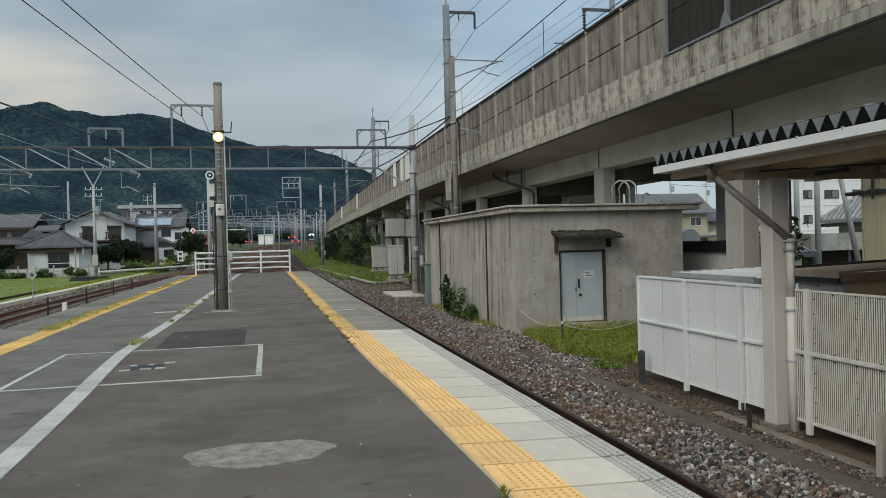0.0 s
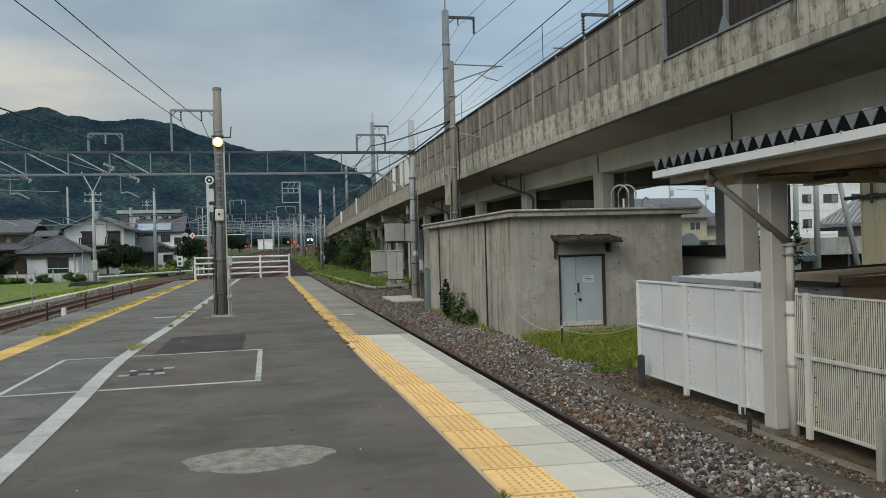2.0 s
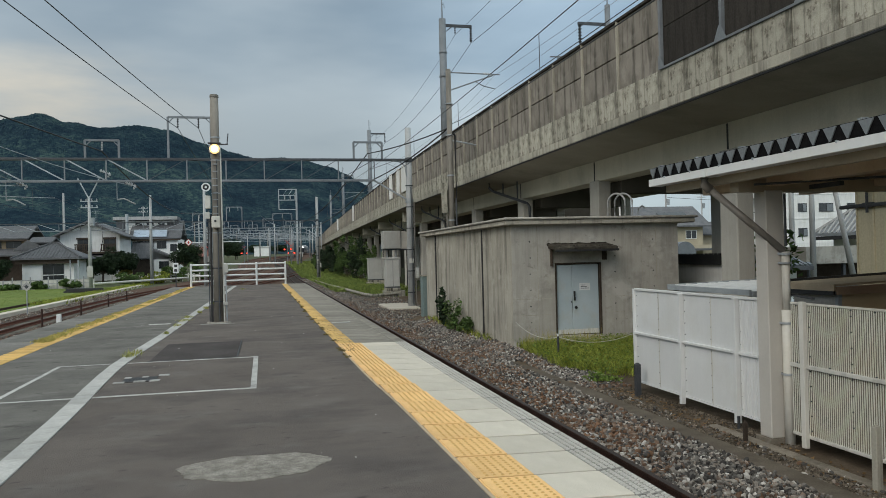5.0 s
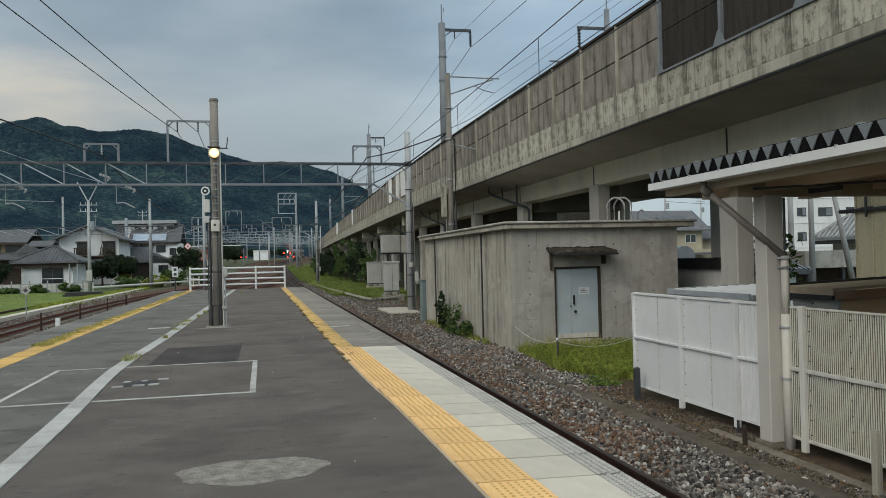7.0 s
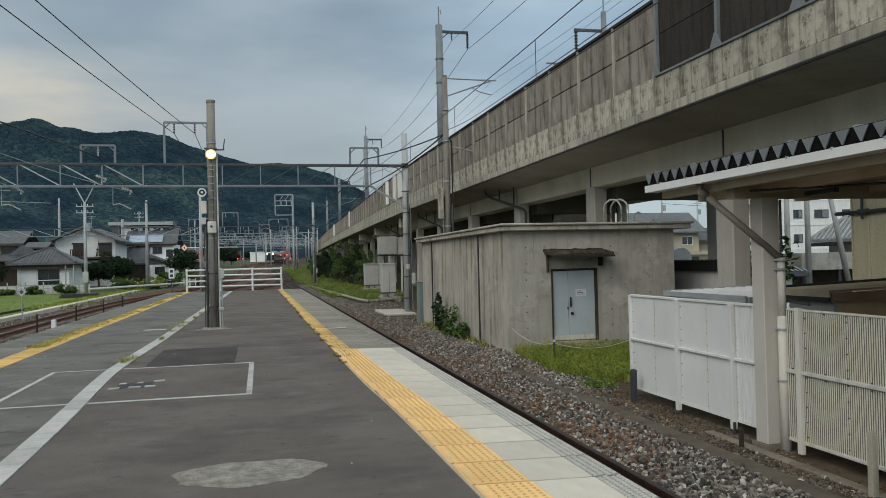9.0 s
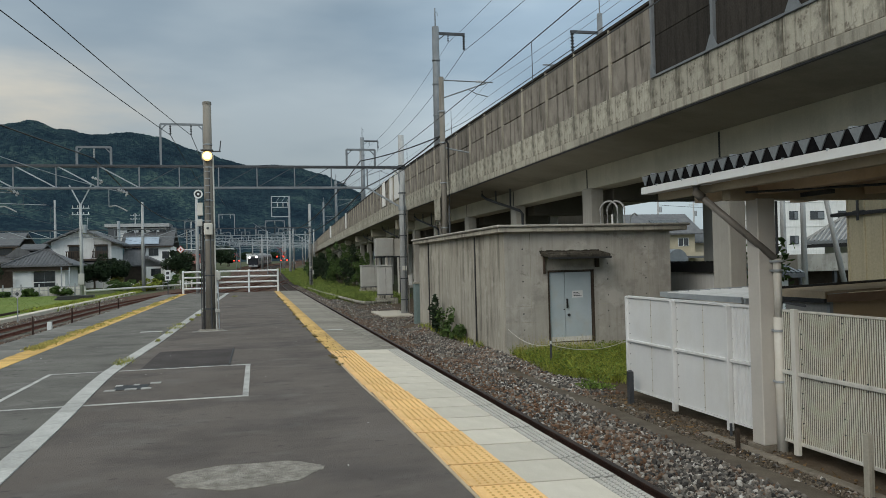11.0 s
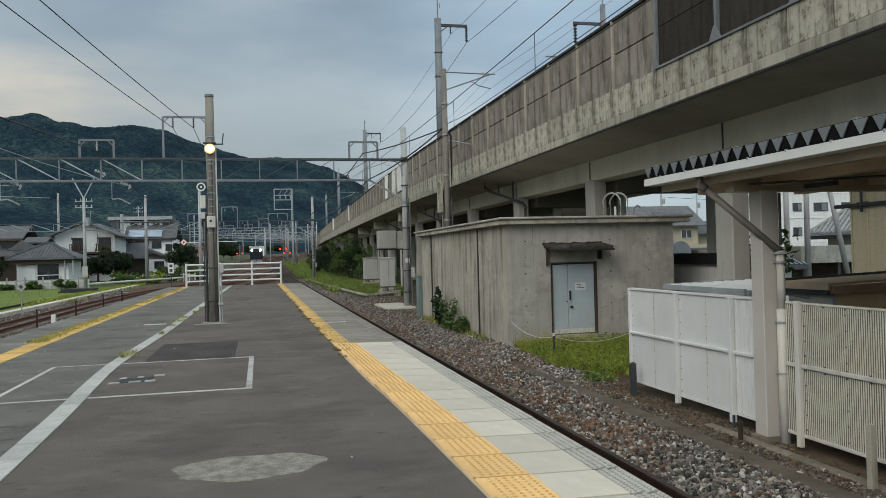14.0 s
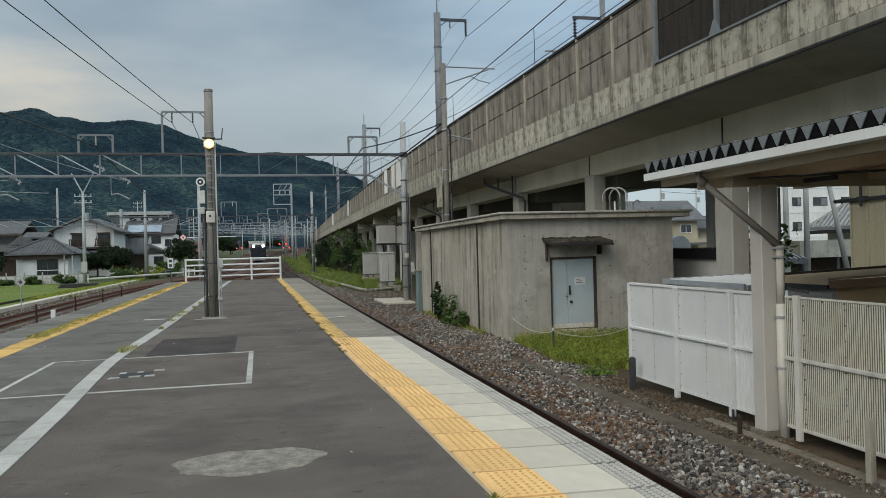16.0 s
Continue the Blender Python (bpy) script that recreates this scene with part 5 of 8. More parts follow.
# added wall, keeps sky light out so the space below stays dark
whole("wall_under_viaduct", Geo().prism([(22.0 + vbend(q), q) for q in range(45, 176, 8)] + [(22.4 + vbend(q), q) for q in reversed(range(45, 176, 8))], GROUND_Z, 4.75, "z"), CONC_SHADE, "added dark wall shutting out the sky under the viaduct", "wall", kind="structure")


def build_viaduct_mast(y, x=10.4):
    x += vbend(y)
    t = thing("viaduct_mast", (x, y, VZ + 0.42), "tall grey steel catenary mast standing on the viaduct", "catenary mast", "masts on the viaduct")
    b = VZ + 0.42
    part("mast", Geo().frustum((0, 0, 0), (0, 0, 15.2 - b), 0.24, 0.2, 14), MAST, t, smooth=True)
    part("spire", Geo().frustum((0, 0, 15.2 - b), (0, 0, 16.3 - b), 0.04, 0.03, 6).tube([(0, 0, 16.0 - b), (0.12, 0, 16.1 - b), (0.14, 0, 15.85 - b)], 0.02), MAST, t)
    part("feeder_arm", Geo().box(0, 1.75, -0.06, 0.06, 14.75 - b, 14.9 - b).bar((0.1, 0, 14.4 - b), (0.6, 0, 14.8 - b), 0.05), STEEL_DARK, t)
    part("insulator", insulator_geo((1.7, 0, 14.75 - b), (1.7, 0, 13.9 - b), 0.1, 6), STEEL_DARK, t)
    part("insulator", insulator_geo((0.75, 0, 14.75 - b), (0.75, 0, 14.35 - b), 0.06, 3), STEEL_DARK, t)
    part("cantilever", Geo().frustum((0.2, 0, 12.1 - b), (3.4, 0, 12.05 - b), 0.04, 0.04, 8).frustum((0.2, 0, 11.0 - b), (3.0, 0, 12.0 - b), 0.04, 0.04, 8)
         .tube([(1.9, 0, 11.6 - b), (2.4, 0, 11.35 - b), (3.1, 0, 11.2 - b)], 0.03), MAST, t)
    part("insulator", insulator_geo((2.4, 0, 12.08 - b), (2.9, 0, 12.06 - b), 0.09, 5), INSUL, t)
    for z in (8.6, 10.0, 11.8, 13.2):
        part("band", Geo().frustum((0, 0, z - b), (0, 0, z + 0.07 - b), 0.25, 0.25, 12), MAST, t)


for yy in (44.0, 84.0, 128.0, 172.0):
    build_viaduct_mast(yy, 10.4)


def build_far_mast():
    """The mast on the other side of the viaduct deck."""
    b = VZ + 0.42
    t = thing("viaduct_mast", (18.7, 39.6, b), "grey steel catenary mast on the far side of the viaduct", "catenary mast", "masts on the viaduct")
    part("mast", Geo().frustum((0, 0, 0), (0, 0, 15.0 - b), 0.19, 0.15, 14), MAST, t, smooth=True)
    part("spire", Geo().frustum((0, 0, 15.0 - b), (0, 0, 16.0 - b), 0.035, 0.03, 6), MAST, t)
    part("feeder_arm", Geo().box(-1.75, 0.35, -0.06, 0.06, 13.85 - b, 14.0 - b).box(0.25, 0.35, -0.06, 0.06, 13.6 - b, 13.86 - b), STEEL_DARK, t)
    part("insulator", insulator_geo((-1.65, 0, 13.85 - b), (-1.65, 0, 12.8 - b), 0.12, 6), STEEL_DARK, t)
    part("cantilever", Geo().frustum((0, 0, 12.1 - b), (-3.4, 0, 12.05 - b), 0.04, 0.04, 8).frustum((0, 0, 11.0 - b), (-3.0, 0, 12.0 - b), 0.04, 0.04, 8), MAST, t)


build_far_mast()


def build_line_pole():
    t = thing("concrete_line_pole", (8.2, 33.8, GROUND_Z), "tall concrete line pole standing behind the hut", "line pole")
    part("pole", Geo().frustum((0, 0, 0), (0, 0, 9.7 - GROUND_Z), 0.16, 0.115, 16), CONC_POLE, t, smooth=True)
    part("cap", Geo().frustum((0, 0, 9.7 - GROUND_Z), (0, 0, 9.78 - GROUND_Z), 0.12, 0.1, 12), CONC_POLE, t)
    part("cable", Geo().tube([(0.24, -0.02, 3.0), (0.24, -0.02, 8.2), (0.1, -0.1, 8.35)], 0.045), BLACK, t)
    part("conduit", Geo().frustum((0.2, -0.16, 0), (0.19, -0.15, 5.4), 0.045, 0.045, 8), STEEL_DARK, t)
    part("conduit", Geo().frustum((-0.23, -0.05, 0), (-0.22, -0.05, 4.7), 0.035, 0.035, 8), PIPE_GREY, t)
    part("junction_box", Geo().box(0.14, 0.42, -0.3, -0.1, 1.7, 2.3), BOX_GREY, t, "", 0.015)
    part("bracket_plate", Geo().box(-0.42, -0.2, -0.15, 0.15, 4.75, 6.1), CONC_PALE, t, "pale anchor box on the pole", 0.02)
    for z in (4.4, 6.4, 8.2, 9.6):
        part("band", Geo().frustum((0, 0, z), (0, 0, z + 0.06), 0.165, 0.165, 12), GALV, t)
    part("arm", Geo().frustum((0.1, 0, 8.0), (1.2, 0, 7.8), 0.035, 0.035, 6), GALV, t)


build_line_pole()

# ------------------------------------------------------------ concrete hut
def build_hut():
    x0, x1, y0, y1, zb, zt = 6.68, 11.75, 20.6, 32.3, GROUND_Z, 2.27
    t = thing("concrete_hut", (0, 0, 0), "flat-roofed stained concrete equipment hut beside the track", "hut")
    dx0, dx1, dz0, dz1 = 7.93, 9.32, -0.85, 1.19
    front = Geo().box(x0, dx0, y0, y0 + 0.2, zb, zt).box(dx1, x1, y0, y0 + 0.2, zb, zt).box(dx0, dx1, y0, y0 + 0.2, dz1, zt).box(dx0, dx1, y0, y0 + 0.2, zb, dz0)
    part("front_wall", front, CONC_FRONT, t)
    part("side_wall", Geo().box(x0, x0 + 0.2, y0 + 0.2, y1, zb, zt).box(x0 - 0.012, x0, y0 + 0.02, y0 + 2.9, zb, zt - 0.01).box(x0 - 0.02, x0, y0 + 3.0, y0 + 9.6, zb, zt - 0.01), CONC_HUT, t)
    part("side_wall", Geo().box(x1 - 0.2, x1, y0 + 0.2, y1, zb, zt), CONC_HUT, t)
    part("rear_wall", Geo().box(x0 + 0.2, x1 - 0.2, y1 - 0.2, y1, zb, zt), CONC_HUT, t)
    part("roof", Geo().prism([(x0 - 0.22, y0 - 0.22), (x1 + 0.45, y0 - 0.22), (x1 + 0.45, y1 + 0.2), (x0 - 0.22, y1 + 0.2)], zt, zt + 0.13, "z"), CONC_HUT, t, "concrete roof slab", 0.015)
    part("roof_edge", Geo().prism([(x0 - 0.28, y0 - 0.28), (x1 + 0.52, y0 - 0.28), (x1 + 0.52, y1 + 0.25), (x0 - 0.28, y1 + 0.25)], zt + 0.135, zt + 0.205, "z"), CONC_FRONT, t, "pale roof edge", 0.02)
    for y in (y0 + 2.95, y0 + 9.75, y0 + 6.3):
        part("wall_joint", Geo().box(x0 - 0.03, x0 - 0.005, y - (0.06 if y != y0 + 6.3 else 0.012), y + (0.06 if y != y0 + 6.3 else 0.012), zb, zt - 0.02), BLACK if y != y0 + 6.3 else CONC_HUT, t, "dark wet joint")
    for x in (x0 + 0.75, 10.6, 11.05):
        part("board_line", Geo().box(x - 0.008, x + 0.008, y0 - 0.004, y0 + 0.01, zb, zt - 0.03), CONC_HUT, t)
    for z in (0.2, -0.25):
        part("board_line", Geo().box(x0 + 0.01, dx0 - 0.1, y0 - 0.004, y0 + 0.01, z, z + 0.012), CONC_HUT, t)
        part("board_line", Geo().box(dx1 + 0.1, x1 - 0.01, y0 - 0.004, y0 + 0.01, z, z + 0.012), CONC_HUT, t)
    for i in range(7):
        for x in (10.95, 9.75, 7.2):
            part("form_hole", Geo().frustum((x + 0.02 * (i % 2), y0 - 0.004, -0.9 + i * 0.45), (x, y0 + 0.02, -0.9 + i * 0.45), 0.022, 0.015, 6), BLACK, t)
    d = part("door", Geo().box(dx0 + 0.07, dx0 + 0.52, y0 + 0.05, y0 + 0.09, dz0 + 0.03, dz1 - 0.06).box(dx0 + 0.53, dx1 - 0.07, y0 + 0.045, y0 + 0.085, dz0 + 0.03, dz1 - 0.06), DOOR_BLUE, t, "pale blue steel double door", 0.006)
    part("handle", Geo().box(dx0 + 0.56, dx0 + 0.60, y0 + 0.0, y0 + 0.045, 0.12, 0.38), BLACK, d, "dark door handle")
    part("knob", Geo().frustum((dx0 + 0.62, y0 + 0.0, -0.08), (dx0 + 0.62, y0 + 0.05, -0.08), 0.04, 0.04, 10), BLACK, d, "dark door knob")
    part("lock", Geo().frustum((dx0 + 0.49, y0 + 0.02, 0.08), (dx0 + 0.49, y0 + 0.05, 0.08), 0.02, 0.02, 8), BLACK, d)
    part("notice", Geo().box(dx0 + 0.74, dx0 + 1.06, y0 + 0.037, y0 + 0.044, 0.40, 0.60), WHITE, d, "small white paper notice")
    for i in range(3):
        part("notice_text", Geo().box(dx0 + 0.78, dx0 + 1.02 - 0.05 * i, y0 + 0.033, y0 + 0.039, 0.45 + i * 0.045, 0.465 + i * 0.045), STEEL_DARK, d)
    part("kick_panel", Geo().box(dx0 + 0.09, dx1 - 0.09, y0 + 0.036, y0 + 0.046, dz0 + 0.03, dz0 + 0.16), WHITE_DIRTY, d, "dirty cream foot of the door")
    part("door_frame", Geo().box(dx0, dx0 + 0.045, y0 - 0.01, y0 + 0.12, dz0, dz1).box(dx1 - 0.06, dx1, y0 - 0.02, y0 + 0.12, dz0, dz1).box(dx0 + 0.045, dx1 - 0.06, y0 - 0.01, y0 + 0.12, dz1 - 0.04, dz1), TIMBER, t, "dark brown door frame")
    part("canopy", Geo().prism([(y0 + 0.0, 1.60), (y0 - 0.60, 1.55), (y0 - 0.60, 1.63), (y0, 1.72)], 7.74, 9.58, "x"), MOSS, t, "mossy black concrete door canopy", 0.012)
    rm = random.Random(5)
    for i in range(30):
        x, yy = 7.8 + 1.7 * rm.random(), y0 - 0.58 * rm.random()
        part("moss_clump", Geo().frustum((x, yy, 1.60), (x, yy, 1.66 + 0.04 * rm.random()), 0.04 + 0.05 * rm.random(), 0.02, 6), MOSS, t)
    edge = [(7.72, 1.66)] + [(7.70 + 0.062 * i, 1.73 + 0.035 * rm.random()) for i in range(30)] + [(9.56, 1.66)]
    part("moss_stain", Geo().prism(edge, y0 - 0.005, y0 + 0.01), MOSS, t, "black moss stain above the canopy")
    part("canopy_strip", Geo().box(7.73, 9.6, y0 - 0.63, y0 - 0.6, 1.50, 1.56), BLACK, t)
    part("canopy_bracket", Geo().box(7.80, 7.84, y0 - 0.1, y0, 1.1, 1.6), TIMBER, t)
    part("canopy_bracket", Geo().box(9.36, 9.42, y0 - 0.2, y0, 1.25, 1.6), TIMBER, t)
    part("step", Geo().box(7.9, 9.5, y0 - 0.5, y0, zb, -0.93), CONC_HUT, t, "", 0.015)
    for xa in (9.84, 10.06):
        hoop = [(xa, y0 + 0.55, 2.45)] + [(xa + 0.15 - 0.15 * math.cos(math.pi * i / 14), y0 + 0.55 - 0.5 * i / 14, 2.93 + 0.22 * math.sin(math.pi * i / 14)) for i in range(15)] + [(xa + 0.30, y0 + 0.05, 2.45)]
        part("roof_ladder", Geo().tube(hoop, 0.028, 8), POLE_LIGHT, t, "slim steel hoop hand rail")
    part("vent_pipe", Geo().frustum((10.0, y0 + 0.1, 2.45), (10.0, y0 + 0.1, 2.75), 0.03, 0.03, 8), WHITE, t)
    part("vent_pipe", Geo().tube([(10.62, y0 + 0.2, 2.45), (10.62, y0 + 0.2, 2.7), (10.75, y0 + 0.2, 2.78), (10.85, y0 + 0.2, 2.72)], 0.025), GALV, t)
    part("side_box", Geo().box(x0 - 0.12, x0 + 0.2, y1 + 0.3, y1 + 0.8, zb, 0.6), TEAL, t, "teal metal side box", 0.02)
    part("side_box_lid", Geo().box(x0 - 0.16, x0 + 0.22, y1 + 0.26, y1 + 0.84, 0.6, 0.66), CONC_PALE, t)


build_hut()

def bank_z(x, y):
    """Earth heaped up towards the hut walls."""
    u = max(0.0, min(1.0, (y - 16.6) / 4.0))
    w = max(0.0, min(1.0, (x - 6.05) / 0.6))
    return GROUND_Z + 0.09 + 0.20 * u * u * (3 - 2 * u) * w


def build_bank():
    nx, ny = 22, 60
    v = [(6.1 + 0.19 * i, 15.6 + 0.3 * j, bank_z(6.1 + 0.19 * i, 15.6 + 0.3 * j) + 0.012 + 0.03 * noise.noise(Vector((1.9 * i, 2.3 * j, 0.5)))) for j in range(ny) for i in range(nx)]
    f = [(j * nx + i, j * nx + i + 1, (j + 1) * nx + i + 1, (j + 1) * nx + i) for j in range(ny - 1) for i in range(nx - 1)]
    whole("earth_bank", raw_mesh("earth_bank", v, f), SOIL, "bare brown earth heaped against the hut", "ground", kind="structure")


build_bank()


def bank_stones(x0, x1, y0, y1):
    def f(rng, n):
        x, y = rng.uniform(x0, x1, n), rng.uniform(y0, y1, n)
        return np.stack([x, y, np.array([bank_z(a, b) for a, b in zip(x, y)]) + 0.03], 1)
    return f


stone_field("bank_stones", "loose grey stones heaped up against the hut", [(9000, bank_stones(5.95, 6.66, 19.0, 32.0)), (2600, bank_stones(6.3, 7.3, 14.8, 19.2))], 0.036, 11)


# rope on short stakes before the door
def build_rope():
    t = thing("stake_rope", (0, 18.6, GROUND_Z + 0.15), "thin white rope on short stakes in the grass", "rope fence")
    for x, y in ((7.2, 0.0), (9.55, 0.3)):
        part("stake", Geo().frustum((x, y, 0), (x, y, 0.62), 0.028, 0.028, 8), STEEL_DARK, t)
        part("stake_top", Geo().frustum((x, y, 0.62), (x, y, 0.68), 0.034, 0.03, 8), WHITE, t)
    part("rope", Geo().tube(sag((7.2, 0, 0.6), (9.55, 0.3, 0.6), 0.2), 0.008, 5), WHITE_DIRTY, t)
    part("rope", Geo().tube(sag((7.2, 0, 0.6), (6.72, 1.95, 0.85), 0.18), 0.007, 5), WHITE_DIRTY, t)


build_rope()

# ------------------------------------------------------------ sheet fences
def build_fences():
    X, zt, zb = 7.15, 0.72, -1.1
    # smooth white panels
    t = thing("white_sheet_fence", (X, 10.2, zb), "white painted steel sheet fence with posts and rails", "fence")
    H = zt - zb
    ys = (0.05, 0.59, 2.23, 4.03)
    for a, b in zip(ys[:-1], ys[1:]):
        part("sheet", Geo().box(0, 0.03, a + 0.03, b - 0.005, 0.03, H - 0.02), WHITE, t, "", 0.003)
    for q in ys[1:3]:
        part("post", Geo().box(-0.09, -0.002, q - 0.04, q + 0.04, -0.12, H), WHITE, t, "", 0.008)
    part("post", Geo().box(-0.03, 0.05, 4.02, 4.1, -0.3, H + 0.01), WHITE, t, "", 0.008)
    part("mid_rail", Geo().box(-0.05, -0.003, 0.05, 4.03, 0.94, 0.99), WHITE, t, "", 0.008)
    part("top_rail", Geo().box(-0.03, 0.05, 0.05, 4.03, H - 0.02, H + 0.025), WHITE, t, "", 0.006)
    part("bottom_rail", Geo().box(-0.02, 0.05, 0.05, 4.03, 0.0, 0.03), WHITE, t)
    for q in (1.35, 3.1):
        part("seam", Geo().box(-0.006, 0, q - 0.012, q + 0.012, 0.03, H - 0.03), WHITE_DIRTY, t)
    for q in (0.52, 1.35, 2.16, 3.1, 3.95):
        for i in range(9):
            part("screw", Geo().frustum((-0.012, q, 0.1 + i * 0.2), (0, q, 0.1 + i * 0.2), 0.008, 0.009, 6), STEEL_DARK, t)
    part("stake", Geo().box(-0.09, -0.06, 0.52, 0.55, -0.32, 0.0), STEEL_DARK, t)
    for i in range(6):
        part("flute", Geo().box(-0.012, 0, 0.06 + i * 0.085, 0.10 + i * 0.085, 0.03, H - 0.03), WHITE, t)
    # corrugated panels beyond the column
    t = thing("corrugated_fence", (X, 9.54, zb), "cream corrugated steel fence with rusty streaks", "fence")
    for a, b in ((0.0, -0.24), (-0.33, -2.0), (-2.0, -3.7), (-3.7, -5.4), (-5.4, -7.1)):
        prof = []
        n = int(abs(b - a) / 0.037)
        w = (b - a) / n
        for i in range(n):
            yy = a + w * i
            prof += [(0.0, yy), (0.0, yy + w * 0.52), (0.016, yy + w * 0.60), (0.016, yy + w * 0.92)]
        poly = prof + [(p[0] + 0.012, p[1]) for p in reversed(prof)]
        sheet = part("sheet", Geo().prism(poly, 0.02, H - 0.02, "z"), SHEET_CREAM, t)
        # recessed faces take the painted groove shade
        sheet.data.materials.append(GROOVE_SHADE_DIRT)
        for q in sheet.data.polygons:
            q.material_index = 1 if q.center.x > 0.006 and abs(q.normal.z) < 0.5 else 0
    for q in (-0.285, -2.0, -3.7, -5.4):
        part("post", Geo().box(-0.07, 0.0, q - 0.045, q + 0.045, -0.15, H + 0.02), WHITE_DIRTY, t, "", 0.008)
    part("mid_rail", Geo().box(-0.035, 0.0, -7.4, 0.0, 0.93, 0.985), WHITE_DIRTY, t, "", 0.006)
    part("top_rail", Geo().box(-0.012, 0.04, -7.4, 0.0, H - 0.03, H), WHITE_DIRTY, t, "", 0.006)
    part("bottom_rail", Geo().box(-0.02, 0.04, -7.4, 0.0, -0.015, 0.03), WHITE_DIRTY, t, "", 0.006)
    for q in (-0.12, -0.75, -1.15, -1.55, -2.4, -2.8):
        for z in (0.905, 0.995, H - 0.045):
            part("bolt", Geo().frustum((-0.016, q, z), (0.002, q, z), 0.009, 0.011, 6), STEEL_DARK, t)
    part("rail_stub", Geo().bar((0.1, 0.2, H + 0.1), (0.1, -0.35, H + 0.06), 0.03), STEEL_DARK, t)
    for q in (-0.38, -1.15, -1.95, -2.8):
        for i in range(9):
            part("screw", Geo().frustum((-0.016, q, 0.1 + i * 0.2), (0.004, q, 0.1 + i * 0.2), 0.008, 0.009, 6), STEEL_DARK, t)
    # low concrete marker posts at the trackside
    for x, y, h, w, m, lab in ((6.92, 13.75, 0.62, 0.05, STEEL_DARK, "short dark weathered wooden stake by the fence"), (6.68, 7.5, 0.74, 0.042, CONC_LIP, "slim weathered concrete marker post"), (6.66, 9.95, 0.30, 0.028, TIMBER, "short brown wooden peg at the kerb")):
        whole("marker_post", Geo().box(-w, w, -w, w, 0, h).frustum((0, 0, h), (0, 0, h + 0.02), w * 1.1, w * 0.7, 4), m, lab, "marker post", at=(x, y, GROUND_Z + 0.1), bevel=0.008)


build_fences()

# ------------------------------------------------------------ shelter across the track
def build_shelter():
    t = thing("platform_shelter", (0, 0, 0), "cream steel shelter with folded-plate metal roof and gutter", "shelter")
    for y in (9.885, 3.2, -3.6):
        part("footing", Geo().box(6.9, 7.29, y - 0.17, y + 0.17, GROUND_Z, -1.22), KERB, t)
        part("column", Geo().box(6.95, 7.24, y - 0.135, y + 0.135, -1.22, 2.3), COLUMN_PAINT, t, "pale painted steel column", 0.012)
        part("roof_arm", Geo().box(6.55, 10.5, y - 0.1, y + 0.1, 2.28, 2.46), TAN_STEEL, t)
    ya, yb = -6.0, 11.55
    part("gutter", Geo().prism([(6.1, 2.515), (6.32, 2.515), (6.32, 2.64), (6.29, 2.64), (6.29, 2.54), (6.13, 2.54), (6.13, 2.625), (6.1, 2.625)], ya, yb), WHITE, t, "white painted gutter")
    for x0, x1 in ((6.35, 6.47), (7.0, 7.2), (8.8, 9.0)):
        part("purlin", Geo().box(x0, x1, ya, yb - 0.1, 2.41 if x0 < 6.5 else 2.36, 2.53), TAN_STEEL if x0 < 6.5 else CEILING_TAN, t, "tan painted purlin")
    part("ceiling_sheet", Geo().box(6.34, 10.6, ya, yb - 0.05, 2.535, 2.555), CEILING_TAN, t)
    pitch = 0.27
    n = int((yb - ya) / pitch)
    # folded plate: ridges run across the shelter
    top, bot = 2.81, 2.64
    prof = []
    for i in range(n):
        y = yb - i * pitch
        prof += [(y, bot), (y - 0.05, bot), (y - 0.115, top), (y - 0.205, top), (y - pitch + 0.0, bot)]
    v, f = [], []
    for x in (6.23, 10.6):
        v += [(x, p[0], p[1] + (0.05 if x > 7 else 0)) for p in prof]
    m = len(prof)
    f = [(i, i + 1, m + i + 1, m + i) for i in range(m - 1)]
    part("roof_plate", raw_mesh("roof_plate", v, f), GALV, t, "galvanised folded roof plate")
    flap = Geo().add([(6.165, 0.09, top), (6.165, -0.12, top), (6.165, -0.024, bot + 0.01), (6.165, -0.006, bot + 0.01), (6.18, 0.09, top), (6.18, -0.12, top), (6.18, -0.024, bot + 0.01), (6.18, -0.006, bot + 0.01)],
                     [(0, 1, 2, 3), (7, 6, 5, 4), (0, 4, 5, 1), (1, 5, 6, 2), (2, 6, 7, 3), (3, 7, 4, 0)]).mesh("plate_flap")
    for i in range(n):
        part("plate_flap", flap, FOLD, t, "").location = (0, yb - i * pitch, 0)
    dark = Geo().box(6.195, 6.225, ya, yb - 0.02, bot - 0.02, top + 0.012)
    part("shadow_board", dark, SOOT, t, "black closure strip behind the folds")
    for i in range(0, n, 4):
        y = yb - i * pitch - 0.16
        part("roof_bolt", Geo().box(6.2, 6.34, y - 0.03, y + 0.03, top, top + 0.035), GALV, t)
    for i in range(0, 18):
        y = yb - 0.5 - i * 0.75
        part("gutter_hook", Geo().box(6.09, 6.12, y - 0.01, y + 0.01, 2.61, 2.64), GALV, t)
    part("gutter_joint", Geo().prism([(6.093, 2.508), (6.33, 2.508), (6.33, 2.53), (6.12, 2.53), (6.12, 2.62), (6.093, 2.62)], 9.88, 9.96), WHITE, t)
    part("downpipe", Geo().tube([(6.22, 10.12, 2.52), (6.22, 10.12, 2.42), (6.30, 10.1, 2.34)], 0.07, 12).tube([(6.28, 10.1, 2.36), (7.17, 9.68, 1.43)], 0.05, 12), PIPE_GREY, t, "grey sloping rain pipe", smooth=True)
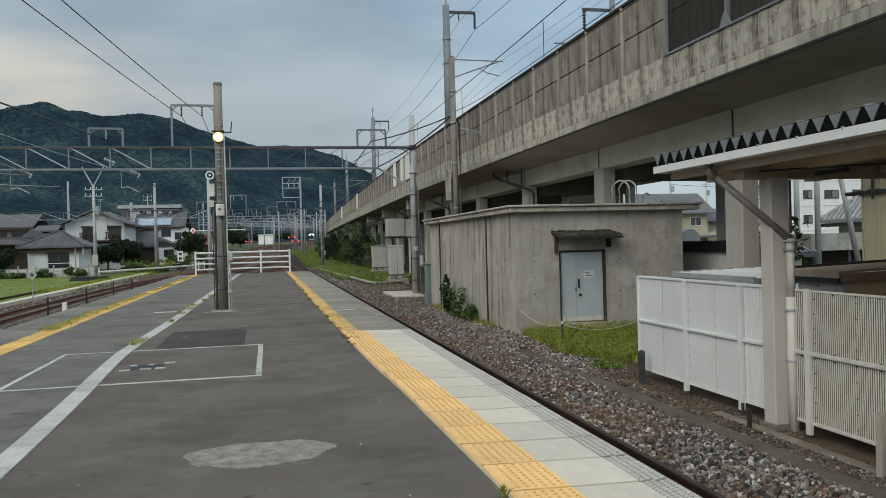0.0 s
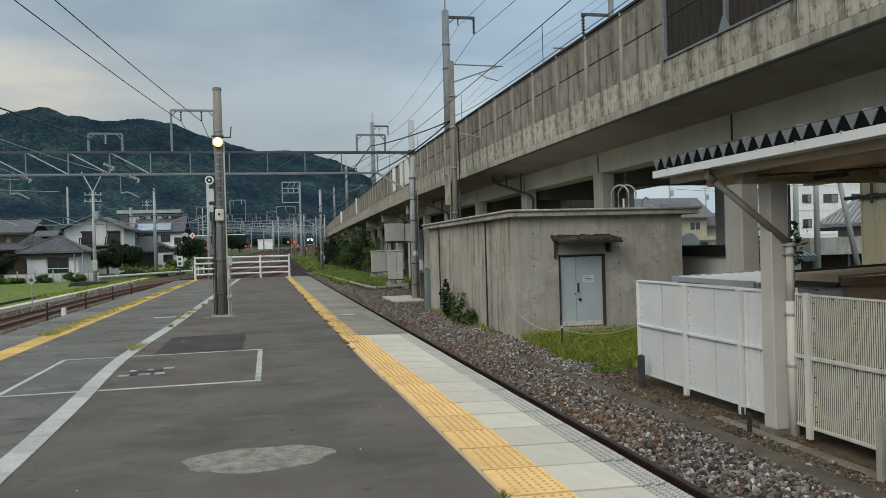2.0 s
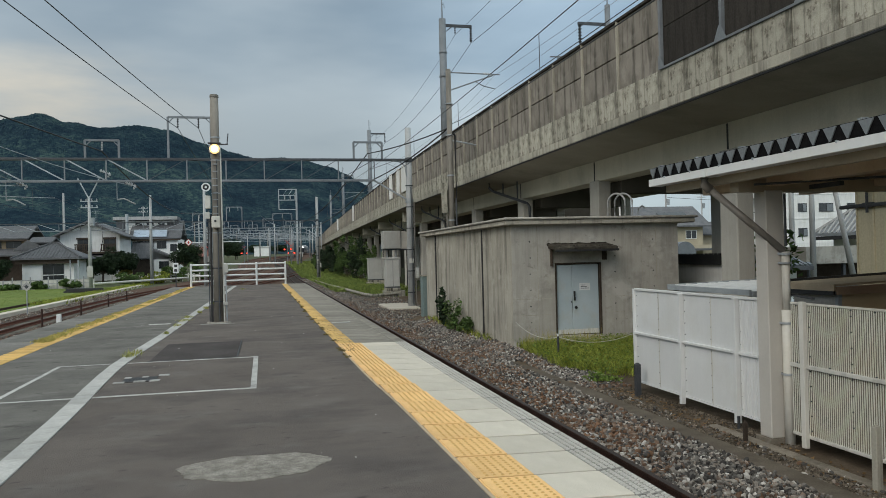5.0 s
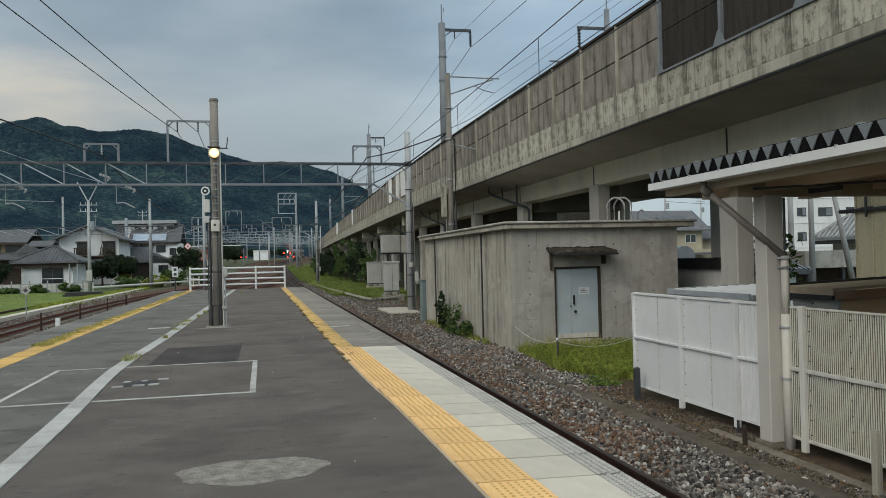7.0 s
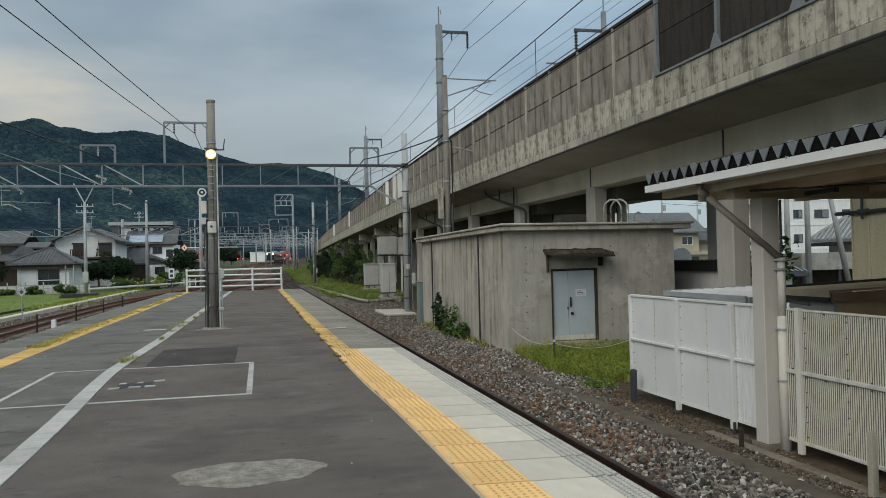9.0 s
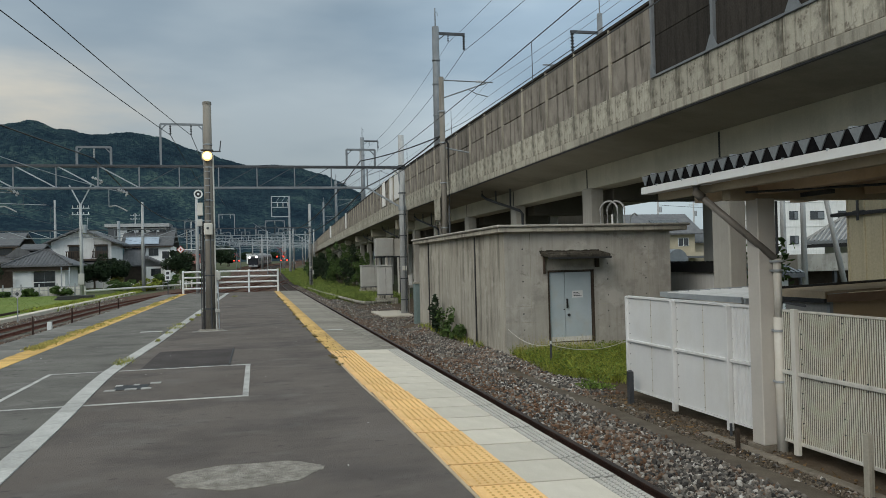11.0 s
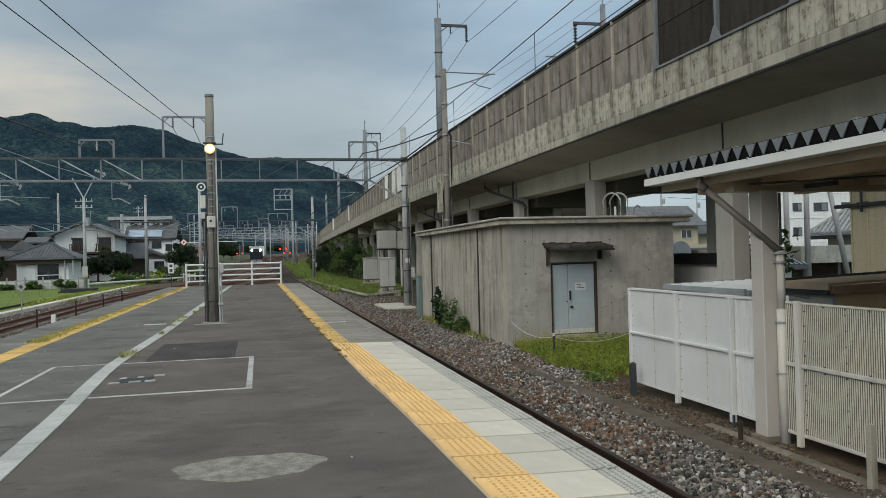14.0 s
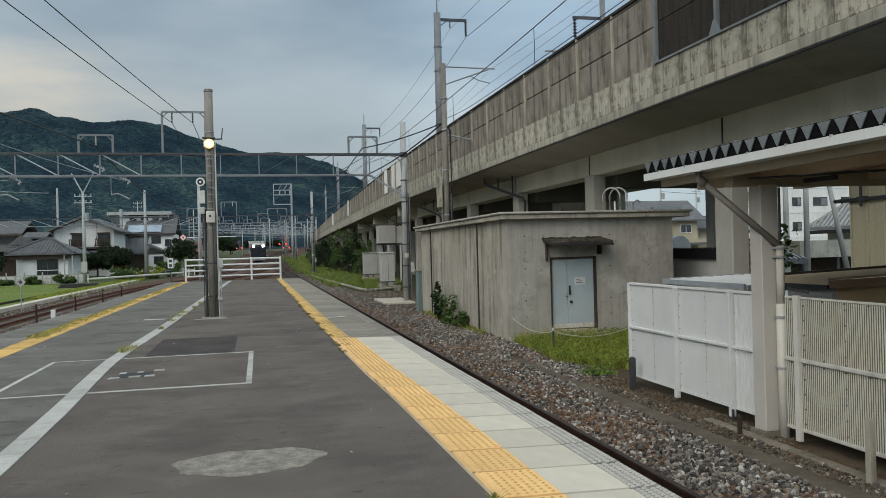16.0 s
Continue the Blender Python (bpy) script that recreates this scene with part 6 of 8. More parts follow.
    part("downpipe", Geo().frustum((7.18, 9.66, 1.42), (7.18, 9.66, 0.6), 0.055, 0.055, 14).frustum((7.18, 9.66, 0.6), (7.18, 9.66, GROUND_Z), 0.072, 0.072, 14), WHITE_DIRTY, t, "cream painted downpipe", smooth=True)
    for z in (1.38, 1.25, 0.4, -0.32):
        part("pipe_clip", Geo().frustum((7.18, 9.66, z), (7.18, 9.66, z + 0.03), 0.085, 0.085, 14).box(7.12, 7.18, 9.65, 9.76, z, z + 0.03), GALV, t)
    part("conduit", Geo().tube([(7.22, 9.70, 2.25), (7.22, 9.70, 1.5)], 0.02), STEEL_DARK, t)
    part("conduit", Geo().tube([(6.6, 9.5, 2.36), (8.6, 7.2, 2.33), (9.0, 5.0, 2.33)], 0.018), STEEL_DARK, t)
    part("lamp_tube", Geo().box(7.55, 7.62, 9.0, 9.6, 2.3, 2.36), STEEL_DARK, t)


build_shelter()

# ------------------------------------------------------------ sheds and buildings behind the fence
def build_sheds():
    t = thing("lean_to", (0, 0, 0), "low lean-to with ribbed translucent white roof", "shed")
    xa, xb, ya, yb, za, zb = 8.85, 11.1, 12.9, 15.9, 0.655, 0.70
    part("roof", Geo().prism([(xa, za), (xb, zb), (xb, zb + 0.02), (xa, za + 0.02)], ya, yb), ROOF_WHITE, t)
    for i in range(9):
        x = xa + 0.15 + i * 0.27
        part("roof_rib", Geo().bar((x, ya, za + 0.035 + 0.02 * (x - xa)), (x, yb, za + 0.035 + 0.02 * (x - xa)), 0.05, 0.035), WHITE, t)
    part("eave_rail", Geo().box(xa - 0.05, xa - 0.004, ya, yb, za - 0.06, za + 0.045), GALV, t)
    part("eave_rail", Geo().box(xa, xb, ya - 0.05, ya - 0.004, za - 0.08, za + 0.015), GALV, t)
    part("ridge_board", Geo().prism([(xa - 0.04, za - 0.05), (xb, zb - 0.05), (xb, zb + 0.07), (xa - 0.04, za + 0.055)], yb + 0.003, yb + 0.05), GALV, t)
    for y in (ya + 0.1, yb - 0.1):
        for x in (xa + 0.08, xb - 0.1):
            part("leg", Geo().box(x - 0.04, x + 0.04, y - 0.04, y + 0.04, GROUND_Z, za - 0.004), GALV, t)
    t = thing("flat_shed", (0, 0, 0), "low shed with faded brown flat roof, grey and tan walls", "shed")
    part("wall", Geo().box(9.56, 15.0, 11.5, 12.6, GROUND_Z, 0.70), TAN_WALL, t, "tan wall")
    part("wall_panel", Geo().box(9.52, 9.556, 11.45, 12.6, GROUND_Z, 0.69), BOX_GREY, t, "grey wall panel")
    part("corner_post", Geo().box(9.49, 9.56, 11.42, 11.496, GROUND_Z, 0.70), GALV, t)
    part("roof", Geo().prism([(9.38, 0.80), (15.2, 0.97), (15.2, 1.01), (9.38, 0.84)], 11.34, 12.75), TAN_ROOF, t, "faded brown flat roof")
    part("gable_board", Geo().prism([(9.40, 0.66), (15.2, 0.66), (15.2, 0.96), (9.40, 0.79)], 11.33, 11.37), BROWN, t, "dark brown fascia board")
    part("fascia", Geo().box(9.34, 9.376, 11.34, 12.75, 0.72, 0.83), TAN_ROOF, t)
    part("drip_edge", Geo().box(9.35, 9.40, 11.38, 12.75, 0.645, 0.715), BLACK, t)
    part("back_rim", Geo().prism([(9.36, 0.84), (15.2, 1.015), (15.2, 1.06), (9.36, 0.885)], 12.72, 12.76), BLACK, t)
    t = thing("dark_wall_shed", (0, 0, 0), "long grey wall topped by a dark corrugated roof edge", "shed")
    part("wall", Geo().box(13.2, 13.5, 20.3, 24.6, GROUND_Z, 1.0), PLASTER, t)
    part("roof", Geo().box(13.05, 13.7, 20.2, 24.8, 1.0, 1.3), BLACK, t)
    for i in range(19):
        part("roof_ridge", Geo().box(13.03, 13.1, 20.25 + i * 0.23, 20.35 + i * 0.23, 1.3, 1.34), BLACK, t)
    t = thing("beige_building", (0, 0, 0), "beige metal-clad building under the viaduct", "building")
    part("wall", Geo().box(13.2, 16.0, 3.0, 15.25, GROUND_Z, 3.9), BEIGE, t)
    for i in range(24):
        y = 15.2 - i * 0.5
        part("cladding_rib", Geo().box(13.17, 13.2, y - 0.02, y + 0.02, GROUND_Z, 3.9), BEIGE, t)
    part("pipe_run", Geo().frustum((13.1, 3, 2.42), (13.1, 15.6, 2.36), 0.045, 0.045, 8), STEEL_DARK, t, "dark pipe along the wall")
    part("pipe_run", Geo().frustum((13.06, 14.75, 2.2), (13.06, 14.75, 3.7), 0.03, 0.03, 8), STEEL_DARK, t, "dark pipe along the wall")
    part("pipe_joint", Geo().frustum((13.1, 14.6, 2.37), (13.1, 14.9, 2.37), 0.06, 0.06, 8), STEEL_DARK, t)
    t = thing("flat_canopy", (0, 0, 0), "low building with plain grey concrete roof slab", "building")
    part("roof_slab", Geo().box(26.3, 34, 33.8, 39, 0.58, 1.44), CONC_FRONT, t)
    part("wall", Geo().box(26.9, 34, 35.3, 39, GROUND_Z, 0.58), TIMBER, t)
    for x in (26.6, 28.6, 30.6):
        part("post", Geo().box(x, x + 0.16, 34.0, 34.16, GROUND_Z, 0.58), STEEL_DARK, t)


build_sheds()


def window(parent, x0, x1, z0, z1, y, face="y", frame_mat=None):
    """A framed pane proud of a wall, looking towards the camera (face y) or to the side (face x)."""
    fm = frame_mat or STEEL_DARK
    w = 0.06

    def b(a0, a1, c0, c1, d0, d1):
        return (a0, a1, y + d0, y + d1, c0, c1) if face == "y" else (y + d0, y + d1, a0, a1, c0, c1)
    g = Geo()
    for a0, a1, c0, c1 in ((x0, x1, z0, z0 + w), (x0, x1, z1 - w, z1), (x0, x0 + w, z0 + w, z1 - w), (x1 - w, x1, z0 + w, z1 - w), ((x0 + x1) / 2 - w / 2, (x0 + x1) / 2 + w / 2, z0 + w, z1 - w)):
        g.box(*b(a0, a1, c0, c1, -0.08, 0.02))
    win = part("window", g, fm, parent)
    part("pane", Geo().box(*b(x0 + w, x1 - w, z0 + w, z1 - w, -0.05, -0.02)), GLASS, win, "dark window pane")


def hip_roof(g, x0, x1, y0, y1, z0, z1, ridge=0.3, over=0.6):
    x0, x1, y0, y1 = x0 - over, x1 + over, y0 - over, y1 + over
    d = (y1 - y0) * 0.5
    a, b = x0 + (x1 - x0) * ridge, x1 - (x1 - x0) * ridge
    ym = (y0 + y1) / 2
    g.add([(x0, y0, z0), (x1, y0, z0), (x1, y1, z0), (x0, y1, z0), (a, ym, z1), (b, ym, z1), (x0, y0, z0 - 0.18), (x1, y0, z0 - 0.18), (x1, y1, z0 - 0.18), (x0, y1, z0 - 0.18)],
          [(0, 1, 5, 4), (1, 2, 5), (2, 3, 4, 5), (3, 0, 4), (0, 6, 7, 1), (1, 7, 8, 2), (2, 8, 9, 3), (3, 9, 6, 0), (9, 8, 7, 6)])
    return g


def gable_roof(x0, x1, y0, y1, z0, z1, axis="y", over=0.6, th=0.2):
    """A pitched roof; the ridge runs along axis."""
    if axis == "y":
        xm = (x0 + x1) / 2
        s = (z1 - z0) / (xm - x0)
        e = z0 - s * over
        return Geo().prism([(x0 - over, e), (xm, z1), (x1 + over, e), (x1 + over, e + th), (xm, z1 + th * 1.2), (x0 - over, e + th)], y0 - over, y1 + over)
    ym = (y0 + y1) / 2
    s = (z1 - z0) / (ym - y0)
    e = z0 - s * over
    return Geo().prism([(y0 - over, e), (ym, z1), (y1 + over, e), (y1 + over, e + th), (ym, z1 + th * 1.2), (y0 - over, e + th)], x0 - over, x1 + over, "x")


def roof_ribs(parent, x0, x1, y0, ym, z0, z1, n, mat):
    for i in range(n):
        x = x0 + (x1 - x0) * (i + 0.5) / n
        part("roof_rib", Geo().bar((x, y0, z0 + 0.03), (x, ym, z1 + 0.03), 0.12, 0.08), mat, parent)


def gable_wall(x0, x1, y0, y1, z0, z1, zr):
    xm = (x0 + x1) / 2
    return Geo().prism([(x0, z0), (x1, z0), (x1, z1), (xm, zr), (x0, z1)], y0, y1)


def hip_ribs(parent, x0, x1, y0, y1, z0, z1, ridge, n, mat):
    """Rows of cover tiles on the slope that faces the line."""
    a, b = x0 + (x1 - x0) * ridge, x1 - (x1 - x0) * ridge
    ym = (y0 + y1) / 2
    for i in range(n):
        x = x0 + (x1 - x0) * (i + 0.5) / n
        k = 1.0 if a <= x <= b else ((x - x0) / (a - x0) if x < a else (x1 - x) / (x1 - b))
        part("roof_rib", Geo().bar((x, y0, z0 + 0.03), (x, y0 + (ym - y0) * k, z0 + 0.03 + (z1 - z0) * k), 0.14, 0.09), mat, parent)


def build_houses():
    G = GROUND_Z
    # single-storey house with hipped tile roof
    h = thing("bungalow", (0, 0, 0), "white single-storey house with grey hipped tile roof", "house", "houses beyond the field")
    part("wall", Geo().box(-28.7, -22.9, 104, 111, G, 2.0), PLASTER, h)
    part("roof", hip_roof(Geo(), -28.7, -22.9, 104, 111, 2.3, 4.2, 0.46, 1.0), ROOF_TILE, h, "grey tile roof")
    hip_ribs(h, -29.7, -21.9, 103, 112, 2.3, 4.2, 0.46, 20, ROOF_TILE)
    part("ridge", Geo().bar((-26.3, 107.5, 4.25), (-25.3, 107.5, 4.25), 0.4, 0.3), ROOF_TILE, h)
    part("hip_ridge", Geo().bar((-29.7, 103, 2.35), (-26.2, 107.4, 4.25), 0.28, 0.2), ROOF_TILE, h)
    part("hip_ridge", Geo().bar((-21.9, 103, 2.35), (-25.4, 107.4, 4.25), 0.28, 0.2), ROOF_TILE, h)
    # dark strip standing in for the shadow under the eaves
    part("eave_board", Geo().box(-29.3, -22.3, 103.35, 103.5, 1.62, 2.12), TIMBER, h)
    for x in (-23.2, -22.3):
        part("porch_post", Geo().box(x, x + 0.13, 103.2, 103.33, G, 2.0), GALV, h)
    window(h, -26.4, -24.0, -1.0, 1.55, 104)
    part("shutter_panel", Geo().box(-28.4, -26.6, 103.9, 103.98, -0.6, 1.5), WHITE, h, "white shutter panel")
    part("door_rail", Geo().box(-27.6, -23.6, 103.2, 103.26, 0.2, 0.28), WHITE, h)
    h = thing("tile_roof_house", (0, 0, 0), "house with layered grey tile roofs behind", "house", "houses beyond the field")
    part("wall", Geo().box(-32.2, -28.2, 116.6, 122, G, 3.6), PLASTER, h)
    part("roof", hip_roof(Geo(), -32.2, -28.2, 116.6, 122, 3.5, 4.7, 0.3, 0.9), ROOF_TILE, h)
    hip_ribs(h, -33.1, -27.3, 115.7, 122.9, 3.5, 4.7, 0.3, 12, ROOF_TILE)
    part("upper_roof", gable_roof(-31.3, -29.0, 118, 122, 4.6, 5.2, "x", 0.4), ROOF_TILE, h)
    part("gable_end", Geo().prism([(-33.0, 3.6), (-31.3, 4.9), (-29.8, 4.2), (-30.2, 3.6)], 115.8, 116.0), ROOF_TILE, h)
    # two-storey tan house
    h = thing("tan_house", (0, 0, 0), "two-storey tan house with dark tiled eaves", "house", "houses beyond the field")
    part("wall", Geo().box(-50, -33.4, 122, 130, 3.5, 5.2), PLASTER_TAN, h)
    part("lower_wall", Geo().box(-50, -33.4, 122, 130, G, 3.5), TIMBER, h, "dark timber lower wall")
    part("roof", gable_roof(-50, -33.4, 122, 130, 5.5, 7.1, "x", 0.8), ROOF_TILE, h)
    part("eave_shadow", Geo().box(-50, -32.8, 121.2, 122, 4.95, 5.2), TIMBER, h)
    part("lower_roof", Geo().prism([(120.2, 3.0), (122, 3.9), (122, 3.7), (120.2, 2.8)], -50, -32.6, "x"), ROOF_TILE, h)
    for x in (-46, -41, -38.3, -35.7):
        window(h, x, x + 2.0, 3.95, 4.95, 122)
    # white gabled two-storey house
    h = thing("white_gable_house", (0, 0, 0), "white two-storey gabled house with timber balcony", "house", "houses beyond the field")
    part("wall", gable_wall(-29.1, -20.9, 124, 134, G, 5.75, 7.5), PLASTER, h)
    part("roof", gable_roof(-29.1, -20.9, 123.6, 134, 5.8, 7.6, "y", 0.9), ROOF_TILE, h)
    part("balcony", Geo().box(-26.9, -20.4, 122.8, 124, 2.95, 3.2), TIMBER, h, "dark timber balcony")
    part("lower_roof", Geo().prism([(121.8, 2.3), (124, 3.0), (124, 2.8), (121.8, 2.1)], -27.5, -18.6, "x"), ROOF_TILE, h)
    for xa, xb in ((-26.7, -25.0), (-23.1, -21.4)):
        part("shutter_case", Geo().box(xa - 0.15, xb, 123.75, 124.0, 5.1, 5.35), TIMBER, h, "dark brown shutter case")
        window(h, xa, xb, 3.3, 5.1, 123.95, "y", TIMBER)
        part("balcony_rail", Geo().box(xa - 0.25, xb + 0.1, 122.9, 122.98, 4.25, 4.38).box(xa - 0.25, xb + 0.1, 122.9, 122.98, 3.3, 3.42), TIMBER, h, "brown balcony railing")
        for i in range(8):
            part("baluster", Geo().box(xa - 0.2 + 0.26 * i, xa - 0.06 + 0.26 * i, 122.91, 122.96, 3.42, 4.25), TIMBER, h)
    part("wall_pipe", Geo().tube([(-23.3, 123.9, 6.9), (-23.2, 123.85, 5.0), (-23.6, 123.85, 3.2)], 0.06), BLACK, h)
    part("aerial", Geo().bar((-24.9, 128, 7.6), (-24.9, 128, 9.6), 0.05).bar((-25.5, 128, 9.5), (-24.3, 128, 9.5), 0.04).bar((-25.3, 128, 9.2), (-24.5, 128, 9.2), 0.04), GALV, h, "thin roof aerial")
    part("side_shutter", Geo().box(-28.9, -28.3, 123.9, 123.99, 0.6, 2.0), TIMBER, h)
    # large house with solar panels
    h = thing("solar_roof_house", (0, 0, 0), "two-storey house with solar panels on a grey roof", "house", "houses beyond the field")
    part("wall", Geo().box(-21.0, -13.8, 136, 146, G, 5.3), PLASTER, h)
    part("roof", gable_roof(-21.0, -13.8, 136, 146, 5.5, 8.3, "x", 0.5), ROOF_TILE, h)
    part("upper_wall", Geo().box(-23.2, -14.8, 139.6, 144, 6.0, 8.5), PLASTER, h)
    part("upper_roof", Geo().box(-24.4, -14.2, 138.8, 145, 8.6, 9.2), ROOF_TILE, h)
    for xa, xb in ((-20.8, -18.35), (-18.15, -15.6)):
        part("solar_panel", Geo().prism([(135.6, 5.62), (137.2, 6.86), (137.2, 6.96), (135.6, 5.72)], xa, xb, "x"), ROOF_BLUE, h, "pale reflecting solar panels")
    for xa in (-21.0, -19.2, -17.4, -15.9):
        window(h, xa, xa + 1.1, 7.5, 8.25, 139.6)
    part("parapet", Geo().box(-24.4, -14.2, 138.74, 138.796, 8.62, 9.18), POLE_LIGHT, h)
    part("eave_shadow", Geo().box(-21.4, -13.4, 135.5, 135.6, 5.05, 5.3), TIMBER, h)
    part("corner_pipe", Geo().frustum((-13.9, 135.9, G), (-13.9, 135.9, 5.2), 0.12, 0.12, 8), WHITE, h)
    part("lower_roof", Geo().prism([(132.6, 2.2), (136, 4.9), (136, 4.7), (132.6, 2.0)], -20.9, -17.6, "x"), ROOF_TILE, h)
    for i in range(7):
        part("roof_rib", Geo().bar((-20.7 + i * 0.5, 132.6, 2.25), (-20.7 + i * 0.5, 136, 4.95), 0.12, 0.1), ROOF_TILE, h)
    part("porch_wall", Geo().box(-20.6, -17.8, 133.2, 136, G, 2.0), TIMBER, h)
    part("side_wing", Geo().box(-17.2, -14.0, 132, 136, G, 1.9), PLASTER, h)
    part("wing_roof", Geo().prism([(-17.4, 3.4), (-13.2, 1.6), (-13.2, 1.85), (-17.4, 3.7)], 131.4, 136.2), ROOF_TILE, h)
    for x, z in ((-19.8, 4.0), (-17.2, 3.7), (-16.4, 0.4), (-15.1, 3.2)):
        window(h, x, x + 1.5, z, z + 1.2, 136 if z > 1 else 132)
    part("wall_board", Geo().box(-23.2, -22.0, 135.0, 136, G, 8.2), STEEL_DARK, h, "dark side wall board")
    part("sign_band", Geo().box(-23.0, -22.2, 134.9, 135.0, 6.2, 6.6), RED, h, "red sign band")
    part("sign_band", Geo().box(-23.0, -22.2, 134.9, 135.0, 3.6, 4.0), RED, h, "red sign band")
    part("chimney_pipe", Geo().frustum((-21.6, 135, G), (-21.6, 135, 9.4), 0.25, 0.25, 10), GALV, h)
    # small red-roofed and white buildings far down the line
    for x, y, w, d, z, m, r, lab in ((-14.8, 190, 3.4, 8, 2.4, TIMBER, ROOF_RED, "small far house with red roof"), (-24, 205, 9, 8, 3.6, PLASTER, ROOF_TILE, "small far white house"), 
                                     (-40, 180, 10, 9, 4, PLASTER, ROOF_TILE, "far white two-storey house"), (-58, 150, 12, 9, 4.6, PLASTER_TAN, ROOF_TILE, "far tan two-storey house")):
        h = thing("far_house", (x, y, land_z(y)), lab, "house", "houses beyond the field")
        part("wall", Geo().box(0, w, 0, d, 0, z), m, h)
        part("roof", gable_roof(0, w, 0, d, z, z + 1.9, "x", 0.6), r, h)
        window(h, 1.2, 3.0, 0.9, 2.2, 0)
    h = thing("line_side_building", (-3.9, 330, land_z(330)), "white flat-roofed building beside the far line", "building")
    part("wall", Geo().box(0, 6.2, 0, 8, 0, 3.8), PLASTER, h)
    part("roof", Geo().box(-0.3, 6.5, -0.3, 8.3, 3.8, 4.1), WHITE, h)
    # garden walls along the field
    whole("garden_wall", Geo().box(-36, -19.6, 99.0, 99.2, G, -0.35).box(-36, -19.6, 98.95, 99.25, -0.35, -0.27), WHITE_DIRTY, "low pale block garden wall", "wall")
    # right of the viaduct
    h = thing("apartment_block", (0, 0, 0), "white four-storey apartment block", "building")
    part("wall", Geo().box(70.6, 98, 95, 108, G, 13.2), PLASTER, h)
    for f in range(4):
        z = -0.66 + f * 3.45
        for x, w in ((72.8, 1.4), (76.2, 2.3), (80.8, 2.3), (85.4, 2.3), (90, 2.3)):
            window(h, x, x + w, z, z + 1.2, 95)
            part("sash", Geo().box(x + w / 2 + 0.1, x + w - 0.1, 94.9, 94.935, z + 0.12, z + 1.08), MAST, h, "pale curtained sash")
        part("floor_band", Geo().box(70.55, 98.05, 94.94, 95.0, z - 1.0, z - 0.9), PLASTER, h)
        part("balcony", Geo().box(69.2, 70.6, 95.5, 106, z - 1.1, z - 0.2), PLASTER, h)
        part("balcony_rail", Geo().box(69.2, 69.26, 95.5, 106, z + 0.2, z + 0.28).box(69.2, 70.6, 95.44, 95.5, z + 0.2, z + 0.28), STEEL_DARK, h, "dark balcony rail")
        window(h, 97, 101, z, z + 1.6, 70.6, "x")
    h = thing("cream_house", (0, 0, 0), "cream two-storey house with solar panel and small balcony", "house")
    part("wall", Geo().box(51.5, 61.0, 100, 108, G, 4.9), PLASTER_CREAM, h)
    part("roof", gable_roof(51.5, 61.0, 100, 108, 5.1, 7.5, "x", 0.9), ROOF_TILE, h)
    part("side_roof", gable_roof(60, 66, 101, 108, 3.6, 5.2, "x", 0.6), ROOF_TILE, h)
    part("side_wall", Geo().box(60.5, 65.5, 101.4, 108, G, 3.5), PLASTER_CREAM, h)
    part("solar_panel", Geo().prism([(99.9, 5.30), (102.2, 6.68), (102.2, 6.78), (99.9, 5.40)], 55, 59.4, "x"), GLASS, h, "dark solar panel")
    part("lower_roof", Geo().box(56, 66, 97, 100, 1.2, 1.5), ROOF_TILE, h)
    part("balcony", Geo().box(57, 62, 98.4, 100, 1.5, 2.0), PLASTER_CREAM, h)
    window(h, 58.3, 60.0, 2.9, 4.1, 100, "y", WHITE)
    h = thing("greenhouse", (28.55, 49, G), "small translucent arched garden shelter", "greenhouse")
    part("cover", Geo().prism([(0.8 * math.cos(math.pi * i / 12), 2.5 + 0.9 * math.sin(math.pi * i / 12)) for i in range(13)] + [(-0.8, 0), (0.8, 0)], 0, 3), MAST, h)
    h = thing("tiled_gate_house", (0, 0, 0), "small building with pale ribbed hip roof", "building")
    part("wall", Geo().box(38.3, 46, 41.6, 46.4, G, 2.2), PLASTER, h)
    part("roof", hip_roof(Geo(), 38.1, 46, 41.6, 46.4, 2.30, 4.4, 0.19, 0.8), MAST, h)
    for i in range(15):
        y = 41.0 + 0.43 * i
        k = 1 - abs(y - 44.0) / 3.2
        part("roof_rib", Geo().bar((37.3, y, 2.34), (37.3 + 1.8 * k, y, 2.34 + 2.1 * k), 0.14, 0.09), POLE_LIGHT, h)
    part("hip_ridge", Geo().bar((37.3, 47.2, 2.36), (39.1, 44.0, 4.46), 0.22, 0.16), POLE_LIGHT, h)
    part("eave", Geo().box(37.32, 37.45, 40.9, 47.1, 1.86, 2.1), BLACK, h)
    h = thing("tiled_shed", (0, 0, 0), "low shed with grey tiled roof", "shed")
    part("wall", Geo().box(22.2, 23.3, 30.6, 33, G, 0.6), PLASTER, h)
    part("roof", hip_roof(Geo(), 22.2, 23.3, 30.6, 33, 0.60, 1.2, 0.3, 0.5), ROOF_TILE, h)
    hip_ribs(h, 21.7, 23.8, 30.1, 33.5, 0.60, 1.2, 0.3, 9, MAST)


build_houses()


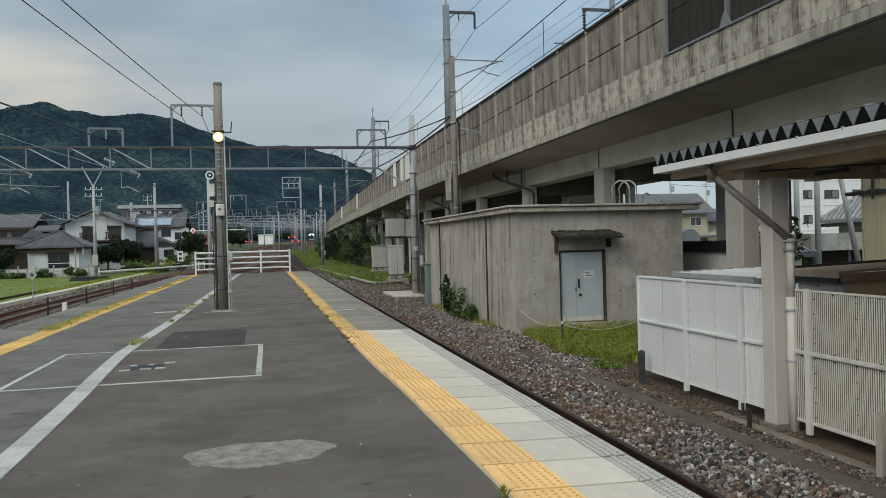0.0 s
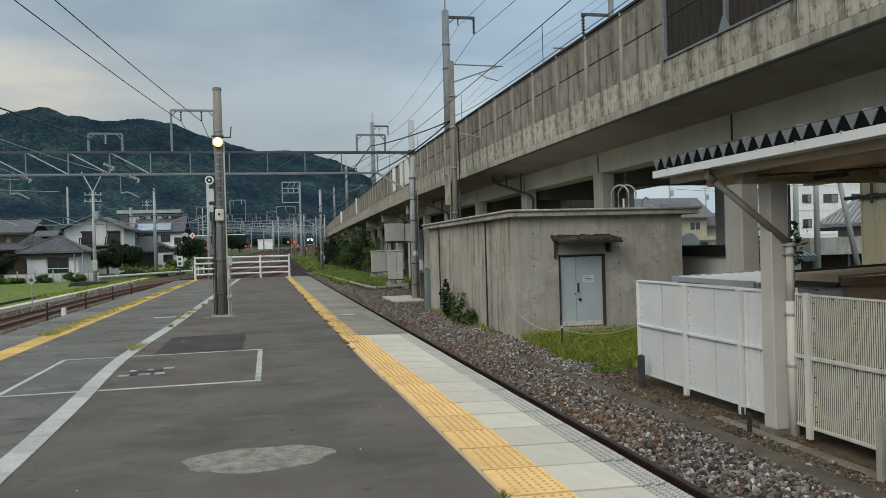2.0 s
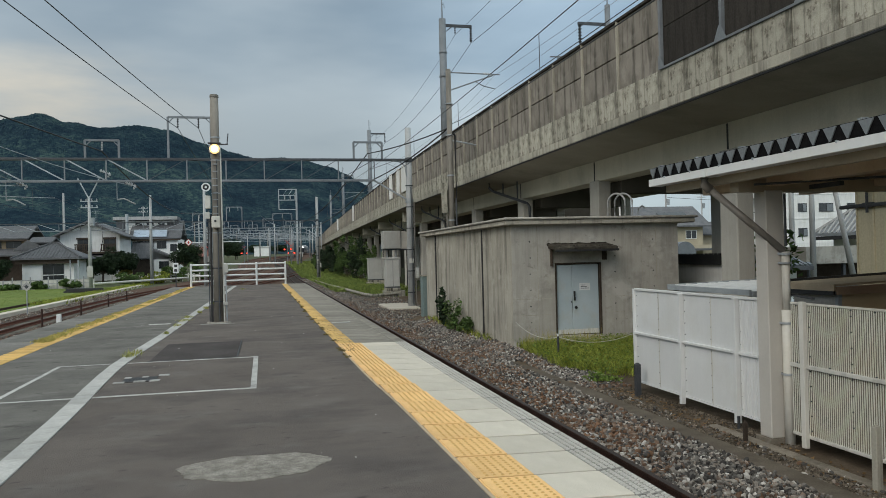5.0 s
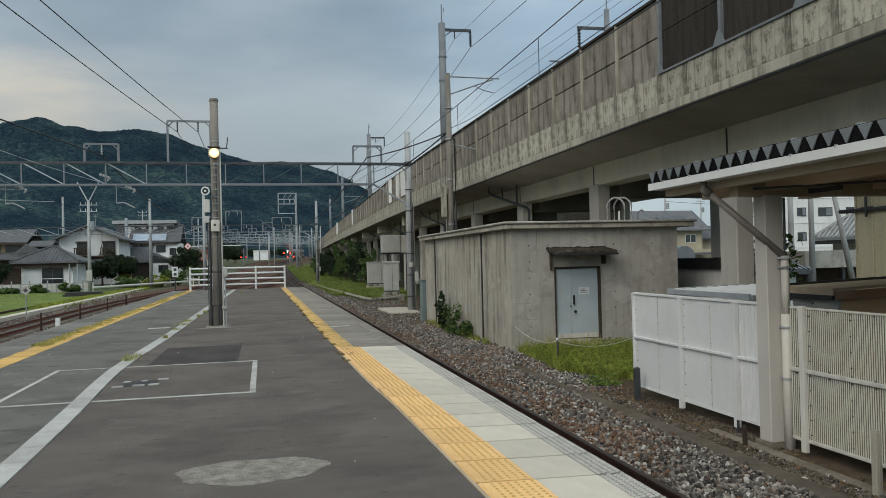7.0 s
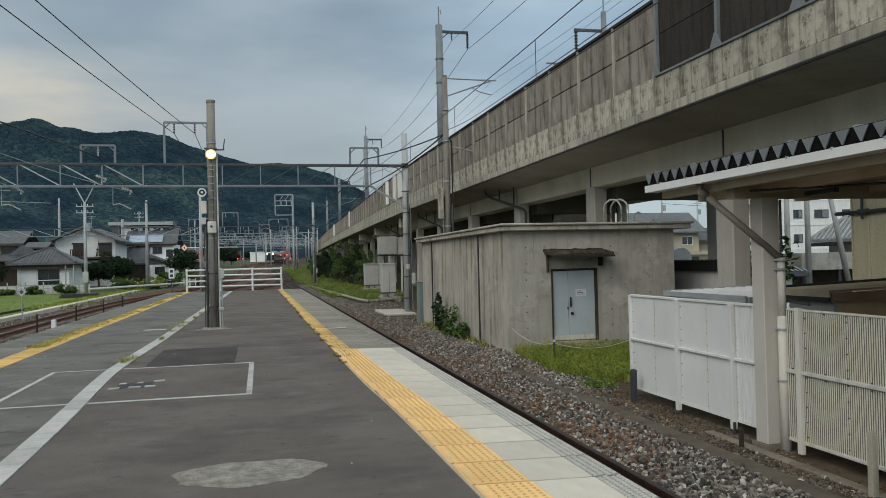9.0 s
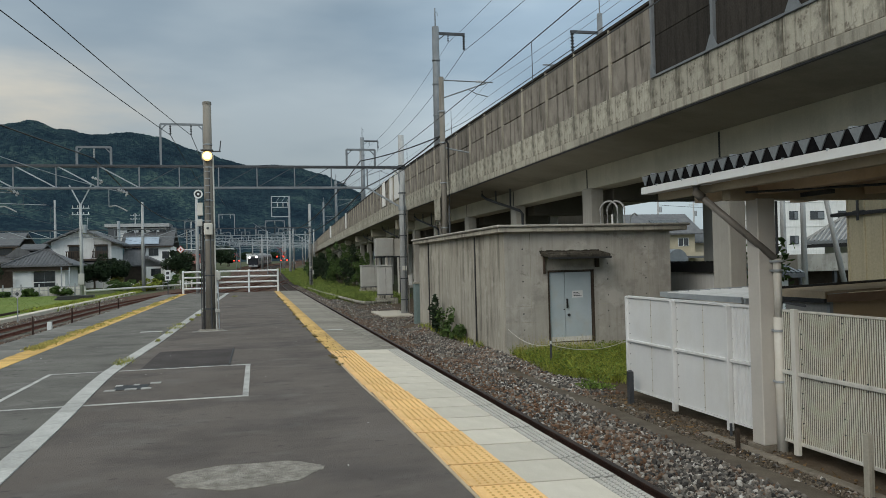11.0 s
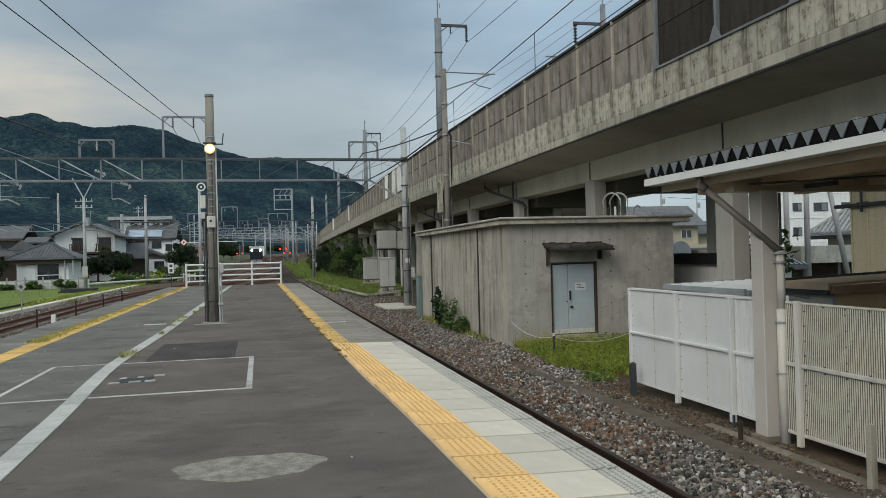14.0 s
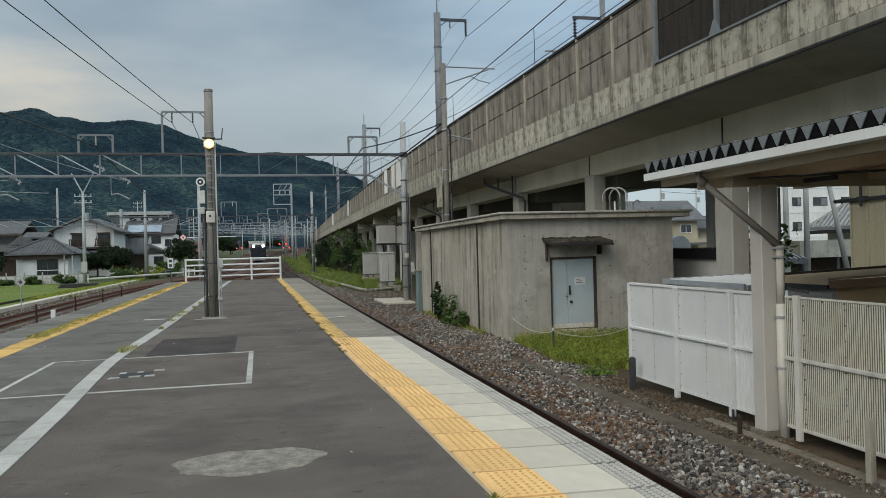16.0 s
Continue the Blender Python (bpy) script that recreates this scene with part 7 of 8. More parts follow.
def utility_pole(x, y, h, lean=0.0, label="concrete utility pole with crossarms and cables", wire=True, r=0.17):
    t = thing("utility_pole", (x, y, land_z(y)), label, "utility pole", "utility poles")
    part("pole", Geo().frustum((0, 0, 0), (lean, 0, h), r, r * 0.65, 12), POLE_LIGHT, t, smooth=True)
    if wire:
        for z in (h - 0.5, h - 1.2):
            part("crossarm", Geo().bar((-0.9 + lean, 0, z), (0.9 + lean, 0, z), 0.09), GALV, t)
            for dx in (-0.8, -0.3, 0.3, 0.8):
                part("insulator", insulator_geo((dx + lean, 0, z + 0.05), (dx + lean, 0, z + 0.3), 0.06, 2), INSUL, t)
        part("transformer", Geo().frustum((0.35, -0.1, h - 3.2), (0.35, -0.1, h - 2.3), 0.25, 0.25, 12), GALV, t)
        part("cable_box", Geo().box(-0.3, 0.3, -0.3, -0.15, 1.4, 2.6), BOX_GREY, t, "", 0.02)
    return t


utility_pole(-18.45, 91.4, 10.2, r=0.21)
utility_pole(-13.95, 105, 11.4, 0, "stout pale concrete pole beside the path", False, 0.23)
utility_pole(-5.9, 84, 10.4, 0, "grey concrete pole beyond the platform end", False, 0.2)
utility_pole(-32.2, 140, 14, 0, "slim concrete pole among the houses", False, 0.24)
utility_pole(-15.8, 205, 12.5, 0, "slim concrete pole beside the line", False)
utility_pole(-10.5, 160, 11.5, 0, "slim concrete pole beside the line", True)
utility_pole(-24, 170, 13, 0, "slim concrete pole among the houses", True, 0.13)
utility_pole(27.5, 36.4, 9, 0.0, "slim grey pole behind the sheds", False, 0.17)
utility_pole(26.07, 33.0, 9, 0.0, "slim grey pole behind the sheds", False, 0.155)
utility_pole(28.45, 32.8, 7.5, -1.64, "leaning grey pole behind the sheds", False, 0.15)
utility_pole(62, 112, 13, 0, "far utility pole with crossarms", True, 0.2)
utility_pole(78, 128, 13, 0, "far utility pole with crossarms", True, 0.2)

# V-shaped bracket on the roadside pole
def build_v_bracket():
    t = thing("pole_bracket", (-18.45, 91.4, 8.6), "steel V bracket atop a concrete pole", "bracket")
    part("strut", Geo().bar((0, 0, 0), (-1.1, 0, 2.2), 0.12), GALV, t)
    part("strut", Geo().bar((0, 0, 0), (1.1, 0, 2.2), 0.12), GALV, t)


build_v_bracket()

# ------------------------------------------------------------ trackside things
def build_cabinets():
    for x0, x1, y, z1 in ((9.5, 12.0, 72.5, 1.28), (8.22, 9.16, 53.5, 1.3)):
        t = thing("equipment_cabinet", (x0, y, GROUND_Z), "pale grey steel trackside equipment cabinet", "cabinet", "trackside cabinets")
        w, h = x1 - x0, z1 - GROUND_Z
        part("body", Geo().box(0, w, 0, 1.0, 0.78, h), BOX_GREY, t, "", 0.02)
        part("base_rail", Geo().box(-0.03, w + 0.03, -0.04, 1.04, 0.7, 0.776), STEEL_DARK, t)
        part("lid", Geo().box(-0.06, w + 0.06, -0.06, 1.06, h, h + 0.1), BOX_GREY, t, "", 0.015)
        part("door_seam", Geo().box(w / 2 - 0.01, w / 2 + 0.01, -0.006, 0, 0.7, h - 0.1), STEEL_DARK, t)
        part("plinth", Geo().box(-0.12, w + 0.3, -0.35, 1.2, 0, 0.5), CONC_PALE, t, "concrete plinth", 0.02)
        part("plinth_top", Geo().box(0.0, w, -0.1, 1.1, 0.503, 0.697), CONC_PALE, t, "concrete plinth", 0.02)
    t = thing("signal_box", (8.6, 57.0, GROUND_Z), "grey steel equipment box raised on steel legs", "equipment box")
    part("body", Geo().box(0, 1.3, 0, 1.2, 3.45, 4.76), BOX_GREY, t, "", 0.03)
    part("side_shell", Geo().box(1.304, 2.3, 0.1, 1.2, 3.42, 4.72), CONC_PIER, t, "", 0.03)
    part("shelf", Geo().bar((-0.15, 0.2, 3.38), (1.9, 0.2, 3.38), 0.1), STEEL_DARK, t)
    for x in (0.25, 0.95):
        part("leg", Geo().box(x, x + 0.1, 0.4, 0.5, 0, 3.46), POLE_LIGHT, t)
    whole("concrete_pad", Geo().box(0, 1.6, 0, 4.2, 0, 0.12), SLAB_NEW, "pale broken concrete slab beside the track", "slab", at=(6.3, 40.0, GROUND_Z + 0.08), bevel=0.02)
    whole("cable_duct", Geo().tube([(9.4, 53.6, -1.1), (8.2, 52.6, -1.1), (7.0, 51.8, -1.1), (6.75, 54, -1.1), (6.4, 62, -1.08), (5.95, 75, -1.1), (5.7, 90, -1.1)], 0.10, 8), CONC_PALE, "pale concrete cable duct along the verge", "duct")
    # diamond sign on a thin post, route board, marker
    t = thing("track_sign", (-13.2, 48.6, GROUND_Z), "white diamond track sign on a thin post", "sign")
    part("post", Geo().frustum((0, 0, 0), (0, 0, 1.5), 0.035, 0.03, 8), GALV, t)
    part("plate", Geo().prism([(0.27, 1.68), (0, 1.95), (-0.27, 1.68), (0, 1.41)], -0.05, -0.03), PAINT_LINE, t)
    part("plate_mark", Geo().prism([(0.12, 1.68), (0, 1.8), (-0.12, 1.68), (0, 1.56)], -0.06, -0.051), STEEL_DARK, t)
    t = thing("track_sign", (-8.6, 81.8, GROUND_Z), "small white board sign on a dark post", "sign")
    part("post", Geo().frustum((0, 0, 0), (0, 0, 3.2), 0.05, 0.05, 8), STEEL_DARK, t)
    part("plate", Geo().box(-0.27, 0.27, -0.06, -0.02, 1.75, 2.75), WHITE, t)
    for z in (1.88, 2.33):
        part("plate_mark", Geo().box(-0.14, 0.14, -0.075, -0.06, z, z + 0.27), STEEL_DARK, t)
    t = thing("red_diamond_sign", (-8.6, 96, GROUND_Z), "white diamond sign with red mark on an arm", "sign")
    part("post", Geo().frustum((2.7, 0, 0), (2.7, 0, 6.2), 0.09, 0.08, 8), GALV, t)
    part("arm", Geo().bar((0.3, 0, 5.1), (6.0, 0, 5.1), 0.09), WHITE, t)
    part("plate", Geo().prism([(0.44, 5.1), (0, 5.54), (-0.44, 5.1), (0, 4.66)], -0.1, -0.06), RED, t)
    part("plate_face", Geo().prism([(0.36, 5.1), (0, 5.46), (-0.36, 5.1), (0, 4.74)], -0.112, -0.1), WHITE, t)
    part("plate_mark", Geo().prism([(0.13, 5.1), (0, 5.28), (-0.13, 5.1), (0, 4.92)], -0.125, -0.112), RED, t)
    t = thing("track_marker", (-9.36, 39.4, BED_Z), "short white painted trackside marker", "marker post")
    part("post", Geo().box(-0.10, 0.10, -0.08, 0.08, 0, 0.50), WHITE, t, "", 0.02)
    part("foot", Geo().box(-0.12, 0.12, -0.08, 0.08, -0.12, 0.0), BLACK, t)
    for x, y in ((-9.75, 38.1), (-9.7, 45.5), (-9.8, 53.6), (-9.5, 58.7)):
        t = whole("trackside_peg", Geo().frustum((0, 0, 0), (0, 0, 0.85), 0.045, 0.04, 8), RUST, "thin rusty steel trackside peg", "peg", "trackside pegs", at=(x, y, BED_Z))
    whole("trough_line", Geo().box(-14.5, -13.9, 20, 98, GROUND_Z, GROUND_Z + 0.26), SLAB_NEW, "pale concrete cable trough beside the field", "trough", kind="structure")
    whole("old_rail", Geo().box(-16.3, -16.2, 30, 66, GROUND_Z + 0.08, GROUND_Z + 0.22), RUST, "old dark rail lying along the field", "rail")
    t = thing("sleeper_pile", (-17.7, 83.0, GROUND_Z), "low stack of dark old sleepers by the field", "sleeper pile")
    for i in range(4):
        part("timber", Geo().box(-1.5 + 0.1 * i, 2.2 - 0.1 * i, -0.3 + 0.9 * (i % 2), 0.3 + 0.9 * (i % 2), 0.08 + 0.2 * (i // 2), 0.27 + 0.2 * (i // 2)), BLACK, t, "", 0.015)
    whole("white_guard_pipe", Geo().frustum((-18.5, 92.5, -0.75), (-10.2, 112, -0.75), 0.13, 0.13, 8), WHITE_DIRTY, "white steel guard pipe along the path", "guard rail")
    t = thing("yard_fence", (0, 98.2, GROUND_Z), "grey posts and rails of a garden fence", "fence")
    for i in range(11):
        part("post", Geo().box(-29.2 + i * 0.95, -29.08 + i * 0.95, 0, 0.12, 0, 1.5 if i % 2 else 1.2), POLE_LIGHT, t)
    for z in (0.7, 1.1):
        part("rail", Geo().box(-29.2, -19.6, 0.03, 0.08, z, z + 0.07), POLE_LIGHT, t)
    t = thing("garden_fence", (0, 0, 0), "low white garden fence by the houses", "fence")
    for i in range(16):
        part("picket", Geo().box(-20 + i * 0.75, -19.85 + i * 0.75, 112, 112.1, GROUND_Z, -0.1), WHITE_DIRTY, t)
    part("rail", Geo().box(-20, -8.6, 112.0, 112.05, -0.4, -0.3), WHITE_DIRTY, t)


build_cabinets()


def signal(x, y, z, h, lit, label):
    t = thing("track_signal", (x, y, z), label, "signal", "track signals")
    part("post", Geo().frustum((0, 0, 0), (0, 0, h), 0.09, 0.08, 8), GALV, t)
    part("head", Geo().box(-0.28, 0.28, -0.15, 0.1, h - 0.9, h + 0.5), BLACK, t, "", 0.06)
    for dx, dz in lit:
        part("lamp", Geo().frustum((dx, -0.16, h + dz), (dx, -0.2, h + dz), 0.13, 0.11, 10), RED_LAMP, t, "glowing red lamp")


signal(-10.3, 150, land_z(150), 4.7, ((0, -0.3),), "dark signal with one red lamp lit")
# level crossing with red warning lamps
def build_crossing():
    for x, y, dz in ((4.9, 168, 3.5), (5.7, 170, 2.7), (-5.1, 214, 2.6)):
        t = thing("crossing_signal", (x, y, land_z(y)), "level crossing warning post with red lamps lit", "crossing signal", "crossing signals")
        part("post", Geo().frustum((0, 0, 0), (0, 0, dz + 2.4), 0.07, 0.07, 8), MAST, t)
        part("lamp_bar", Geo().box(-0.8, 0.8, -0.05, 0.05, dz - 0.1, dz + 0.1), STEEL_DARK, t)
        for dx in (-0.65, 0.65):
            part("hood", Geo().frustum((dx, 0, dz), (dx, -0.25, dz), 0.25, 0.27, 12), BLACK, t)
            part("lamp", Geo().frustum((dx, -0.26, dz), (dx, -0.28, dz), 0.17, 0.17, 10), RED_LAMP, t, "glowing red lamp")
        part("warning_cross", Geo().bar((-0.6, -0.1, dz + 1.0), (0.6, -0.1, dz + 2.0), 0.2, 0.05).bar((-0.6, -0.14, dz + 2.0), (0.6, -0.14, dz + 1.0), 0.2, 0.05), RED, t)


build_crossing()


def build_sign_tower():
    t = thing("feeder_tower", (6.23, 171, -2.7), "tall steel pole carrying a rectangular feeder frame", "line tower")
    part("pole", Geo().frustum((0.6, 0, 0), (0.6, 0, 13.2), 0.2, 0.14, 10), GALV, t)
    x0, x1 = -1.97, 0.67
    for z in (10.2, 11.6, 12.3, 13.2):
        part("frame_bar", Geo().box(x0, x1, -0.06, 0.06, z - 0.06, z + 0.06), GALV, t)
    for x in (x0, x1):
        part("frame_post", Geo().box(x - 0.07, x + 0.07, -0.07, 0.07, 10.2, 13.2), GALV, t)
    for x in (-1.1, -0.3, 0.4):
        part("insulator", insulator_geo((x, 0, 12.3), (x, 0, 11.7), 0.12, 4), INSUL, t)
        part("frame_brace", Geo().bar((x - 0.2, 0, 12.4), (x + 0.3, 0, 13.1), 0.06), GALV, t)
    t.scale = (1.45, 1.45, 1.45)


build_sign_tower()

# ------------------------------------------------------------ plants
def bush(name, label, x, y, z, rx, ry, h, count, size, mat, seed, trunk=False, clumps=9):
    """A plant of leafy clumps on thin limbs; more clumps give a looser outline."""
    t = thing(name, (x, y, z), label, "tree" if trunk else "bush")
    rng0 = random.Random(seed)
    small = (9 / clumps) ** 0.55
    blobs = [(rng0.uniform(-0.75, 0.75) * rx, rng0.uniform(-0.75, 0.75) * ry, h * rng0.uniform(0.2, 0.9) * (1.0 if clumps < 12 else rng0.uniform(0.55, 1.05)), small * rng0.uniform(0.3, 0.6)) for _ in range(clumps)]
    if trunk:
        blobs = [(a, b, h * 0.30 + c * 0.66, d * 1.15) for a, b, c, d in blobs]

    def place(rng):
        a, b, c, s = rng.choice(blobs)
        v = Vector((rng.gauss(0, 1), rng.gauss(0, 1), rng.gauss(0, 1))).normalized() * rng.uniform(0.55, 1.0)
        return a + v.x * s * rx, b + v.y * s * ry, max(0.02, c + v.z * s * h * 0.5)
    if trunk:
        g = Geo().frustum((0, 0, 0), (0, 0, h * 0.6), 0.16, 0.07, 8)
    else:
        g = Geo()
    for a, b, c, s in blobs[:6 if clumps < 12 else clumps]:
        g.frustum((0, 0, h * 0.3 if trunk else 0), (a, b, c), 0.05 if trunk else 0.012, 0.015 if trunk else 0.006, 5)
    part("trunk" if trunk else "stalk", g, BARK, t)
    part("crown" if trunk else "foliage", leaves(count, place, size, 0.6, seed), mat, t)


def build_plants():
    bush("hut_bush", "dark green knotweed bush against the hut wall", 6.45, 28.3, GROUND_Z + 0.2, 0.22, 0.75, 1.45, 480, 0.085, LEAF_DARK, 31)
    bush("hut_bush", "low green shrub growing beside the hut wall", 6.42, 26.4, GROUND_Z + 0.2, 0.24, 0.9, 1.05, 460, 0.075, LEAF, 32)
    bush("hut_bush", "sparse green shrub at the hut corner", 6.45, 24.8, GROUND_Z + 0.2, 0.22, 0.8, 0.6, 420, 0.06, LEAF, 33)
    for i, (x, y, rx, ry, h, n, m) in enumerate(((9.4, 118, 2.6, 8, 6.0, 1300, LEAF_DARK), (9.9, 104, 2.0, 6, 6.4, 1000, LEAF), (10.3, 92, 1.6, 5, 5.4, 800, LEAF_DARK), (10.4, 84, 1.2, 3.5, 4.9, 560, LEAF), (9.2, 132, 2.6, 8, 4.6, 1200, LEAF_DARK), (9.2, 148, 2.4, 8, 3.8, 1000, LEAF), (9.8, 165, 2.4, 9, 3.2, 900, LEAF_DARK), (13, 185, 3, 10, 3.2, 900, LEAF_DARK), (16, 215, 4, 10, 3.4, 900, LEAF_DARK))):
        bush("trackside_bush", "leafy green bush below the viaduct edge", x + 0.6 * vbend(y), y, land_z(y), rx, ry, h, int(n * 4.5), 0.085 + 0.0005 * y, m, 40 + i, clumps=34)
    # garden trees
    for i, (x, y, r, h, m) in enumerate(((-31.8, 101.5, 2.2, 4.0, LEAF_DARK), (-23.4, 117.5, 2.3, 4.6, LEAF_DARK), (-21.6, 115, 1.9, 4.0, LEAF_DARK), (-19.6, 118, 2.0, 4.7, LEAF_DARK), (-12.2, 128, 2.3, 5.2, LEAF_DARK), (-14.6, 150, 2.5, 5.5, LEAF), (-12, 230, 5, 7, LEAF_DARK), (-18, 240, 6, 7, LEAF_DARK), (-28, 230, 6, 8, LEAF_DARK), (-9, 262, 3.5, 4.5, LEAF_DARK), (-13, 300, 5, 6, LEAF_DARK), (-3, 380, 5, 5, LEAF_DARK), (6, 400, 5, 5, LEAF_DARK), (-22.0, 98.3, 1.1, 1.3, LEAF), (-29, 98.2, 1.4, 1.2, LEAF), (-25.5, 98.4, 1.0, 1.1, LEAF), (-32, 98.2, 1.2, 1.5, LEAF), (-16.5, 103, 1.5, 2.0, LEAF), (-14.0, 108, 1.6, 1.6, GRASS), (-12.0, 112, 1.6, 2.2, LEAF), (-9.0, 116, 1.6, 2.3, LEAF))):
        bush("garden_tree" if h > 3 else "garden_shrub", "dark rounded evergreen garden tree" if h > 3 else "low leafy garden shrub", x, y, land_z(y), r * 1.15, r * 1.15, h * 1.05, int(6500 if h > 3 else 2200), 0.10 + 0.0005 * y, m, 70 + i, h > 3, clumps=22)
    bush("garden_shrub", "yellowish spiky garden shrub by the houses", -19.3, 118.5, land_z(118), 0.9, 0.9, 3.4, 500, 0.28, GRASS_DRY, 120)
    bush("weed_clump", "bright green leafy weed clump on the stones", 7.05, 15.4, GROUND_Z + 0.08, 0.45, 0.5, 0.34, 500, 0.035, LEAF_BRIGHT, 121, clumps=16)
    bush("shed_shrub", "small leafy shrub behind the shelter column", 14.6, 20.2, GROUND_Z, 0.9, 0.9, 3.3, 260, 0.14, LEAF, 99)
    rng = random.Random(8)

    def hut_grass(r):
        u, w = r.random(), r.random() ** 0.8
        y = 16.2 + 4.3 * w + r.gauss(0, 0.2)
        x0 = 6.75 + max(0.0, 17.6 - y) * 0.55
        x = x0 + (0.53 * y - x0) * u
        return x, min(y, 20.5), bank_z(x, y)
    whole("hut_grass", blades(13000, hut_grass, 0.27, 12, 0.7, 0.006), GRASS, "bright green grass before the hut door", "grass", kind="stuff")
    whole("hut_weeds", leaves(4200, lambda r: (lambda p: (p[0], p[1], p[2] + 0.05 + 0.22 * r.random()))(hut_grass(r)), 0.032, 0.35, 34), LEAF_BRIGHT, "broad-leaved weeds among the grass", "weeds", kind="stuff")
    whole("hut_edge_weeds", blades(500, lambda r: (6.62 - abs(r.gauss(0, 0.10)), r.uniform(22.5, 31.5), bank_z(6.6, 25)), 0.22, 13, 0.4, 0.010), GRASS, "weeds along the foot of the hut wall", "grass", kind="stuff")
    whole("seed_grass", blades(260, lambda r: (6.8 + r.random() * 2.2, 20.1 + r.gauss(0, 0.2), bank_z(7, 20)), 0.5, 14, 0.2, 0.006), GRASS_DRY, "tall seeding grass by the hut", "grass", kind="stuff")
    whole("verge_grass", blades(16000, lambda r: (7.0 + r.random() ** 0.8 * 3.2 - 0.8 * (r.random() < 0.15), 53 + 42 * r.random() ** 0.8, GROUND_Z + 0.05), 0.42, 15, 0.6, 0.018), GRASS_BANK, "overgrown green grass on the trackside verge", "grass", kind="stuff")
    def bank(r):
        y = 62 + 140 * r.random() ** 1.3
        return right_x(y) + 1.3 + 6.5 * r.random() ** 1.2 + (0.4 if y < 110 else 0.0), y, land_z(y) + 0.02
    whole("bank_grass", blades(36000, bank, 0.42, 25, 0.6, 0.03), GRASS_BANK, "green grass bank beside the rail", "grass", kind="stuff")
    whole("field_tufts", blades(9000, lambda r: (-15.6 - 22 * r.random(), 46 + 52 * r.random(), GROUND_Z + 0.08), 0.07, 16, 0.5, 0.02), FIELD, "rough grass tufts on the field", "grass", kind="stuff")
    whole("far_verge_grass", blades(7000, lambda r: (main_x(0) - 3.0 - 2.5 * r.random(), 60 + 60 * r.random(), GROUND_Z + 0.05), 0.25, 17, 0.4, 0.04), GRASS, "green grass strip beside the far rails", "grass", kind="stuff")
    whole("litter_leaves", leaves(420, lambda r: (6.55 + 0.5 * r.random(), 6 + 9 * r.random(), GROUND_Z + 0.115 + 0.01 * r.random()), 0.035, 0.15, 18), surf("dry_leaf", (0.16, 0.10, 0.05), (0.22, 0.15, 0.08), 3, 0.9, 0, 20, island=0.4, rnd=0), "dry fallen leaves on the dirt strip", "leaves", kind="stuff")


build_plants()

# ------------------------------------------------------------ wires
def wire(name, label, spans, r=0.014, mat=None):
    pts = []
    for a, b, d in spans:
        s = sag(a, b, d)
        pts += s if not pts else s[1:]
    whole(name, Geo().tube(pts, r, 5), mat or STEEL_DARK, label, "wire", "overhead wires")


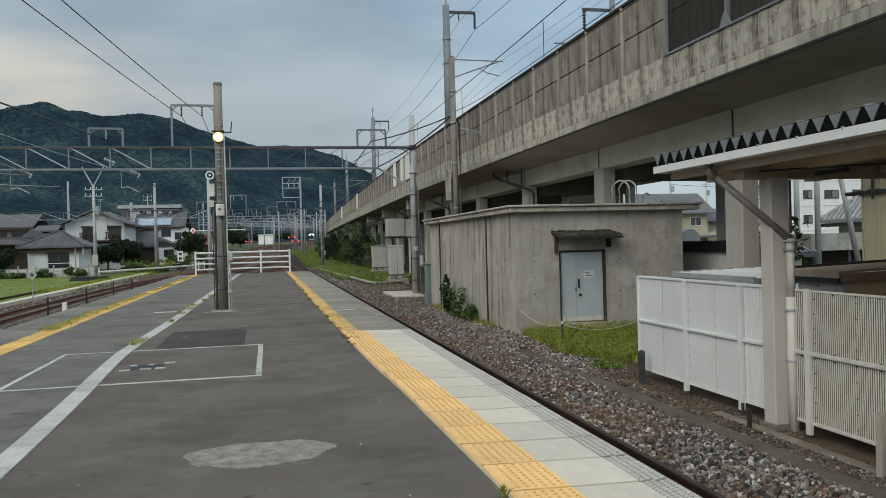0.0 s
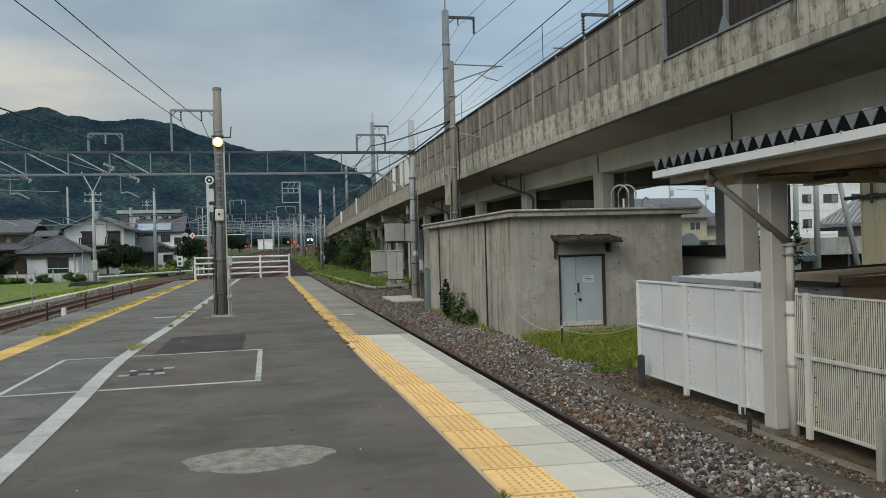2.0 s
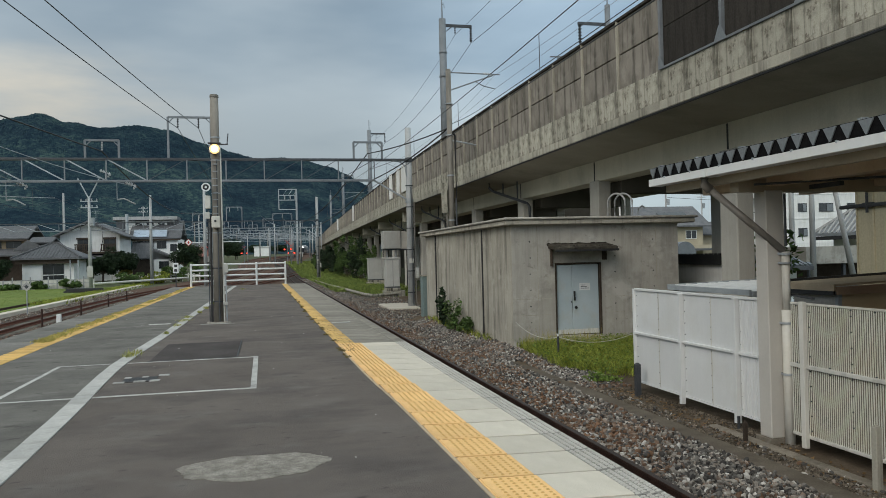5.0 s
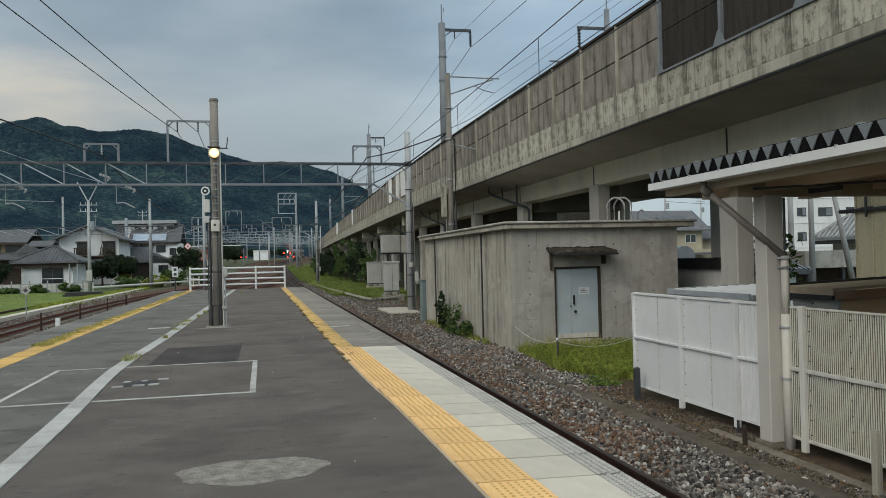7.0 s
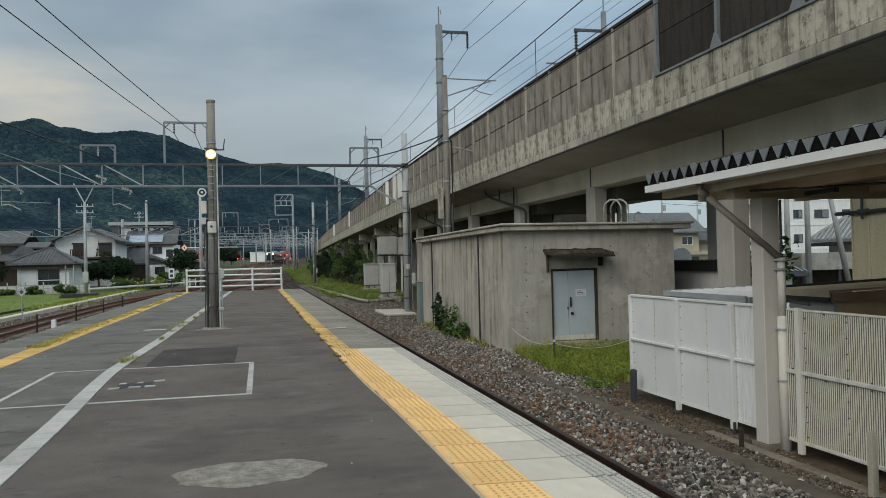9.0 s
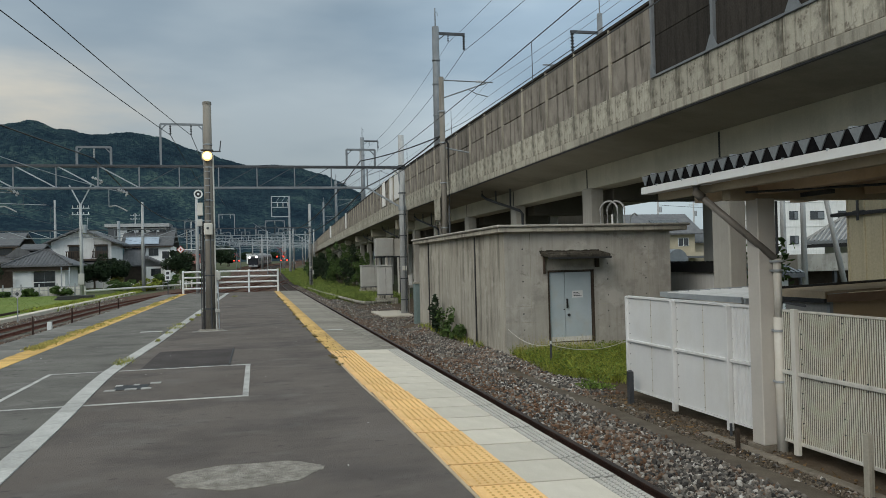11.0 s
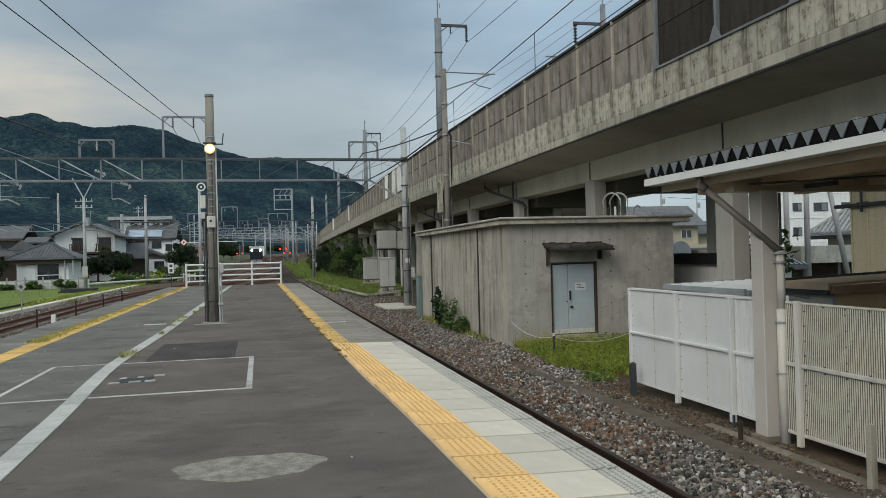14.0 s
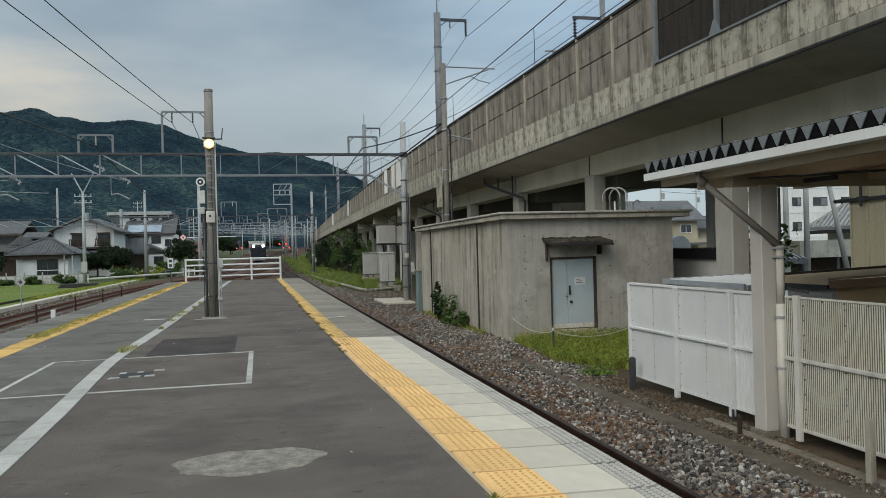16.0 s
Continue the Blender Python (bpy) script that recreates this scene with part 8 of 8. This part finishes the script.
def build_wires():
    G = GANTRY_Y
    lab = "thin dark overhead feeder wire"
    for x, z in ((-4.1, 8.25), (-3.1, 8.25)):
        wire("feeder_wire", lab, [((x - 5.0, -7, 8.7), (x, G, z), 0.33), ((x, G, z), (x - 0.6, 102, 9.3), 0.3)], 0.016)
    wire("feeder_cable", "thick black feeder cable", [((-15.7, -9, 7.3), (-7.7, G, 7.05), 0.15), ((-7.7, G, 7.05), (-8.1, 102, 7.7), 1.35), ((-8.1, 102, 7.7), (-4, 142, 7.2), 0.8)], 0.032, BLACK)
    wire("feeder_cable", "thick black feeder cable", [((8.15, 33.8, 7.15), (5.5, G, 7.0), 0.12), ((5.5, G, 7.05), (2.4, 102, 6.7), 1.9), ((2.4, 102, 6.7), (3, 142, 7.2), 0.8)], 0.03, BLACK)
    # catenaries over the near tracks
    for x, zc in ((4.08, 4.15), (-10.8, 4.1)):
        wire("contact_wire", "thin contact wire over the track", [((x, -9, zc), (x, G, zc), 0.02), ((x, G, zc), (x, 102, zc), 0.02)], 0.008)
        wire("messenger_wire", "thin messenger wire over the track", [((x, -9, zc + 1.1), (x, G, zc + 1.1), 0.5), ((x, G, zc + 1.1), (x, 102, zc + 1.1), 0.6)], 0.008)
        for i in range(14):
            y = -4 + i * 5.0
            f = ((y + 9) / (G + 9)) if y < G else (y - G) / (102 - G)
            d = (0.5 if y < G else 0.6) * 4 * f * (1 - f)
            wire("dropper", "short thin dropper wire between the wires", [((x, y, zc), (x, y, zc + 1.1 - d), 0.0)], 0.006)
    # cross-span wires and pull-off lines seen before the hill
    for a, b, d in (((-17, G, 5.2), (-9.9, G, 4.75), 0.05), ((-13.2, 28, 7.6), (-6.38, G, 5.35), 0.35), ((-13.4, 34, 6.6), (-11.34, G, 5.42), 0.05), ((-14.6, 38, 5.5), (-11.34, G, 5.35), 0.1),
                    ((-20.3, 91.4, 8.5), (-40, 110, 9.0), 0.5), ((-17.2, 91.4, 8.8), (-13.95, 105, 9.6), 0.2), ((-13.95, 105, 9.4), (-7, 142, 9.0), 0.6),
                    ((-18.4, 91, 8.2), (-10.5, 160, 9.8), 0.7), ((-31.5, 140, 10.6), (-18.4, 91, 8.2), 0.6), ((-18.4, 91, 8.6), (-31.5, 140, 11), 0.8)):
        wire("span_wire", "thin grey span wire", [(a, b, d)], 0.018 if a[1] < 60 else 0.012, GALV if a[1] < 60 else STEEL_DARK)
    # along the far line
    for dx, z, s in ((0, 5.3, 0.05), (0, 6.4, 0.7), (4.1, 5.3, 0.05), (4.1, 6.4, 0.7), (-4.5, 8.2, 0.9), (6.5, 8.4, 0.9), (-9, 8.1, 0.9)):
        ys = [102, 142, 176, 208, 240, 275, 312, 350, 392]
        sp = []
        for a, b in zip(ys[:-1], ys[1:]):
            sp.append(((main_x(a) + dx, a, land_z(a) + z), (main_x(b) + dx, b, land_z(b) + z), s))
        wire("line_wire", "thin wire along the far line", sp, 0.022, GALV)
    # on the viaduct
    ms = [(-6, 10.4), (44.0, 10.4), (84.0, 10.4), (128.0, 10.4), (172, 10.4)]
    for dx, z, s, r, m in ((1.7, 13.85, 0.8, 0.015, STEEL_DARK), (0.75, 14.3, 0.7, 0.010, STEEL_DARK), (3.1, 12.0, 0.6, 0.009, MAST), (3.1, 11.2, 0.05, 0.009, MAST)):
        wire("viaduct_wire", "thin overhead wire above the viaduct", [((a[1] + dx + vbend(a[0]), a[0], z), (b[1] + dx + vbend(b[0]), b[0], z), s) for a, b in zip(ms[:-1], ms[1:])], r, m)
    wire("parapet_cable", "black cable running along the parapet top", [((9.46, 10, 7.95), (9.46, 33, 7.9), 0.05), ((9.46, 33, 7.9), (8.2, 33.8, 7.3), 0.05)], 0.013, BLACK)
    wire("cross_cable", "black cable between pole and gantry", [((8.2, 33.8, 7.2), (5.75, GANTRY_Y, 5.6), 0.2), ((5.75, GANTRY_Y, 5.6), (4.4, 70, 4.3), 0.4)], 0.03, BLACK)
    for a, b in (((62, 112, 10.5), (40, 112, 11)), ((62, 112, 10.5), (95, 112, 10)), ((62, 112, 9.7), (95, 112, 9.2))):
        wire("street_wire", "thin street wire between far poles", [(a, b, 0.5)], 0.03, STEEL_DARK)


build_wires()

# ------------------------------------------------------------ the train
def build_car(lead):
    t = thing("train_car", (0, 0, 0), "dark-fronted commuter train car with lit headlamps" if lead else "steel commuter train car following", "train", "train cars")
    L, W = 19.6, 1.42
    prof = [(-W, 0.95), (W, 0.95), (W + 0.03, 1.9), (W - 0.03, 3.1), (W - 0.22, 3.5), (0.6, 3.68), (-0.6, 3.68), (-W + 0.22, 3.5), (-W + 0.03, 3.1), (-W - 0.03, 1.9)]
    part("body", Geo().prism(prof, 0.25, L), TRAIN_SIDE, t)
    part("roof", Geo().prism([(-W + 0.2, 3.52), (W - 0.2, 3.52), (0.62, 3.74), (-0.62, 3.74)], 0.35, L), TRAIN_ROOF, t)
    for i in range(4):
        part("side_window", Geo().box(-W - 0.045, W + 0.045, 2.2 + i * 4.4, 5.0 + i * 4.4, 1.85, 2.75), GLASS, t)
        part("door", Geo().box(-W - 0.04, W + 0.04, 5.3 + i * 4.4, 6.4 + i * 4.4, 1.0, 3.0), TRAIN_ROOF, t)
    part("underframe", Geo().box(-W + 0.15, W - 0.15, 0.5, L - 0.3, 0.45, 0.95), BLACK, t)
    for y in (2.6, 4.7, L - 4.7, L - 2.6):
        for x in (-0.56, 0.56):
            part("wheel", Geo().frustum((x - 0.06, y, 0.43), (x + 0.06, y, 0.43), 0.43, 0.43, 18), STEEL_DARK, t)
    part("roof_unit", Geo().box(-0.75, 0.75, 7, 11.5, 3.7, 4.05), TRAIN_ROOF, t, "", 0.05)
    if lead:
        nose = part("nose", Geo().prism([(-W, 0.95), (W, 0.95), (W + 0.02, 1.9), (W - 0.04, 3.1), (W - 0.24, 3.42), (-W + 0.24, 3.42), (-W + 0.04, 3.1), (-W - 0.02, 1.9)], 0.0, 0.25), TRAIN_DARK, t, "dark painted train front", 0.05)
        part("windscreen", Geo().box(-1.2, -0.35, -0.02, 0.05, 1.95, 2.75).box(0.35, 1.2, -0.02, 0.05, 1.95, 2.75).box(-0.3, 0.3, -0.015, 0.05, 1.9, 2.7), GLASS, nose)
        part("destination_sign", Geo().box(-0.4, 0.4, -0.02, 0.05, 2.98, 3.22), STEEL_DARK, nose)
        part("front_visor", Geo().box(-1.2, 1.2, -0.05, 0.25, 3.36, 3.72), PLASTER, nose, "pale roof visor")
        for x in (-0.92, 0.92):
            part("headlamp", Geo().frustum((x, -0.01, 3.1), (x, -0.07, 3.1), 0.24, 0.2, 14), HEADLAMP, nose, "bright white headlamp")
        part("skirt", Geo().box(-1.25, 1.25, -0.05, 0.3, 0.35, 0.95), TRAIN_STEEL, t, "", 0.04)
        part("coupler", Geo().box(-0.18, 0.18, -0.5, 0.1, 0.7, 1.0), STEEL_DARK, t)
        part("pantograph", Geo().bar((-0.6, 5.5, 3.75), (-0.3, 6.4, 4.5), 0.06).bar((0.6, 5.5, 3.75), (0.3, 6.4, 4.5), 0.06).bar((-0.3, 6.4, 4.5), (-0.7, 5.7, 5.15), 0.05).bar((0.3, 6.4, 4.5), (0.7, 5.7, 5.15), 0.05).bar((-0.9, 5.7, 5.2), (0.9, 5.7, 5.2), 0.07), STEEL_DARK, t)
    return t


# distance of the train's front along the line, by time
FRONT_T = (0.0, 2.0, 4.2, 6.3, 8.0, 9.2, 11.3, 12.5, 14.0, 16.0)
FRONT_Y = (425.0, 391.0, 350.0, 315.0, 283.0, 260.0, 222.0, 203.0, 181.0, 154.0)
CARS = [build_car(i == 0) for i in range(2)]


def car_pose(y_front):
    """Front bogie and rear bogie both on the line."""
    yb = y_front + 19.2
    a = Vector((main_x(y_front), y_front, track_z(y_front)))
    b = Vector((main_x(yb), yb, track_z(yb)))
    d = (b - a).normalized()
    turn = d.to_track_quat("Y", "Z").to_matrix().to_4x4()
    return Matrix.Translation(a) @ turn, yb


def motions():
    rows = [[] for _ in CARS]
    n = 32
    for i in range(n + 1):
        t = 16.0 * i / n
        y = curve_at(t, FRONT_T, FRONT_Y) if t > 0 else FRONT_Y[0]
        for k in range(len(CARS)):
            m, yb = car_pose(y)
            rows[k].append((t, m))
            y = yb + 0.5
    for car, r in zip(CARS, rows):
        walk(car, r)


motions()
